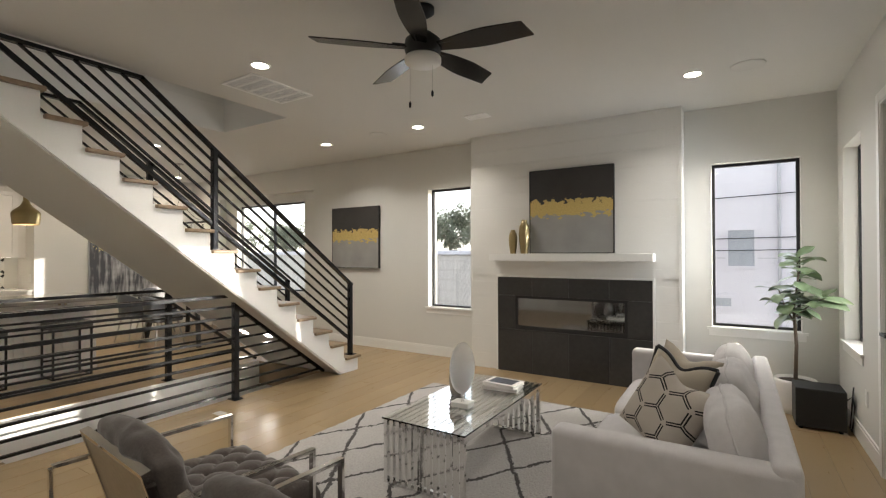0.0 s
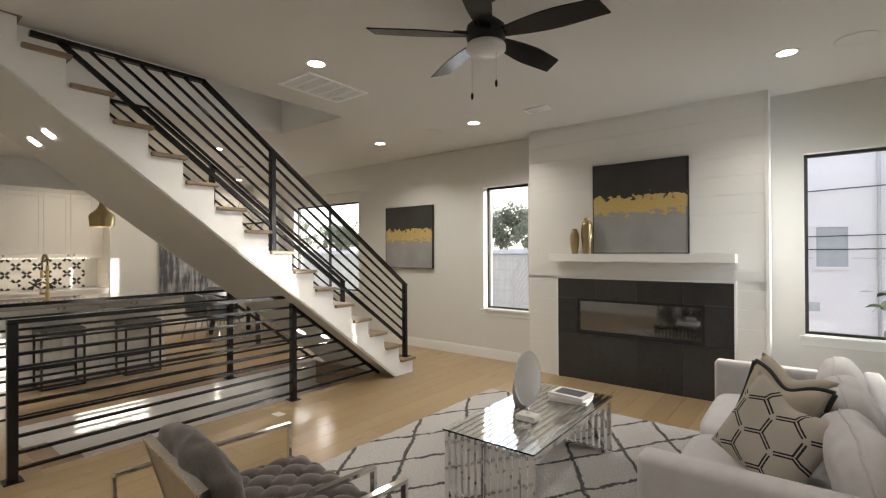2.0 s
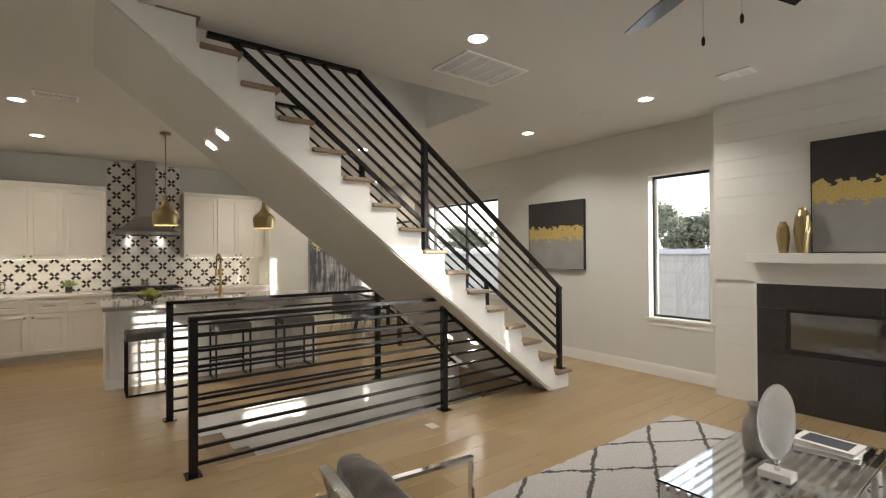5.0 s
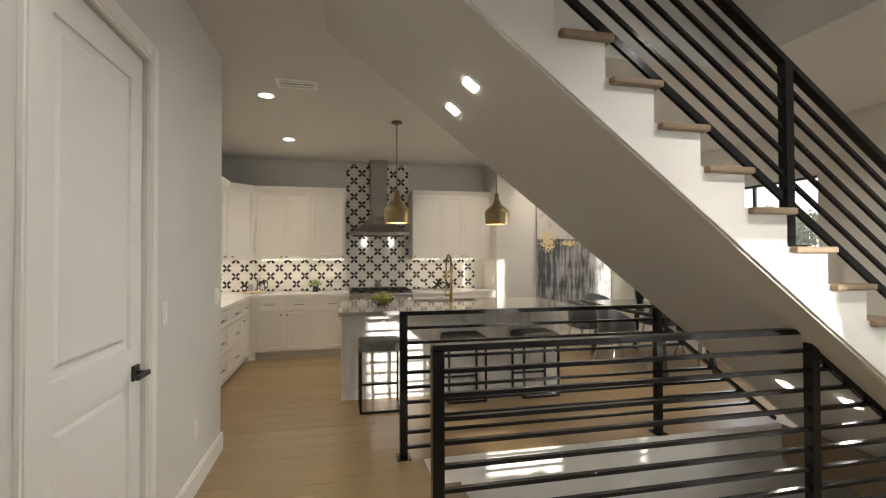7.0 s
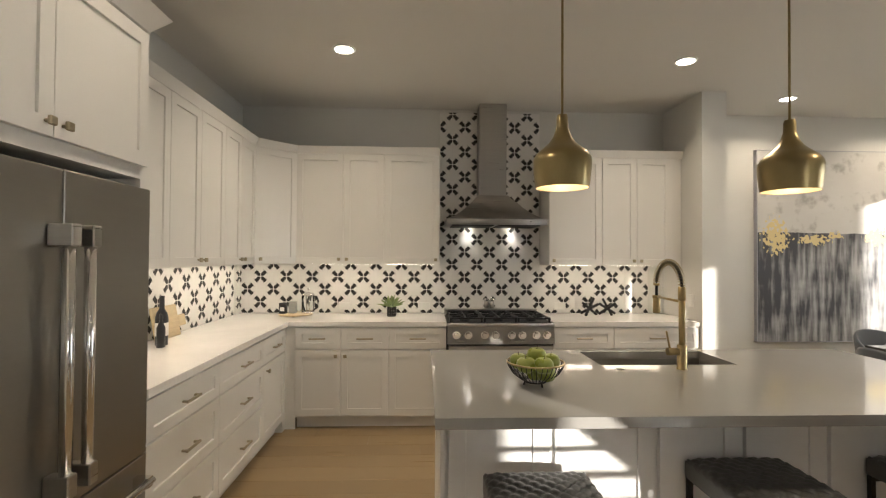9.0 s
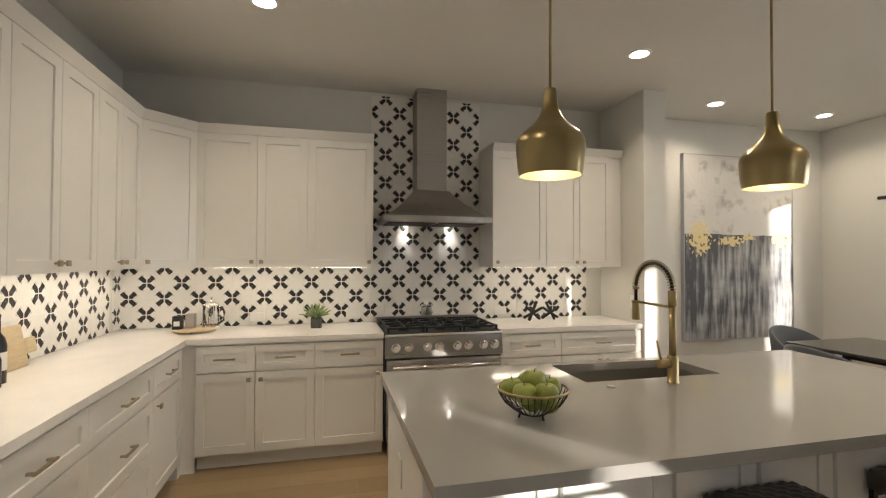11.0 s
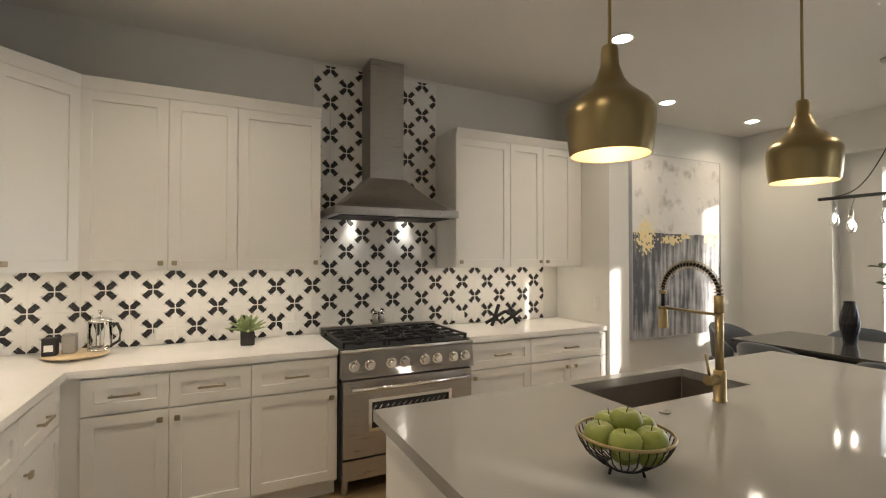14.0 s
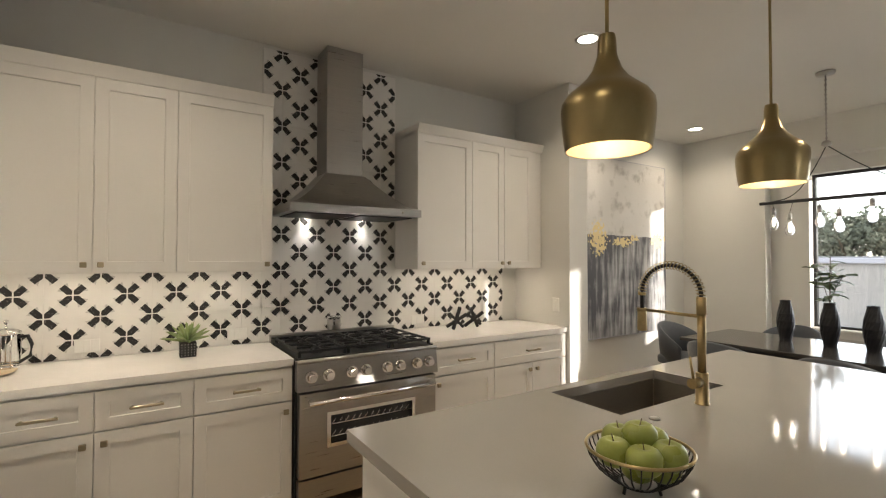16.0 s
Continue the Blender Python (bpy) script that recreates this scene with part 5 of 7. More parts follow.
# stools
def stool(x, y, turn=90):
    t = thing("bar_stool", "backless bar stool with quilted charcoal leather seat and black frame", "stool", (x, y, 0), turn, "stools at the island")
    w, d, h = 0.40, 0.35, 0.655
    bm = B()
    def top(u, v):
        x, z = (u - 0.5) * w, (v - 0.5) * d
        e = max(abs(u - 0.5), abs(v - 0.5)) * 2
        sag = 0.016 * max(0, 1 - abs((u - 0.5) * 2) ** 6) * max(0, 1 - abs((v - 0.5) * 2) ** 6)
        p, q = (x + z) / 0.058, (x - z) / 0.058
        quilt = 0.011 * (abs(math.sin(math.pi * p)) * abs(math.sin(math.pi * q))) ** 0.45
        return (x, z, h - 0.018 + sag + quilt - (0.012 if e > 0.98 else 0))
    sheet(bm, top, 56, 50, h - 0.085)
    part("seat", bm, LEATHER, t, "quilted leather pad with stitched diamonds")
    s = 0.02
    for x in (-w / 2 + 0.012, w / 2 - 0.012):
        bm = B()
        ya, yb = -d / 2 + 0.012, d / 2 - 0.012
        for yy in (ya, yb):
            box(bm, x - s / 2, x + s / 2, yy - s / 2, yy + s / 2, 0.0, h - 0.086)
        box(bm, x - s / 2, x + s / 2, ya + s / 2, yb - s / 2, 0.0, s)
        part("side_frame", bm, BLACK, t)
    part("front_foot_bar", made(box, -w / 2 + 0.022, w / 2 - 0.022, -d / 2 + 0.002, -d / 2 + 0.022, 0.0, 0.02), BLACK, t)
    for yy in (d / 2 - 0.012, ):
        part("foot_rail", made(box, -w / 2 + 0.022, w / 2 - 0.022, yy - s / 2, yy + s / 2, 0.17, 0.19), BLACK, t)
    part("seat_rail", made(box, -w / 2 + 0.022, w / 2 - 0.022, d / 2 - 0.022, d / 2 - 0.002, h - 0.108, h - 0.088), BLACK, t)


for x, y in ((-7.25, 0.79), (-7.355, 1.645), (-7.36, 2.43)):
    stool(x, y)

# things on the worktops
def pot_plant(x, y, z):
    t = thing("potted_succulent", "small succulent in a black dotted pot", "plant", (x, y, z))
    bm = B()
    rbox(bm, -0.042, 0.042, -0.042, 0.042, 0, 0.085, 0.006, 2)
    p = part("pot", bm, MATTEB, t, "black square pot")
    bm = B()
    for sx in (-1, 1):
        for i in range(5):
            for j in range(5):
                q = (-0.032 + 0.016 * i, 0.012 + 0.015 * j)
                rod(bm, (sx * 0.0418, q[0], q[1]), (sx * 0.0428, q[0], q[1]), 0.0035, seg=6)
                rod(bm, (q[0], sx * 0.0418, q[1]), (q[0], sx * 0.0428, q[1]), 0.0035, seg=6)
    part("dots", bm, STEEL, p)
    rnd = random.Random(5)
    for k in range(26):
        a = k * 2.4
        el = 0.25 + 1.15 * (k / 26)
        L = 0.15 - 0.03 * (k / 26)
        d = Vector((math.cos(a) * math.cos(el), math.sin(a) * math.cos(el), math.sin(el)))
        bm = B()
        base = Vector((0, 0, 0.082))
        pts = [base + d * L * s + Vector((0, 0, -0.02 * s * s * math.cos(el))) for s in (0, 0.3, 0.6, 0.85, 1)]
        tube(bm, pts, lambda s: 0.0085 * max(0.06, math.sin(math.pi * min(0.98, 0.25 + 0.73 * s)) ** 0.8), 6)
        part("leaf", bm, SAGE, t)


pot_plant(-10.02, 0.06, 0.915)

tr = thing("serving_tray", "round bamboo serving board with black feet", "tray", (-10.02, -0.83, 0.915))
part("board", made(lathe, [(0.0, 0.012), (0.15, 0.012), (0.156, 0.018), (0.15, 0.026), (0.0, 0.026)], 36), BOARD, tr)
for k in range(3):
    a = 2.1 * k
    part("foot", made(rod, (0.09 * math.cos(a), 0.09 * math.sin(a), 0), (0.09 * math.cos(a), 0.09 * math.sin(a), 0.012), 0.012), MATTEB, tr)
fp = thing("french_press", "glass french press with a chrome frame and black handle", "coffee press", (-10.05, -0.725, 0.942))
bm = B()
lathe(bm, [(0.0, 0.004), (0.046, 0.004), (0.046, 0.14), (0.044, 0.14), (0.044, 0.007), (0.0, 0.007)], 24, close=False)
part("beaker", bm, THIN, fp, "clear glass beaker").visible_shadow = False
part("lid", made(lathe, [(0.049, 0.141), (0.049, 0.15), (0.03, 0.163), (0.004, 0.166), (0.004, 0.185), (0.009, 0.19), (0.009, 0.20), (0.001, 0.203)], 20), CHROME, fp)
part("plunger", made(rod, (0, 0, 0.02), (0, 0, 0.141), 0.0025), CHROME, fp)
bm = B()
for k in range(4):
    a = k * math.pi / 2 + 0.5
    rod(bm, (0.049 * math.cos(a), 0.049 * math.sin(a), 0.0), (0.049 * math.cos(a), 0.049 * math.sin(a), 0.141), 0.003, seg=6)
lathe(bm, [(0.0475, 0.0), (0.0505, 0.0), (0.0505, 0.012), (0.0475, 0.012)], 24, close=False)
part("cage", bm, CHROME, fp)
part("handle", made(tube, [(0.03, 0.045, 0.13), (0.045, 0.075, 0.135), (0.055, 0.09, 0.10), (0.05, 0.085, 0.05), (0.035, 0.05, 0.025)], 0.007, 8), MATTEB, fp)
fp.scale = (1.2, 1.2, 1.15)
for dy, hh, mat, lab in ((-0.95, 0.085, MATTEB, "square black canister with a pale label"), (-0.875, 0.095, STEEL, "ribbed steel canister on the bamboo board")):
    t = thing("canister", lab, "canister", (-9.98 if mat is MATTEB else -10.03, dy + 0.015, 0.942))
    bm = B()
    rbox(bm, -0.032, 0.032, -0.032, 0.032, 0, hh, 0.006, 2)
    part("body", bm, mat, t)
    part("lid", made(rbox, -0.033, 0.033, -0.033, 0.033, hh + 0.0005, hh + 0.012, 0.004, 1), mat, t)
    if mat is MATTEB:
        part("label", made(box, 0.0322, 0.0328, -0.02, 0.02, 0.025, 0.06), PAPER, t, "pale unreadable label")

cb = thing("cutting_board", "pale wood cutting board leaning on the tiles", "cutting board", (-8.84, YK + 0.075, 0.915))
bm = B()
m = pose(0, 0, 0, 11)
vs = []
rbox(bm, -0.15, 0.15, -0.01, 0.01, 0, 0.22, 0.008, 2)
rbox(bm, -0.245, -0.15, -0.009, 0.009, 0.06, 0.14, 0.008, 2)
bm.transform(m)
part("board", bm, BOARD, cb)
bo = thing("wine_bottle", "dark wine bottle with a pale label", "bottle", (-8.60, YK + 0.16, 0.915))
part("body", made(lathe, [(0.0, 0.0), (0.036, 0.002), (0.037, 0.17), (0.03, 0.20), (0.015, 0.225), (0.0135, 0.29), (0.015, 0.295), (0.015, 0.305), (0.0, 0.306)], 24), VASE, bo, "dark glass")
part("label", made(lathe, [(0.0375, 0.06), (0.0375, 0.14)], 24, close=False), PAPER, bo)
bo = thing("oil_bottle", "small dark bottle with a cork", "bottle", (-8.52, YK + 0.20, 0.915))
part("body", made(lathe, [(0.0, 0.0), (0.024, 0.002), (0.024, 0.12), (0.010, 0.155), (0.010, 0.20), (0.0, 0.201)], 18), VASE, bo)
t = thing("canister", "small dark steel canister by the refrigerator", "canister", (-7.98, YK + 0.23, 0.915))
part("body", made(lathe, [(0.0, 0.0), (0.036, 0.0), (0.036, 0.09), (0.0, 0.09)], 24), STEEL, t)
part("lid", made(lathe, [(0.037, 0.0905), (0.037, 0.105), (0.0, 0.107)], 24), IRON, t)

# pepper mills on the backguard, decor knot on the worktop
for dy in (0.98, 1.035):
    t = thing("spice_mill", "clear and steel spice mill behind the range", "mill", (XW + 0.036, dy, 0.966))
    part("jar", made(lathe, [(0.0, 0.0), (0.022, 0.001), (0.022, 0.075), (0.0, 0.075)], 18), STEEL, t)
    part("cap", made(lathe, [(0.023, 0.0755), (0.023, 0.10), (0.0, 0.101)], 18), CHROME, t)
kn = thing("decor_knot", "black crossed-stick sculpture on the worktop", "sculpture", (-10.0, 2.02, 0.915))
for cy, tilts in ((-0.085, (32, -38, 62)), (0.085, (38, -30, -58))):
    for a, tl in enumerate(tilts):
        d = Vector((0.35 * math.cos(a * 2.1), math.cos(radians(tl)), math.sin(radians(tl)))).normalized()
        c = Vector((0, cy, 0.075))
        p, q = c - d * 0.095, c + d * 0.095
        lo = min(p.z, q.z)
        if lo < 0.01:
            p.z, q.z = p.z + 0.01 - lo, q.z + 0.01 - lo
        part("stick", made(bar, p, q, 0.021, 0.021, (0.3, 0.5, 0.8)), MATTEB, kn)


def plate(x, y, z, turn, label, category="outlet", w=0.075, h=0.118, keys=1):
    t = thing("outlet_plate" if category == "outlet" else "switch_plate", label, category, (x, y, z), turn, "wall plates")
    part("cover", made(rbox, -w / 2, w / 2, -0.007, -0.0005, -h / 2, h / 2, 0.003, 1), PLASTIC, t)
    for k in range(keys):
        cx = (k - (keys - 1) / 2) * 0.046
        part("key", made(rbox, cx - 0.016, cx + 0.016, -0.010, -0.0072, -0.033, 0.033, 0.0015, 1), PLASTIC, t)


plate(XW + 0.012, -0.42, 0.985, 90, "white outlet plate on the tiles", w=0.118, h=0.075)
plate(XW + 0.012, 0.36, 0.985, 90, "white outlet plate on the tiles", w=0.118, h=0.075)
plate(XW + 0.012, 1.72, 0.985, 90, "white outlet plate on the tiles", w=0.118, h=0.075)
plate(-9.75, 2.79, 1.09, 0, "white outlet plate on the pier")
plate(-6.38, YS, 1.16, 180, "white double switch plate by the kitchen", "switch", 0.12, 0.118, 2)
plate(-5.36, YS, 1.16, 180, "white switch plate beside the closet door", "switch")
plate(-5.9, YS, 0.38, 180, "white outlet plate low on the wall")

# ---- ceiling fittings ----
# the unseen lamps get the same fitting as the others
for x, y in DOWNLIGHTS:
    t = thing("downlight", "round recessed ceiling downlight, lit", "light", (x, y, H), 0, "ceiling downlights")
    bm = B()
    lathe(bm, [(0.062, -0.006), (0.078, -0.006), (0.082, -0.0005), (0.062, -0.0005)], 32, close=False)
    part("trim_ring", bm, PLASTIC, t)
    part("lens", made(rod, (0, 0, -0.0005), (0, 0, -0.004), 0.062, seg=32), LED, t)


def vent(label, x0, x1, y0, y1, slats, along, bays=1, back=None):
    t = thing("ceiling_vent", label, "vent", ((x0 + x1) / 2, (y0 + y1) / 2, H))
    a, b = (x1 - x0) / 2, (y1 - y0) / 2
    f = 0.026
    bm = B()
    for q in ((-a, a, -b, -b + f), (-a, a, b - f, b), (-a, -a + f, -b + f, b - f), (a - f, a, -b + f, b - f)):
        box(bm, *q, -0.010, -0.0005)
    for k in range(1, bays):
        yy = -b + 2 * b * k / bays
        if along == "x":
            box(bm, -a + f, a - f, yy - 0.011, yy + 0.011, -0.009, -0.0005)
        else:
            xx = -a + 2 * a * k / bays
            box(bm, xx - 0.012, xx + 0.012, -b + f, b - f, -0.009, -0.0005)
    part("frame", bm, GRILLE, t)
    # flush darker sheet painted in for the shade between the slats
    part("backing", made(box, -a + f, a - f, -b + f, b - f, -0.002, -0.0005), back or ROOF, t)
    for k in range(slats):
        if along == "x":
            xx = -a + f + (2 * a - 2 * f) * (k + 0.5) / slats
            bm = made(bar, (xx, -b + f, -0.005), (xx, b - f, -0.005), 0.0135, 0.0015, (0.2, 0, 1))
        else:
            yy = -b + f + (2 * b - 2 * f) * (k + 0.5) / slats
            bm = made(bar, (-a + f, yy, -0.005), (a - f, yy, -0.005), 0.012, 0.0015, (0, 0.5, 1))
        part("slat", bm, GRILLE, t)


vent("large white return-air grille in the ceiling", -4.36, -3.92, 2.49, 3.14, 24, "x", 5)
vent("small white supply vent in the ceiling", -3.06, -2.80, 4.50, 4.66, 7, "y", 2, MATTEB)
vent("white three-bay supply vent in the kitchen ceiling", -7.03, -6.83, -0.12, 0.22, 8, "y", 3, MATTEB)
for x, y, r in ((-0.46, 4.51, 0.12), (-4.35, 4.60, 0.11), (-6.3, 0.55, 0.07)):
    t = thing("ceiling_speaker", "flush white round ceiling speaker", "speaker", (x, y, H))
    part("grille", made(lathe, [(r, -0.0005), (r, -0.004), (r - 0.008, -0.006), (0.0, -0.006)], 40), CEIL, t)

# ceiling fan
fan = thing("ceiling_fan", "black five-blade ceiling fan with a white lens and pull chains", "fan", (-2.165, 2.41, 0))
part("canopy", made(lathe, [(0.07, H - 0.001), (0.07, H - 0.03), (0.035, H - 0.055), (0.013, H - 0.06)], 28), MATTEB, fan)
part("downrod", made(rod, (0, 0, H - 0.06), (0, 0, 2.775), 0.012), MATTEB, fan)
part("motor", made(lathe, [(0.02, 2.80), (0.055, 2.79), (0.085, 2.765), (0.108, 2.745), (0.115, 2.70), (0.105, 2.665), (0.10, 2.645), (0.03, 2.645)], 36), MATTEB, fan)
part("lens", made(lathe, [(0.106, 2.6445), (0.112, 2.635), (0.112, 2.612), (0.09, 2.597), (0.04, 2.589), (0.0, 2.588)], 36), FANLENS, fan, "white opal lens")
for a in (8, 80, 152, 224, 296):
    m = Matrix.Rotation(radians(a), 4, "Z")
    bm = B()
    n = 14
    rings = []
    tilt = radians(-13)
    for k in range(n + 1):
        f = k / n
        r = 0.10 + 0.545 * f
        w = 0.036 + 0.040 * math.sin(math.pi / 2 * min(1, f * 1.7)) - 0.014 * max(0, f - 0.6) / 0.4
        row = []
        for e, h in ((-1, -0.004), (1, -0.004), (1, 0.004), (-1, 0.004)):
            row.append(bm.verts.new(m @ Vector((r + 0.022 * e * f ** 6, e * w * math.cos(tilt), 2.695 + e * w * math.sin(tilt) + h))))
        rings.append(row)
    for p, q in zip(rings, rings[1:]):
        for i in range(4):
            bm.faces.new((p[i], p[(i + 1) % 4], q[(i + 1) % 4], q[i]))
    bm.faces.new(rings[0][::-1])
    bm.faces.new(rings[-1])
    blade = part("blade", bm, BLACK, fan, "black wood blade")
    bm = made(bar, m @ Vector((0.10, 0, 2.702)), m @ Vector((0.19, 0, 2.702)), 0.05, 0.012)
    part("blade_arm", bm, MATTEB, blade)
for dx, dy, L in ((-0.075, -0.03, 0.23), (0.055, 0.02, 0.17)):
    bm = B()
    rod(bm, (dx, dy, 2.61), (dx, dy, 2.61 - L), 0.0012, seg=5)
    ch = part("pull_chain", bm, STEEL, fan)
    part("pull_knob", made(lathe, [(0.003, 0.0), (0.008, -0.012), (0.007, -0.035), (0.001, -0.042)], 10, at=(dx, dy, 2.61 - L)), MATTEB, ch)

# ---- living room ----


def canvas(name, label, at, turn, w, h, mat, depth=0.04, edge=None):
    t = thing(name, label, "painting", at, turn)
    part("canvas", made(box, -w / 2, w / 2, -depth, -0.001, -h / 2, h / 2), mat, t, "painted stretched canvas")
    bm = B()
    for q in ((-w / 2 - 0.008, -w / 2 - 0.0005, -h / 2 - 0.008, h / 2 + 0.008), (w / 2 + 0.0005, w / 2 + 0.008, -h / 2 - 0.008, h / 2 + 0.008), (-w / 2, w / 2, -h / 2 - 0.008, -h / 2 - 0.0005), (-w / 2, w / 2, h / 2 + 0.0005, h / 2 + 0.008)):
        box(bm, q[0], q[1], -depth - 0.004, -0.002, q[2], q[3])
    part("edge_frame", bm, edge or MATTEB, t, "thin plain edge frame")
    return t


canvas("abstract_painting", "charcoal and grey abstract canvas with gold band on shiplap", (-2.15, FY, 1.932), 0, 0.95, 0.96, ART_A, 0.045)
canvas("abstract_painting", "charcoal and grey abstract canvas with gold band on plaster", (-5.67, YN, 1.70), 0, 0.97, 0.95, ART_A, 0.04)

for dx, r, h in ((-0.645, 0.052, 0.285), (-0.50, 0.066, 0.40)):
    t = thing("gold_vase", "slender ribbed gold vase on the mantel", "vase", (-2.18 + dx, FY - 0.10, 1.4405), 0, "gold vases")
    pr = [(0.0, 0.0), (r * 0.62, 0.0), (r * 0.75, h * 0.15), (r * 0.98, h * 0.45), (r, h * 0.58), (r * 0.85, h * 0.82), (r * 0.5, h * 0.95), (r * 0.52, h), (r * 0.44, h), (r * 0.4, h * 0.9)]
    bm = B()
    lathe(bm, pr, 20, flat=True, turn=0.16, close=False)
    part("body", bm, GOLD, t)

rug = thing("rug", "cream shag rug with dark diamond lines", "rug", (-2.05, 2.95, 0))
bm = B()
rr = random.Random(3)
def shag(u, v):
    x, y = (u - 0.5) * 2.74, (v - 0.5) * 2.96
    e = min(u, 1 - u, v, 1 - v)
    j = 0.008 if e < 0.001 else 0.0
    return (x + rr.uniform(-j, j), y + rr.uniform(-j, j), (0.016 if e > 0.001 else 0.006) + rr.uniform(-0.003, 0.003))
sheet(bm, shag, 120, 130, 0.001)
part("shag_mat", bm, RUG, rug)


def sofa():
    t = thing("sofa", "cream woven three-seat sofa with loose back cushions", "sofa", (-0.83, 3.30, 0), 90)
    # local x runs along the length (world y), local y points to the back of the sofa's front, world -x
    W, D = 2.20, 0.96
    def blk(name, x0, x1, y0, y1, z0, z1, r, mat=SOFA, lab=""):
        bm = B()
        rbox(bm, x0, x1, y0, y1, z0, z1, r, 4)
        for f in bm.faces:
            f.smooth = True
        return part(name, bm, mat, t, lab)
    blk("base", -W / 2 + 0.02, W / 2 - 0.02, -0.36, 0.44, 0.10, 0.30, 0.02)
    blk("back_frame", -W / 2 + 0.005, W / 2 - 0.005, -0.475, -0.375, 0.10, 0.66, 0.03)
    for s in (-1, 1):
        x0, x1 = sorted((s * W / 2, s * (W / 2 - 0.13)))
        blk("arm", x0, x1, -0.47, 0.48, 0.10, 0.635, 0.035)
    for k in range(2):
        x0 = -W / 2 + 0.135 + k * (W - 0.27) / 2
        bm = B()
        soft(bm, (W - 0.27) / 2 - 0.006, 0.80, 0.16, (x0 + (W - 0.27) / 4, 0.05, 0.345), 10, 7, 0.10)
        part("seat_cushion", bm, SOFA, t)
    for k, (cx, lean, lift) in enumerate(((-0.66, 17, 0.0), (0.02, 13, 0.012), (0.66, 15, -0.005))):
        bm = B()
        m = Matrix.Translation((cx, -0.265, 0.588 + lift)) @ Matrix.Rotation(radians(-90 - lean), 4, "X") @ Matrix.Rotation(radians(4 * (k - 1)), 4, "Y")
        soft(bm, 0.67, 0.405, 0.19, (0, 0, 0), 22, 3.6, 0.25, m)
        for v in bm.verts:
            v.co += 0.016 * noise.noise_vector(v.co * 4.2 + Vector((7 * k, 0, 0))) + 0.006 * noise.noise_vector(v.co * 15)
        cu = part("back_cushion", bm, SOFA, t)
        bm = B()
        loop = []
        for j in range(65):
            a = 2 * math.pi * j / 64
            q = (abs(math.cos(a)) ** 3.6 + abs(math.sin(a)) ** 3.6) ** (1 / 3.6)
            p = m @ Vector((0.337 * math.cos(a) / q, 0.204 * math.sin(a) / q, 0.0))
            loop.append(p + 0.016 * noise.noise_vector(p * 4.2 + Vector((7 * k, 0, 0))) + 0.006 * noise.noise_vector(p * 15))
        tube(bm, loop, 0.005, 6)
        part("piping", bm, SOFA, cu)
    for x in (-W / 2 + 0.1, W / 2 - 0.1):
        for y in (-0.40, 0.40):
            part("leg", made(rod, (x, y, 0.10), (x, y, 0.0), 0.024, 0.016), BARK, t)


sofa()


def cushion(label, at, m, mat, size=0.5, band=None, chop=0.0):
    t = thing("throw_cushion", label, "cushion", at, 0, "throw cushions on the sofa")
    bm = B()
    n = 16
    for s in (-1, 1):
        g = []
        for i in range(n + 1):
            row = []
            for j in range(n + 1):
                u, v = 2 * i / n - 1, 2 * j / n - 1
                x = u * size / 2 * (1 - 0.06 * (1 - v * v) * 1)
                z = v * size / 2 * (1 - 0.06 * (1 - u * u) * 1) - chop * math.exp(-(u / 0.45) ** 2) * ((v + 1) / 2) ** 2.2
                y = s * 0.085 * ((1 - u ** 4) * (1 - v ** 4)) ** 0.6
                row.append(bm.verts.new((x, y, z)))
            g.append(row)
        for i in range(n):
            for j in range(n):
                q = (g[i][j], g[i + 1][j], g[i + 1][j + 1], g[i][j + 1])
                bm.faces.new(q if s < 0 else q[::-1]).smooth = True
    bmesh.ops.remove_doubles(bm, verts=bm.verts, dist=1e-4)
    ob = part("cover", bm, mat, t)
    ob.matrix_basis = m
    if band:
        bm = B()
        k = size / 2
        e = lambda u: k * (1 - 0.06 * (1 - u * u)) + 0.004
        us = [2 * j / 24 - 1 for j in range(25)]
        for q in (-1, 1):
            tube(bm, [(u * k, 0, q * e(u) - (chop * math.exp(-(u / 0.45) ** 2) if q > 0 else 0)) for u in us], 0.012, 6)
            tube(bm, [(q * e(u), 0, u * k) for u in us], 0.011, 6)
        o2 = part("border", bm, band, t)
        o2.matrix_basis = m


SEAT = 0.43
cushion("square cushion, pale cloth with black bar pattern, dented on top", (-0.87, 2.76, SEAT), pose(0, 0, 0.205, -20, 0, -30) @ pose(0, 0, 0, 0, 22, 0), HEX, 0.425, None, 0.045)
cushion("beige linen cushion with a dark border, dented on top", (-0.86, 3.04, SEAT), pose(0, 0, 0.245, -16, 0, -26) @ pose(0, 0, 0, 0, 12, 0), LINEN, 0.37, MATTEB, 0.065)
cushion("plain beige linen cushion, dented on top", (-0.84, 3.30, SEAT), pose(0, 0, 0.235, -14, 0, -28) @ pose(0, 0, 0, 0, 12, 0), LINEN, 0.39, None, 0.06)


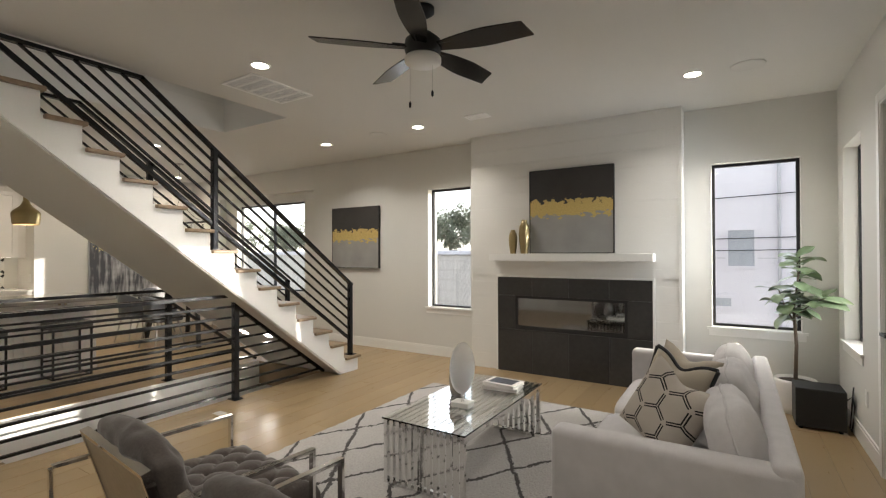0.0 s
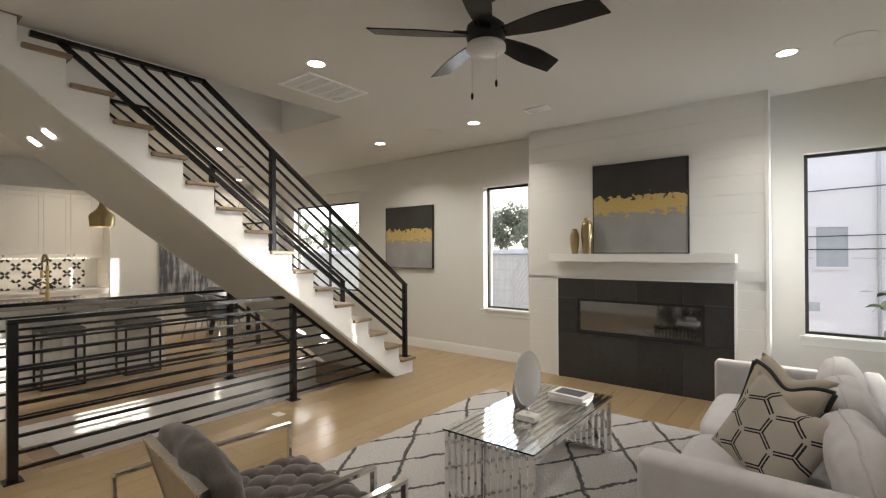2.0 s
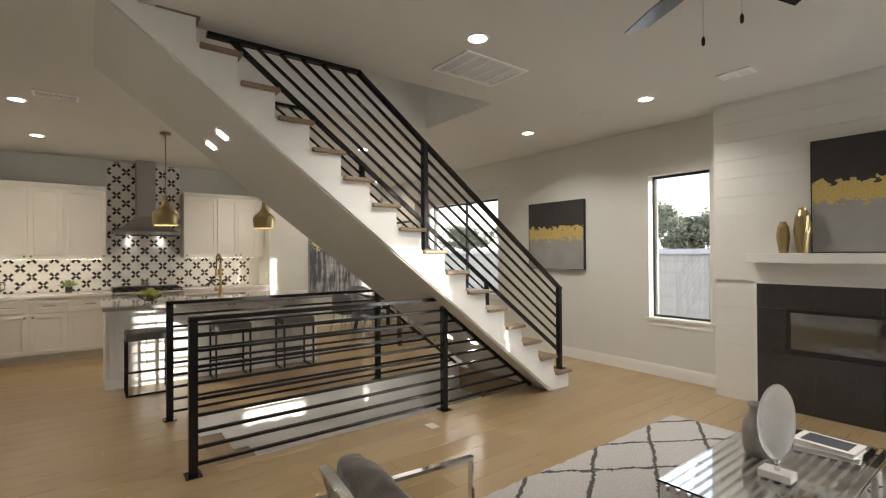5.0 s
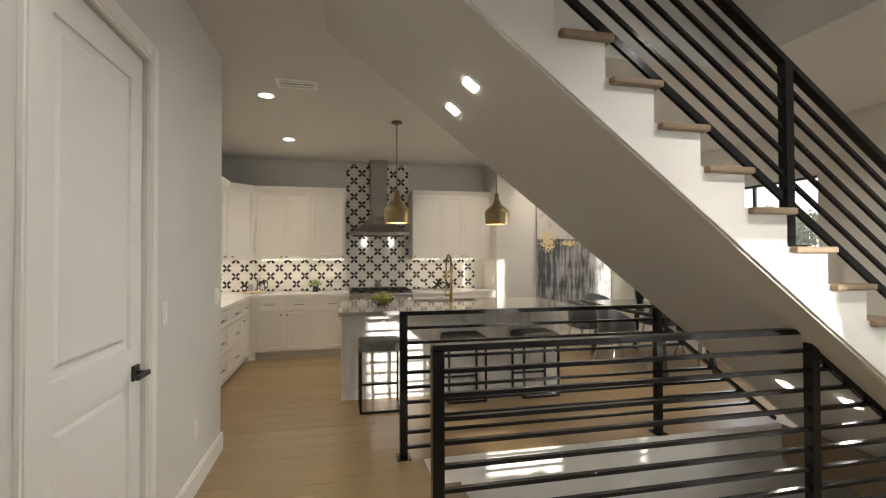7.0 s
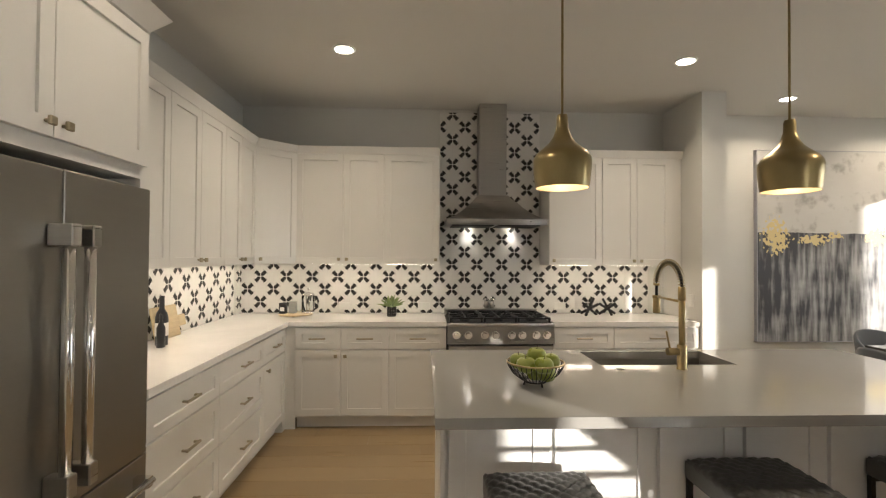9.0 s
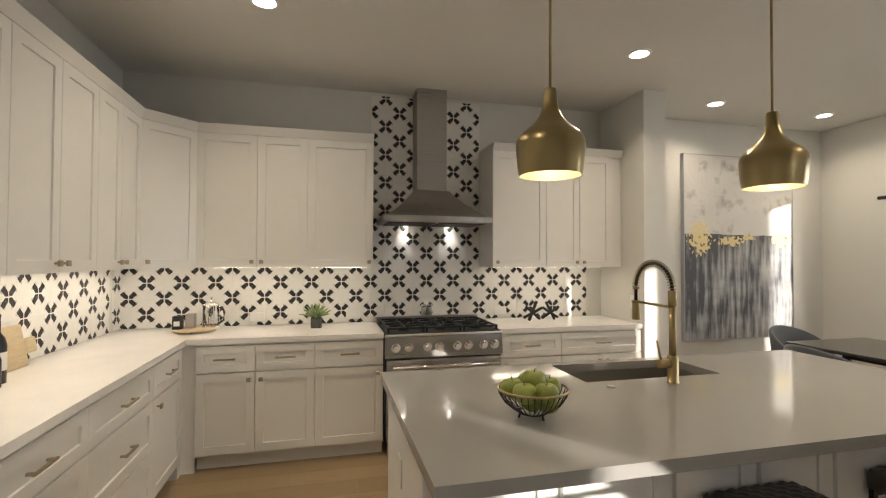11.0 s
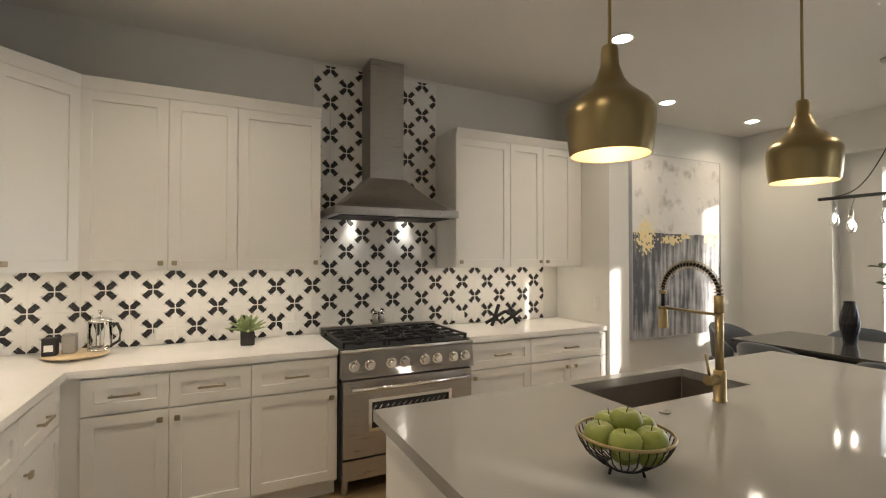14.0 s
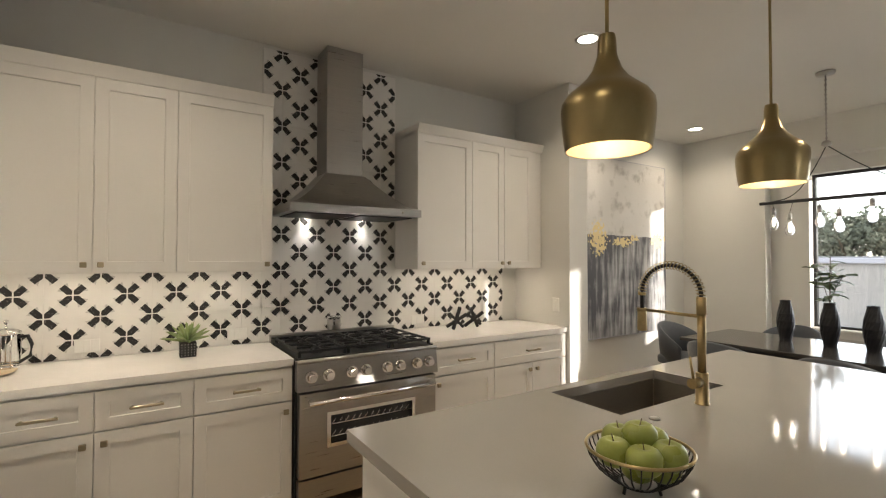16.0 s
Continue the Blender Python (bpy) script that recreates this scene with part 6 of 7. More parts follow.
def coffee_table():
    t = thing("coffee_table", "chrome slat waterfall coffee table with a glass top", "table", (-2.155, 2.98, 0.018))
    w, L, h = 0.58, 1.22, 0.395
    n = 13
    for k in range(n):
        x = -w / 2 + 0.014 + (w - 0.028) * k / (n - 1)
        bm = B()
        s = 0.028
        box(bm, x - s / 2, x + s / 2, -L / 2, L / 2, h - 0.022, h)
        for y0, y1 in ((-L / 2, -L / 2 + 0.022), (L / 2 - 0.022, L / 2)):
            box(bm, x - s / 2, x + s / 2, y0, y1, 0.0, h - 0.022)
        part("slat", bm, CHROME, t)
    for y in (-L / 2 + 0.034, L / 2 - 0.034):
        part("cross_bar", made(box, -w / 2, w / 2, y - 0.010, y + 0.010, 0.0, 0.02), CHROME, t)
        part("cross_bar", made(box, -w / 2, w / 2, y - 0.010, y + 0.010, h - 0.044, h - 0.0225), CHROME, t)
    for x in (-w / 2 + 0.02, w / 2 - 0.02):
        part("edge_bar", made(box, x - 0.012, x + 0.012, -L / 2 + 0.05, L / 2 - 0.05, h - 0.046, h - 0.0225), CHROME, t)
    bm = B()
    rbox(bm, -w / 2 - 0.01, w / 2 + 0.01, -L / 2 - 0.01, L / 2 + 0.01, h + 0.002, h + 0.012, 0.002, 1)
    part("glass_top", bm, CLEAR, t, "clear glass top")


coffee_table()
TT = 0.018 + 0.395 + 0.0125
sc = thing("disc_sculpture", "smoky glass disc sculpture on a pale stone block", "sculpture", (-2.12, 2.80, TT))
part("block", made(rbox, -0.065, 0.065, -0.045, 0.045, 0, 0.035, 0.003, 1), CERAM, sc)
part("stem", made(rod, (0, 0, 0.035), (0, 0, 0.085), 0.012), CHROME, sc)
bm = B()
lathe(bm, [(0.0, -0.012), (0.12, -0.012), (0.145, -0.008), (0.15, 0.0), (0.145, 0.008), (0.12, 0.012), (0.0, 0.012)], 48, close=False)
bm.transform(Matrix.Translation((0, 0, 0.255)) @ Matrix.Rotation(radians(62), 4, "Z") @ Matrix.Rotation(radians(90), 4, "X") @ Matrix.Diagonal((0.66, 1.15, 1, 1)))
part("disc", bm, SMOKE, sc, "smoky translucent glass disc")
vs = thing("silver_vase", "silvery crackle glass vase on the coffee table", "vase", (-2.27, 3.0, TT))
bm = B()
lathe(bm, [(0.0, 0.0), (0.05, 0.0), (0.062, 0.05), (0.066, 0.11), (0.058, 0.17), (0.032, 0.21), (0.028, 0.24), (0.045, 0.262), (0.041, 0.262), (0.025, 0.24)], 28, close=False)
part("body", bm, STEEL, vs)
for i, (rz, dz, lab) in enumerate(((8, 0.0, "large pale art book on the coffee table"), (-4, 0.026, "art book with a dark cover print"))):
    t = thing("book", lab, "book", (-2.06, 3.33, TT + dz), rz, "books on the coffee table")
    part("pages", made(box, -0.128, 0.126, -0.088, 0.088, 0.003, 0.021), PAPER, t)
    bm = B()
    rbox(bm, -0.132, 0.132, -0.092, 0.092, 0.0215, 0.0255, 0.001, 1)
    rbox(bm, -0.132, 0.132, -0.092, 0.092, 0.0, 0.0028, 0.001, 1)
    box(bm, -0.132, -0.129, -0.092, 0.092, 0.0028, 0.0215)
    part("cover", bm, PAPER, t)
    if i:
        part("print", made(box, -0.10, 0.10, -0.065, 0.07, 0.0257, 0.0262), INK, t, "dark blue cover print")


def tufted(bm, x0, x1, y0, y1, z, hgt, nx, ny, depth=0.028):
    """A button-tufted pad with its underside at z."""
    def f(u, v):
        x, y = x0 + (x1 - x0) * u, y0 + (y1 - y0) * v
        e = max(0.0, 1 - (2 * abs(u - 0.5)) ** 8) * max(0.0, 1 - (2 * abs(v - 0.5)) ** 8)
        a, b = u * nx, v * ny * 0.5
        pillow = abs(math.sin(math.pi * (a + b))) * abs(math.sin(math.pi * (a - b)))
        dimple = max(0.0, math.cos(math.pi * (a + b)) * math.cos(math.pi * (a - b))) ** 6 if pillow < 0.2 else 0.0
        return (x, y, z + hgt * (0.55 + 0.45 * e ** 0.4) - depth * (0.5 * (1 - pillow ** 0.3) + 0.5 * dimple) * min(1, e * 2))
    sheet(bm, f, 72, 72, z)


def accent_chair(x, y, turn):
    t = thing("accent_chair", "low armchair with button-tufted grey velvet and a polished steel frame", "chair", (x, y, 0), turn, "accent chairs")
    w, s = 0.74, 0.028
    for sx in (-1, 1):
        X = sx * (w / 2 - s / 2)
        bm = B()
        bar(bm, (X, -0.39, 0.585), (X, 0.37, 0.585), s, 0.014)
        bar(bm, (X, 0.363, 0.578), (X, 0.363, 0.0), s, 0.014, (0, 1, 0))
        bar(bm, (X, -0.393, 0.578), (X, -0.393, 0.0), s, 0.014, (0, 1, 0))
        bar(bm, (X, -0.386, 0.007), (X, 0.356, 0.007), s, 0.014)
        part("side_frame", bm, CHROME, t, "flat polished steel loop")
    part("seat_rail", made(box, -w / 2 + s, w / 2 - s, 0.30, 0.33, 0.22, 0.25), CHROME, t)
    part("seat_rail", made(box, -w / 2 + s, w / 2 - s, -0.28, -0.25, 0.20, 0.23), CHROME, t)
    bm = B()
    tufted(bm, -w / 2 + 0.032, w / 2 - 0.032, -0.20, 0.42, 0.25, 0.22, 5, 8, 0.062)
    part("seat", bm, VELVET, t, "button-tufted velvet seat")
    tilt = Matrix.Translation((0, -0.165, 0.35)) @ Matrix.Rotation(radians(16), 4, "X")
    bm = B()
    h, hw = 0.37, w / 2 - 0.055
    box(bm, -hw, hw, -0.025, -0.012, -0.04, h)
    part("back_panel", bm, PLATE, t, "scuffed brushed steel back plate").matrix_basis = tilt
    bm = B()
    for q in ((-hw - 0.018, -hw, -0.05, h + 0.018), (hw, hw + 0.018, -0.05, h + 0.018), (-hw, hw, h + 0.0005, h + 0.018), (-hw, hw, -0.05, -0.0405)):
        box(bm, q[0], q[1], -0.032, 0.0, q[2], q[3])
    part("back_frame", bm, CHROME, t, "polished steel back frame").matrix_basis = tilt
    bm = B()
    soft(bm, 2 * hw + 0.06, 0.135, 0.42, (0, 0.055, 0.235), 26, 3.2)
    for v in bm.verts:
        v.co += 0.016 * noise.noise_vector(v.co * 9) + 0.006 * noise.noise_vector(v.co * 24)
    part("back_cushion", bm, VELVET, t, "plump velvet back cushion").matrix_basis = tilt


accent_chair(-2.55, 1.20, -6)
accent_chair(-1.66, 1.13, -5)


def leaf_mesh(bm, L, W, droop, fold=0.12):
    def f(u, v):
        a = v * L
        wid = W * (math.sin(math.pi * min(1, v ** 1.15 * 0.97 + 0.02)) ** 0.6) * (0.66 + 0.50 * v)
        x = (u - 0.5) * 2
        return (x * wid / 2, a, fold * abs(x) * wid - droop * v * v * L + 0.05 * W * math.sin(9 * v) * abs(x))
    sheet(bm, f, 6, 10)


def fig_tree():
    t = thing("potted_fig_tree", "fiddle-leaf fig tree in a white round pot", "plant", (-0.10, 5.37, 0))
    bm = B()
    lathe(bm, [(0.0, 0.0), (0.13, 0.0), (0.155, 0.06), (0.165, 0.28), (0.158, 0.30), (0.148, 0.30), (0.148, 0.27), (0.0, 0.27)], 36, close=False)
    part("pot", bm, CERAM, t, "white ceramic pot")
    part("soil", made(rod, (0, 0, 0.262), (0, 0, 0.274), 0.146, seg=30), SOIL, t)
    rnd = random.Random(11)
    stems = [[(0, 0, 0.27), (0.01, 0.0, 0.6), (-0.01, -0.01, 0.95), (0.03, 0.0, 1.25), (0.02, 0.0, 1.42)], [(-0.005, 0, 0.85), (0.10, -0.06, 0.98), (0.20, -0.14, 1.05)], [(0, 0, 0.8), (-0.08, -0.05, 0.97), (-0.12, -0.06, 1.10)]]
    for k, s in enumerate(stems):
        part("trunk" if k == 0 else "branch", made(tube, s, lambda f, k=k: (0.017 if k == 0 else 0.009) * (1 - 0.55 * f), 8), BARK, t)
    shapes = []
    for k in range(4):
        bm = B()
        leaf_mesh(bm, 0.23 + 0.02 * k, 0.175 + 0.012 * k, 0.25 + 0.12 * k, 0.08)
        me = bpy.data.meshes.new("leaf")
        bm.to_mesh(me)
        bm.free()
        me.materials.append(LEAF)
        shapes.append(me)
    count = 0
    for s, n, lo in ((stems[0], 36, 0.40), (stems[1], 14, 0.2), (stems[2], 12, 0.2)):
        P = [Vector(p) for p in s]
        for k in range(n):
            f = lo + (1 - lo) * k / (n - 1)
            q = f * (len(P) - 1)
            i = min(int(q), len(P) - 2)
            c = P[i].lerp(P[i + 1], q - i)
            az = k * 137.5 + rnd.uniform(-25, 25)
            el = rnd.uniform(-15, 38) if f < 0.95 else rnd.uniform(25, 60)
            sc = rnd.uniform(0.62, 1.0)
            ob = new("leaf", shapes[count % 4])
            ob.parent = t
            sc *= 0.80
            ob.matrix_basis = pose(*c, 0, 0, az) @ pose(0, 0, 0, el, rnd.uniform(-25, 25), 0) @ Matrix.Diagonal((sc, sc, sc, 1))
            count += 1


fig_tree()

sb = thing("subwoofer", "matt black cube subwoofer with a trailing cable", "speaker", (0.02, 5.03, 0))
bm = B()
rbox(bm, -0.165, 0.165, -0.145, 0.145, 0.02, 0.335, 0.008, 2)
part("cabinet", bm, MATTEB, sb)
for x in (-0.13, 0.13):
    for y in (-0.11, 0.11):
        part("foot", made(rod, (x, y, 0), (x, y, 0.02), 0.016), IRON, sb)
part("cable", made(tube, [(0.17, -0.08, 0.26), (0.205, -0.09, 0.30), (0.215, -0.10, 0.22), (0.20, -0.12, 0.08), (0.205, -0.05, 0.012), (0.21, 0.05, 0.008), (0.215, 0.0, 0.20), (0.222, -0.02, 0.36)], 0.006, 6), IRON, sb)
plate(XE, 4.60, 0.38, -90, "white outlet plate by the subwoofer")
t = thing("floor_register", "small flush floor outlet by the stair railing", "outlet", (-4.54, 2.60, 0.0))
part("cover", made(rbox, -0.055, 0.055, -0.04, 0.04, 0.0005, 0.006, 0.002, 1), CERAM, t)

# ---- dining area ----
canvas("large_abstract_painting", "large abstract canvas, pale above dark grey streaks with gold fringe", (XW, 4.45, 1.605), 90, 1.42, 1.94, ART_C, 0.045, ROOF)

dt = thing("dining_table", "long dark dining table with a polished top", "table", (-8.40, 4.55, 0))
bm = B()
rbox(bm, -1.02, 1.02, -0.47, 0.47, 0.722, 0.75, 0.006, 2)
part("tabletop", bm, TABLE, dt)
for sx in (-1, 1):
    for sy in (-1, 1):
        bm = B()
        bar(bm, (sx * 0.62, sy * 0.28, 0.722), (sx * 0.80, sy * 0.36, 0.0), 0.07, 0.05)
        part("leg", bm, TABLE, dt)
part("apron", made(box, -0.70, 0.70, -0.25, 0.25, 0.66, 0.7215), TABLE, dt)


def dining_chair(x, y, turn):
    t = thing("dining_chair", "blue-grey tub dining chair on slim splayed metal legs", "chair", (x, y, 0), turn, "chairs round the dining table")
    bm = B()
    soft(bm, 0.47, 0.46, 0.10, (0, 0.01, 0.45), 10, 5, 0.15)
    part("seat", bm, CHAIRC, t)
    bm = B()
    n = 28
    rows = []
    for i in range(n + 1):
        a = radians(-200 + 220 * i / n)
        k = math.sin(math.pi * i / n)
        top = 0.60 + 0.215 * k ** 0.8
        row = []
        for r, z in ((0.245, 0.44), (0.275, top - 0.02), (0.265, top), (0.245, top - 0.005), (0.215, 0.44)):
            row.append(bm.verts.new((r * math.cos(a), r * math.sin(a) * 0.98, z)))
        rows.append(row)
    for p, q in zip(rows, rows[1:]):
        for i in range(5):
            bm.faces.new((p[i], q[i], q[(i + 1) % 5], p[(i + 1) % 5])).smooth = True
    bm.faces.new(rows[0])
    bm.faces.new(rows[-1][::-1])
    part("backrest", bm, CHAIRC, t, "curved upholstered back")
    for sx in (-1, 1):
        for sy in (-1, 1):
            part("leg", made(rod, (sx * 0.16, sy * 0.15, 0.41), (sx * 0.235, sy * 0.23, 0.0), 0.013, 0.009), STEEL, t)


for x, y, turn in ((-9.62, 4.55, -90), (-8.95, 3.93, 0), (-8.15, 3.93, 0), (-8.95, 5.17, 180), (-8.15, 5.17, 180)):
    dining_chair(x, y, turn)

for i, (x, y, h) in enumerate(((-8.80, 4.72, 0.36), (-8.47, 4.70, 0.36), (-8.19, 4.70, 0.36))):
    t = thing("faceted_vase", "tall faceted black vase on the dining table" + (" holding a leafy stem" if i == 1 else ""), "vase", (x, y, 0.75), 0, "black vases")
    bm = B()
    pr = [(0.0, 0.0), (0.045, 0.0), (0.053, h * 0.12), (0.066, h * 0.3), (0.071, h * 0.48), (0.065, h * 0.66), (0.050, h * 0.84), (0.041, h * 0.95), (0.043, h), (0.036, h), (0.034, h * 0.9)]
    lathe(bm, pr, 14, flat=True, turn=math.pi / 14, close=False)
    part("body", bm, VASE, t)
br = thing("leafy_stem", "green leafy stem standing in a black vase", "plant", (-8.47, 4.70, 0.75))
rnd = random.Random(8)
bm = B()
leaf_mesh(bm, 0.105, 0.062, 0.25)
lm = bpy.data.meshes.new("leaf")
bm.to_mesh(lm)
bm.free()
lm.materials.append(LEAF)
for k in range(4):
    a = k * 1.7
    tip = Vector((0.10 * math.cos(a), 0.10 * math.sin(a), 0.60 + 0.05 * k))
    pts = [Vector((0, 0, 0.20)), Vector((0, 0, 0.36)), Vector((0, 0, 0.36)).lerp(tip, 0.55) + Vector((0, 0, 0.03)), tip]
    part("twig", made(tube, pts, 0.0028, 5), BARK, br)
    for j in range(11):
        f = 1.0 + 2.0 * (j + 0.5) / 11
        i = min(int(f), 2)
        c = pts[i].lerp(pts[i + 1], f - i)
        ob = new("leaf", lm)
        ob.parent = br
        ob.matrix_basis = pose(*c, 0, 0, j * 140 + k * 30) @ pose(0, 0, 0, rnd.uniform(-10, 50), rnd.uniform(-30, 30), 0)

lin = thing("linear_chandelier", "black bar chandelier with hanging clear filament bulbs", "light", (-8.35, 4.30, 0))
part("canopy", made(lathe, [(0.0, H - 0.001), (0.065, H - 0.001), (0.06, H - 0.02), (0.0, H - 0.024)][::-1], 24), STEEL, lin)
bm = B()
rod(bm, (0, 0, H - 0.02), (0, 0, 2.40), 0.005)
for k in range(13):
    lathe(bm, [(0.009, 0.0), (0.009, 0.012)], 8, at=(0, 0, 2.42 + 0.038 * k))
part("chain", bm, STEEL, lin)
part("hub", made(lathe, [(0.008, 2.41), (0.03, 2.395), (0.034, 2.37), (0.008, 2.355)], 18), STEEL, lin)
part("bar", made(rod, (-0.47, 0, 1.955), (0.95, 0, 1.955), 0.014, seg=14), MATTEB, lin)
for s, xe in ((-1, -0.36), (1, 0.84)):
    pts = [Vector((0, 0, 2.37)).lerp(Vector((xe, 0, 1.969)), k / 10) + Vector((0, 0, -0.12 * math.sin(math.pi * k / 10))) for k in range(11)]
    part("cord", made(tube, pts, 0.004, 6), IRON, lin, "slack black cord")
for k in range(9):
    x = -0.39 + 0.16 * k
    L = (0.10, 0.16, 0.10, 0.15, 0.08, 0.14, 0.10, 0.16, 0.11)[k]
    yo = 0.06 * (-1) ** k
    z = 1.955 - L
    pn = part("socket", made(lathe, [(0.004, 0.06), (0.015, 0.055), (0.017, 0.0), (0.012, -0.002)], 14, at=(x, yo, z)), STEEL, lin, "small steel socket")
    part("wire", made(tube, [(x, 0, 1.942), (x, yo * 0.7, z + 0.09), (x, yo, z + 0.058)], 0.0022, 5), IRON, pn)
    bm = B()
    lathe(bm, [(0.012, -0.001), (0.014, -0.02), (0.030, -0.06), (0.034, -0.085), (0.026, -0.112), (0.004, -0.122)], 18, at=(x, yo, z))
    gb = part("glass_bulb", bm, THIN, pn, "clear glass bulb")
    gb.visible_shadow = False
    part("filament", made(lathe, [(0.003, -0.02), (0.011, -0.045), (0.012, -0.075), (0.002, -0.095)], 10, at=(x, yo, z)), EDISON, pn, "glowing filament")

# ---- outdoors ----
bm = B()
box(bm, -300, 300, YN + 0.35, 400, -0.75, -0.55)
box(bm, XE + 0.25, 300, -300, YN + 0.35, -0.75, -0.55)
box(bm, -300, XW - 0.25, -300, YN + 0.35, -0.75, -0.55)
tagged(part("ground", bm, GROUND), "pale gravel yard", kind="structure")

fe = thing("yard_wall", "long pale panel wall with a white cap across the yard", "wall", (0, 14.5, -0.55))
for k in range(10):
    x = -26 + 2.33 * k
    part("panel", made(box, x + 0.006, x + 2.324, -0.03, 0.03, 0.0, 1.93), FENCE, fe)
part("cap", made(rbox, -26, -2.7, -0.14, 0.14, 1.931, 2.06, 0.015, 1), STUCCO, fe)

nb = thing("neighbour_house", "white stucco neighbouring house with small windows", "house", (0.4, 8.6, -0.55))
# wing depth set to block part of the sun; rear block is unseen, clear of it
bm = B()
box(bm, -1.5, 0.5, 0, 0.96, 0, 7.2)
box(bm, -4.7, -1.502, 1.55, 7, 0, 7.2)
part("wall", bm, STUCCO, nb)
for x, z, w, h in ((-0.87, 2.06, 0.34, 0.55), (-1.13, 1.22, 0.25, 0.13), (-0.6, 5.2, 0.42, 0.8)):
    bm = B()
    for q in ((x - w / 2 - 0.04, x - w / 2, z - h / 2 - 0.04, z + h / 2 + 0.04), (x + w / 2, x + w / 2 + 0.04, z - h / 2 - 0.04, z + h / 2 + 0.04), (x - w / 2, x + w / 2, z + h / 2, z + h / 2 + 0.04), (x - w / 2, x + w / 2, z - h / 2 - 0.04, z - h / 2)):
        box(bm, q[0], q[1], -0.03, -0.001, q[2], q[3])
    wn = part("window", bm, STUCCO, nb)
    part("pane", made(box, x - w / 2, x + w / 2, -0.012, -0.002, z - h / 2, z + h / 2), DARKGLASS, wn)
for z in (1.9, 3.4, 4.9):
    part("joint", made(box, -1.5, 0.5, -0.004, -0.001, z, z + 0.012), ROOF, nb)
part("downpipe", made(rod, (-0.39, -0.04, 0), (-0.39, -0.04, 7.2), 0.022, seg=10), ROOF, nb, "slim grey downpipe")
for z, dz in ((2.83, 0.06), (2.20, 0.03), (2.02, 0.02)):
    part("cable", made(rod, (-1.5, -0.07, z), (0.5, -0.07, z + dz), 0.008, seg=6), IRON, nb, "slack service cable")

sh = thing("long_shed", "long low pale shed with a flat metal roof behind the fence", "building", (-14, 24, -0.55))
part("wall", made(box, -16, 12, 0, 6, 0, 1.95), STUCCO, sh)
part("roof", made(box, -16.3, 12.3, -0.3, 6.3, 1.95, 2.15), ROOF, sh)
pl = thing("utility_pole", "weathered wooden utility pole with a cross arm and cables", "pole", (-7.4, 15.2, -0.55))
part("shaft", made(rod, (0, 0, 0), (0, 0, 9), 0.16, 0.12, 14), BARK, pl)
part("cross_arm", made(box, -1.2, 1.2, -0.06, 0.06, 8.0, 8.15), BARK, pl)
for k, z in enumerate((6.2, 7.0, 8.2)):
    pts = [(-25 + 5 * j, 0.2 * k, z - 0.5 * math.sin(math.pi * j / 10)) for j in range(11)]
    part("cable", made(tube, pts, 0.014, 5), IRON, pl)
rk = thing("rubble_pile", "low pile of dark rubble and cut branches in the yard", "rubble", (-8.5, 11.5, -0.55))
rnd = random.Random(2)
for k in range(70):
    bm = B()
    soft(bm, rnd.uniform(0.15, 0.5), rnd.uniform(0.12, 0.3), rnd.uniform(0.08, 0.25), (0, 0, 0), 2, 3)
    bm.transform(pose(rnd.uniform(-3, 4.5), rnd.uniform(-0.8, 0.8), rnd.uniform(0.05, 0.3), rnd.uniform(-30, 30), rnd.uniform(-30, 30), rnd.uniform(0, 360)))
    part("rubble", bm, ROOF if k % 3 else SOIL, rk)


def tree(x, y, h, spread, seed):
    t = thing("tree", "broad leafy green tree behind the yard", "tree", (x, y, -0.55), 0, "trees behind the fence")
    r = random.Random(seed)
    bm = B()
    tube(bm, [(0, 0, 0), (0.1, 0, h * 0.25), (0.0, 0.1, h * 0.5), (0.1, 0, h * 0.75)], lambda f: 0.22 * (1 - 0.7 * f), 8)
    tips = []
    for k in range(9):
        a, z0 = k * 2.4, h * (0.3 + 0.05 * k)
        tip = Vector((spread * r.uniform(0.4, 0.85) * math.cos(a), spread * r.uniform(0.4, 0.85) * math.sin(a), h * r.uniform(0.55, 0.95)))
        tube(bm, [(0.05, 0.03, z0), tuple(Vector((0, 0, z0)).lerp(tip, 0.5) + Vector((0, 0, 0.2))), tuple(tip)], lambda f: 0.08 * (1 - 0.8 * f), 6)
        tips.append(tip)
    part("trunk", bm, BARK, t)
    verts, faces = [], []
    clumps = tips + [Vector((r.gauss(0, spread * 0.4), r.gauss(0, spread * 0.4), h * r.uniform(0.5, 1.0))) for _ in range(26)]
    for c in clumps:
        cr = spread * r.uniform(0.16, 0.32)
        for _ in range(150):
            d = Vector((r.gauss(0, 1), r.gauss(0, 1), r.gauss(0, 0.8))).normalized() * cr * r.uniform(0.5, 1.0)
            p = c + d
            s = r.uniform(0.10, 0.20)
            u = Vector((r.gauss(0, 1), r.gauss(0, 1), r.gauss(0, 1))).normalized()
            v = u.cross(Vector((r.gauss(0, 1), r.gauss(0, 1), r.gauss(0, 1)))).normalized()
            i = len(verts)
            verts += [p - u * s, p + v * s * 0.45, p + u * s, p - v * s * 0.45]
            faces.append((i, i + 1, i + 2, i + 3))
    me = bpy.data.meshes.new("crown")
    me.from_pydata([tuple(v) for v in verts], [], faces)
    me.materials.append(FOLIAGE)
    ob = new("crown", me)
    ob.parent = t


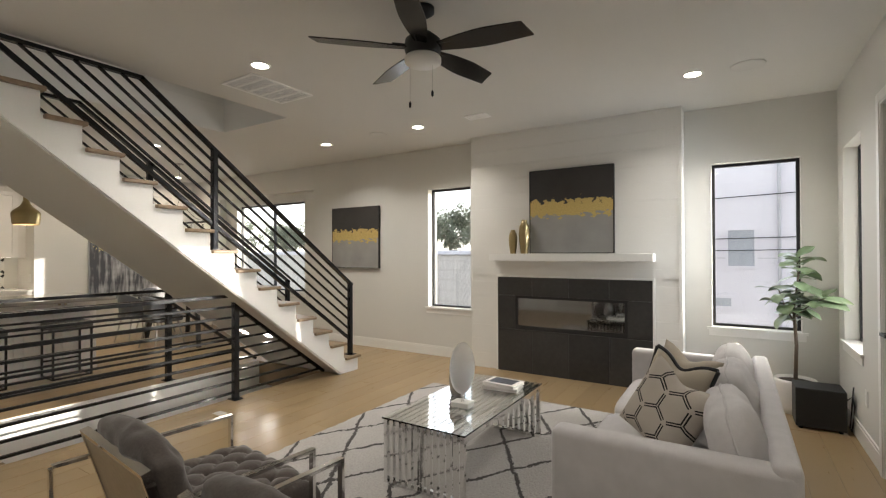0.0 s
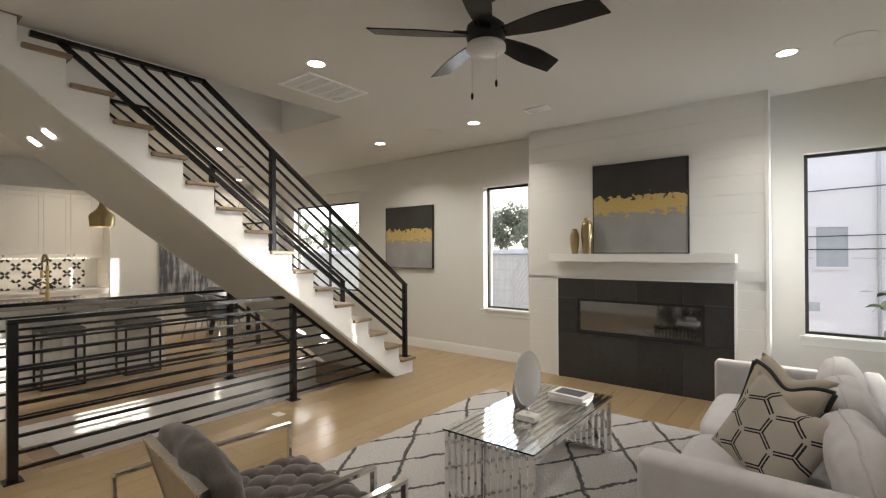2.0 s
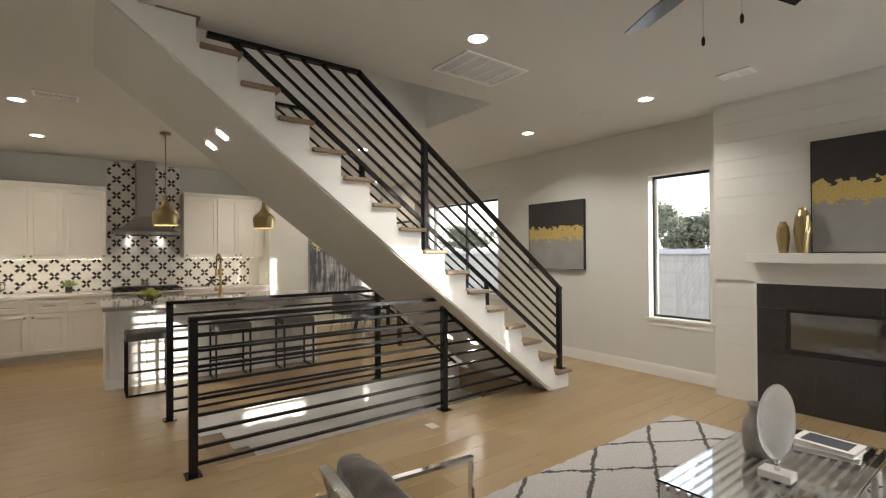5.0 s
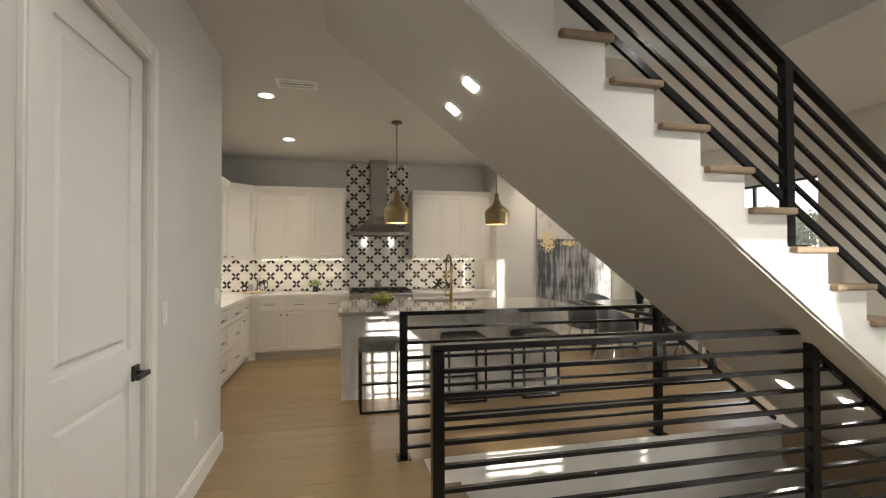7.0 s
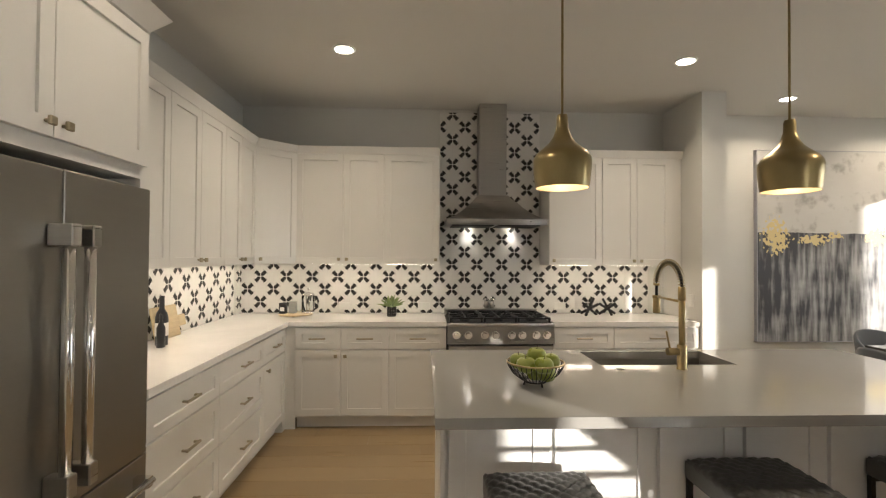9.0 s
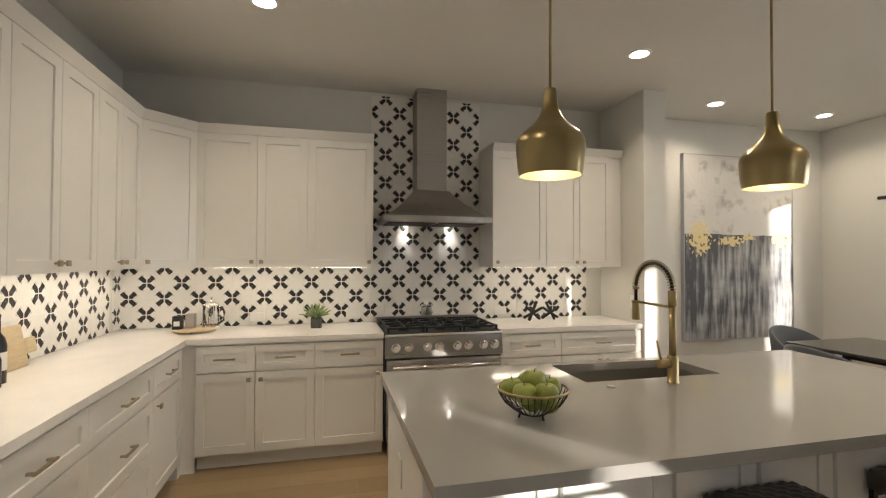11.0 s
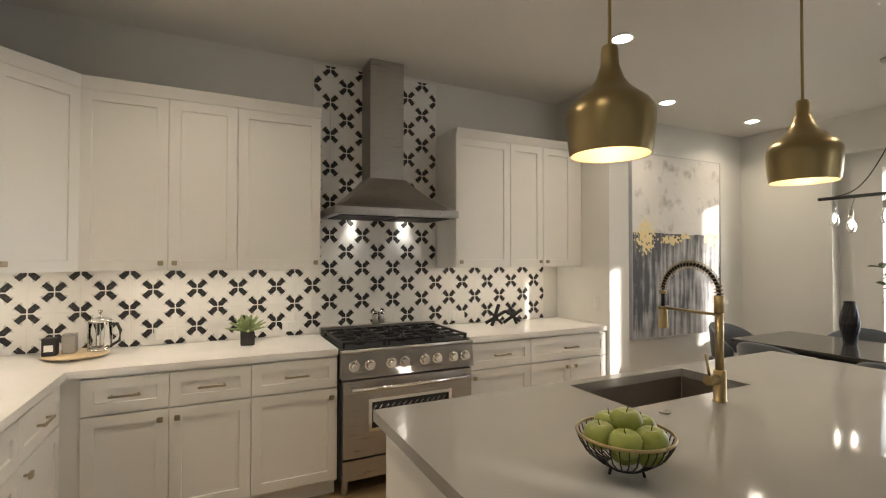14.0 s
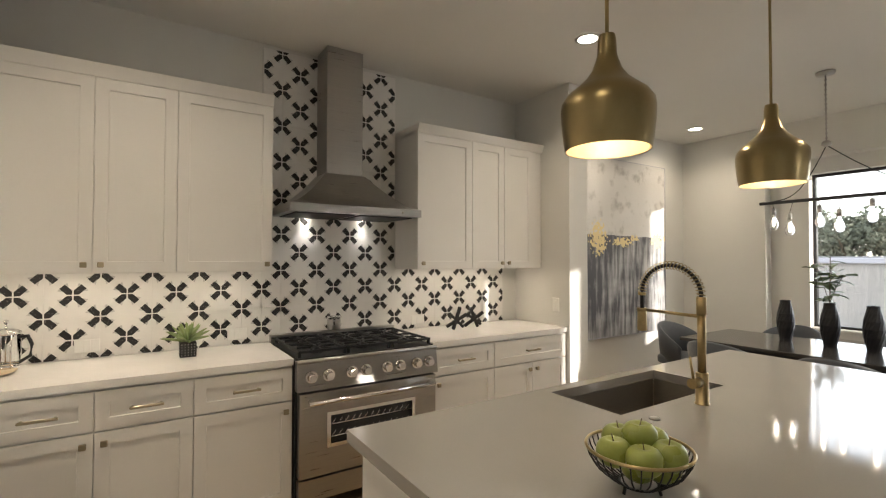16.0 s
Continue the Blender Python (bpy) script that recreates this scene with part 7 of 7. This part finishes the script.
for k, (x, y, h, s) in enumerate(((-16.5, 33, 4.6, 2.8), (-21, 34, 5.4, 3.4), (-27, 35, 4.8, 3.0), (-34, 36, 5.6, 3.4), (-41, 34, 4.8, 3.2), (-10.5, 37, 4.4, 2.6), (-48, 31, 5.2, 3.2))):
    tree(x, y, h, s, 20 + k)

# added lens for the unseen fill lamp above the stair opening
t = thing("downlight", "unseen glowing lens added over the upper stair landing to brighten the opening", "light", (-5.3, 1.9, 5.4), 0, "ceiling downlights")
part("lens", made(rod, (0, 0, -0.0005), (0, 0, -0.004), 0.062, seg=32), LED, t)

# ---- pieces of the setting ----
PT = 0.2495


def tiles(parent, axis, face, a0, a1, z0, z1, oa, oz, skip=None):
    """Patterned wall tiles on one lattice, cut at the edges; axis: the wall's own direction."""
    whole = None
    i0, i1 = math.floor((a0 - oa) / PT + 0.5), math.ceil((a1 - oa) / PT - 0.5)
    j0, j1 = math.floor((z0 - oz) / PT + 0.5), math.ceil((z1 - oz) / PT - 0.5)
    for i in range(i0, i1 + 1):
        for j in range(j0, j1 + 1):
            ca, cz = oa + i * PT, oz + j * PT
            u0, u1 = max(a0, ca - PT / 2) - ca, min(a1, ca + PT / 2) - ca
            w0, w1 = max(z0, cz - PT / 2) - cz, min(z1, cz + PT / 2) - cz
            if u1 - u0 < 0.012 or w1 - w0 < 0.012:
                continue
            full = u1 - u0 > PT - 1e-4 and w1 - w0 > PT - 1e-4
            if full and whole:
                me = whole
            else:
                bm = made(box, u0 + 0.0006, u1 - 0.0006, w0 + 0.0006, w1 - 0.0006, 0.0, 0.009)
                me = bpy.data.meshes.new("tile")
                bm.to_mesh(me)
                bm.free()
                me.materials.append(TILE)
                if full:
                    whole = me
            ob = new("tile", me)
            ob.parent = parent
            ob.matrix_basis = (pose(face, ca, cz, 90, 0, 90) if axis == "y" else pose(ca, face, cz, 90, 0, 180))


splash = tagged(part("backsplash_backing", made(box, XW + 0.0005, XW + 0.003, YK, 2.62, 0.916, 1.40), WALL), "patterned black and white tile backsplash", kind="structure")
OA, OZ = 1.01, 1.023
tiles(splash, "y", XW + 0.003, YK + 0.01, 0.508, 0.917, 1.40, OA, OZ)
tiles(splash, "y", XW + 0.003, 0.508, 1.512, 0.917, H - 0.03, OA, OZ)
tiles(splash, "y", XW + 0.003, 1.512, 2.62, 0.917, 1.40, OA, OZ)
tiles(splash, "x", YK + 0.003, XW + 0.013, -7.63, 0.917, 1.40, OA - 11.2, OZ)

# oak boards run along y, in staggered lengths
rnd = random.Random(4)
PW = 0.19
x = XW
cache = {}
while x < XE - 0.01:
    x1 = min(x + PW, XE)
    y = YK - rnd.uniform(0.2, 1.7)
    while y < YN:
        L = rnd.choice((1.5, 1.8, 2.1))
        ya, yb = max(y, YK), min(y + L, YN)
        y += L
        if yb - ya < 0.02:
            continue
        spans = [(x, x1, ya, yb)]
        if x1 > WELL[0] and x < WELL[1] and yb > WELL[2] and ya < WELL[3]:
            spans = []
            if ya < WELL[2]:
                spans.append((x, x1, ya, WELL[2]))
            if yb > WELL[3]:
                spans.append((x, x1, WELL[3], yb))
            if x < WELL[0] - 0.01:
                spans.append((x, WELL[0], max(ya, WELL[2]), min(yb, WELL[3])))
            if x1 > WELL[1] + 0.01:
                spans.append((WELL[1], x1, max(ya, WELL[2]), min(yb, WELL[3])))
        for xa, xb, y0, y1 in spans:
            w, l = round(xb - xa, 4), round(y1 - y0, 3)
            if l < 0.01 or w < 0.01:
                continue
            if (w, l) not in cache:
                bm = B()
                vsx = box(bm, -w / 2 + 0.0006, w / 2 - 0.0006, -l / 2 + 0.0006, l / 2 - 0.0006, -0.018, 0.0)
                bmesh.ops.bevel(bm, geom=[e for e in bm.edges if all(v.co.z > -0.001 for v in e.verts)], offset=0.0015, segments=1, affect="EDGES")
                me = bpy.data.meshes.new("plank")
                bm.to_mesh(me)
                bm.free()
                me.materials.append(PLANK)
                cache[(w, l)] = me
            ob = new("plank", cache[(w, l)])
            ob.parent = floor
            ob.location = ((xa + xb) / 2, (y0 + y1) / 2, 0)
    x = x1
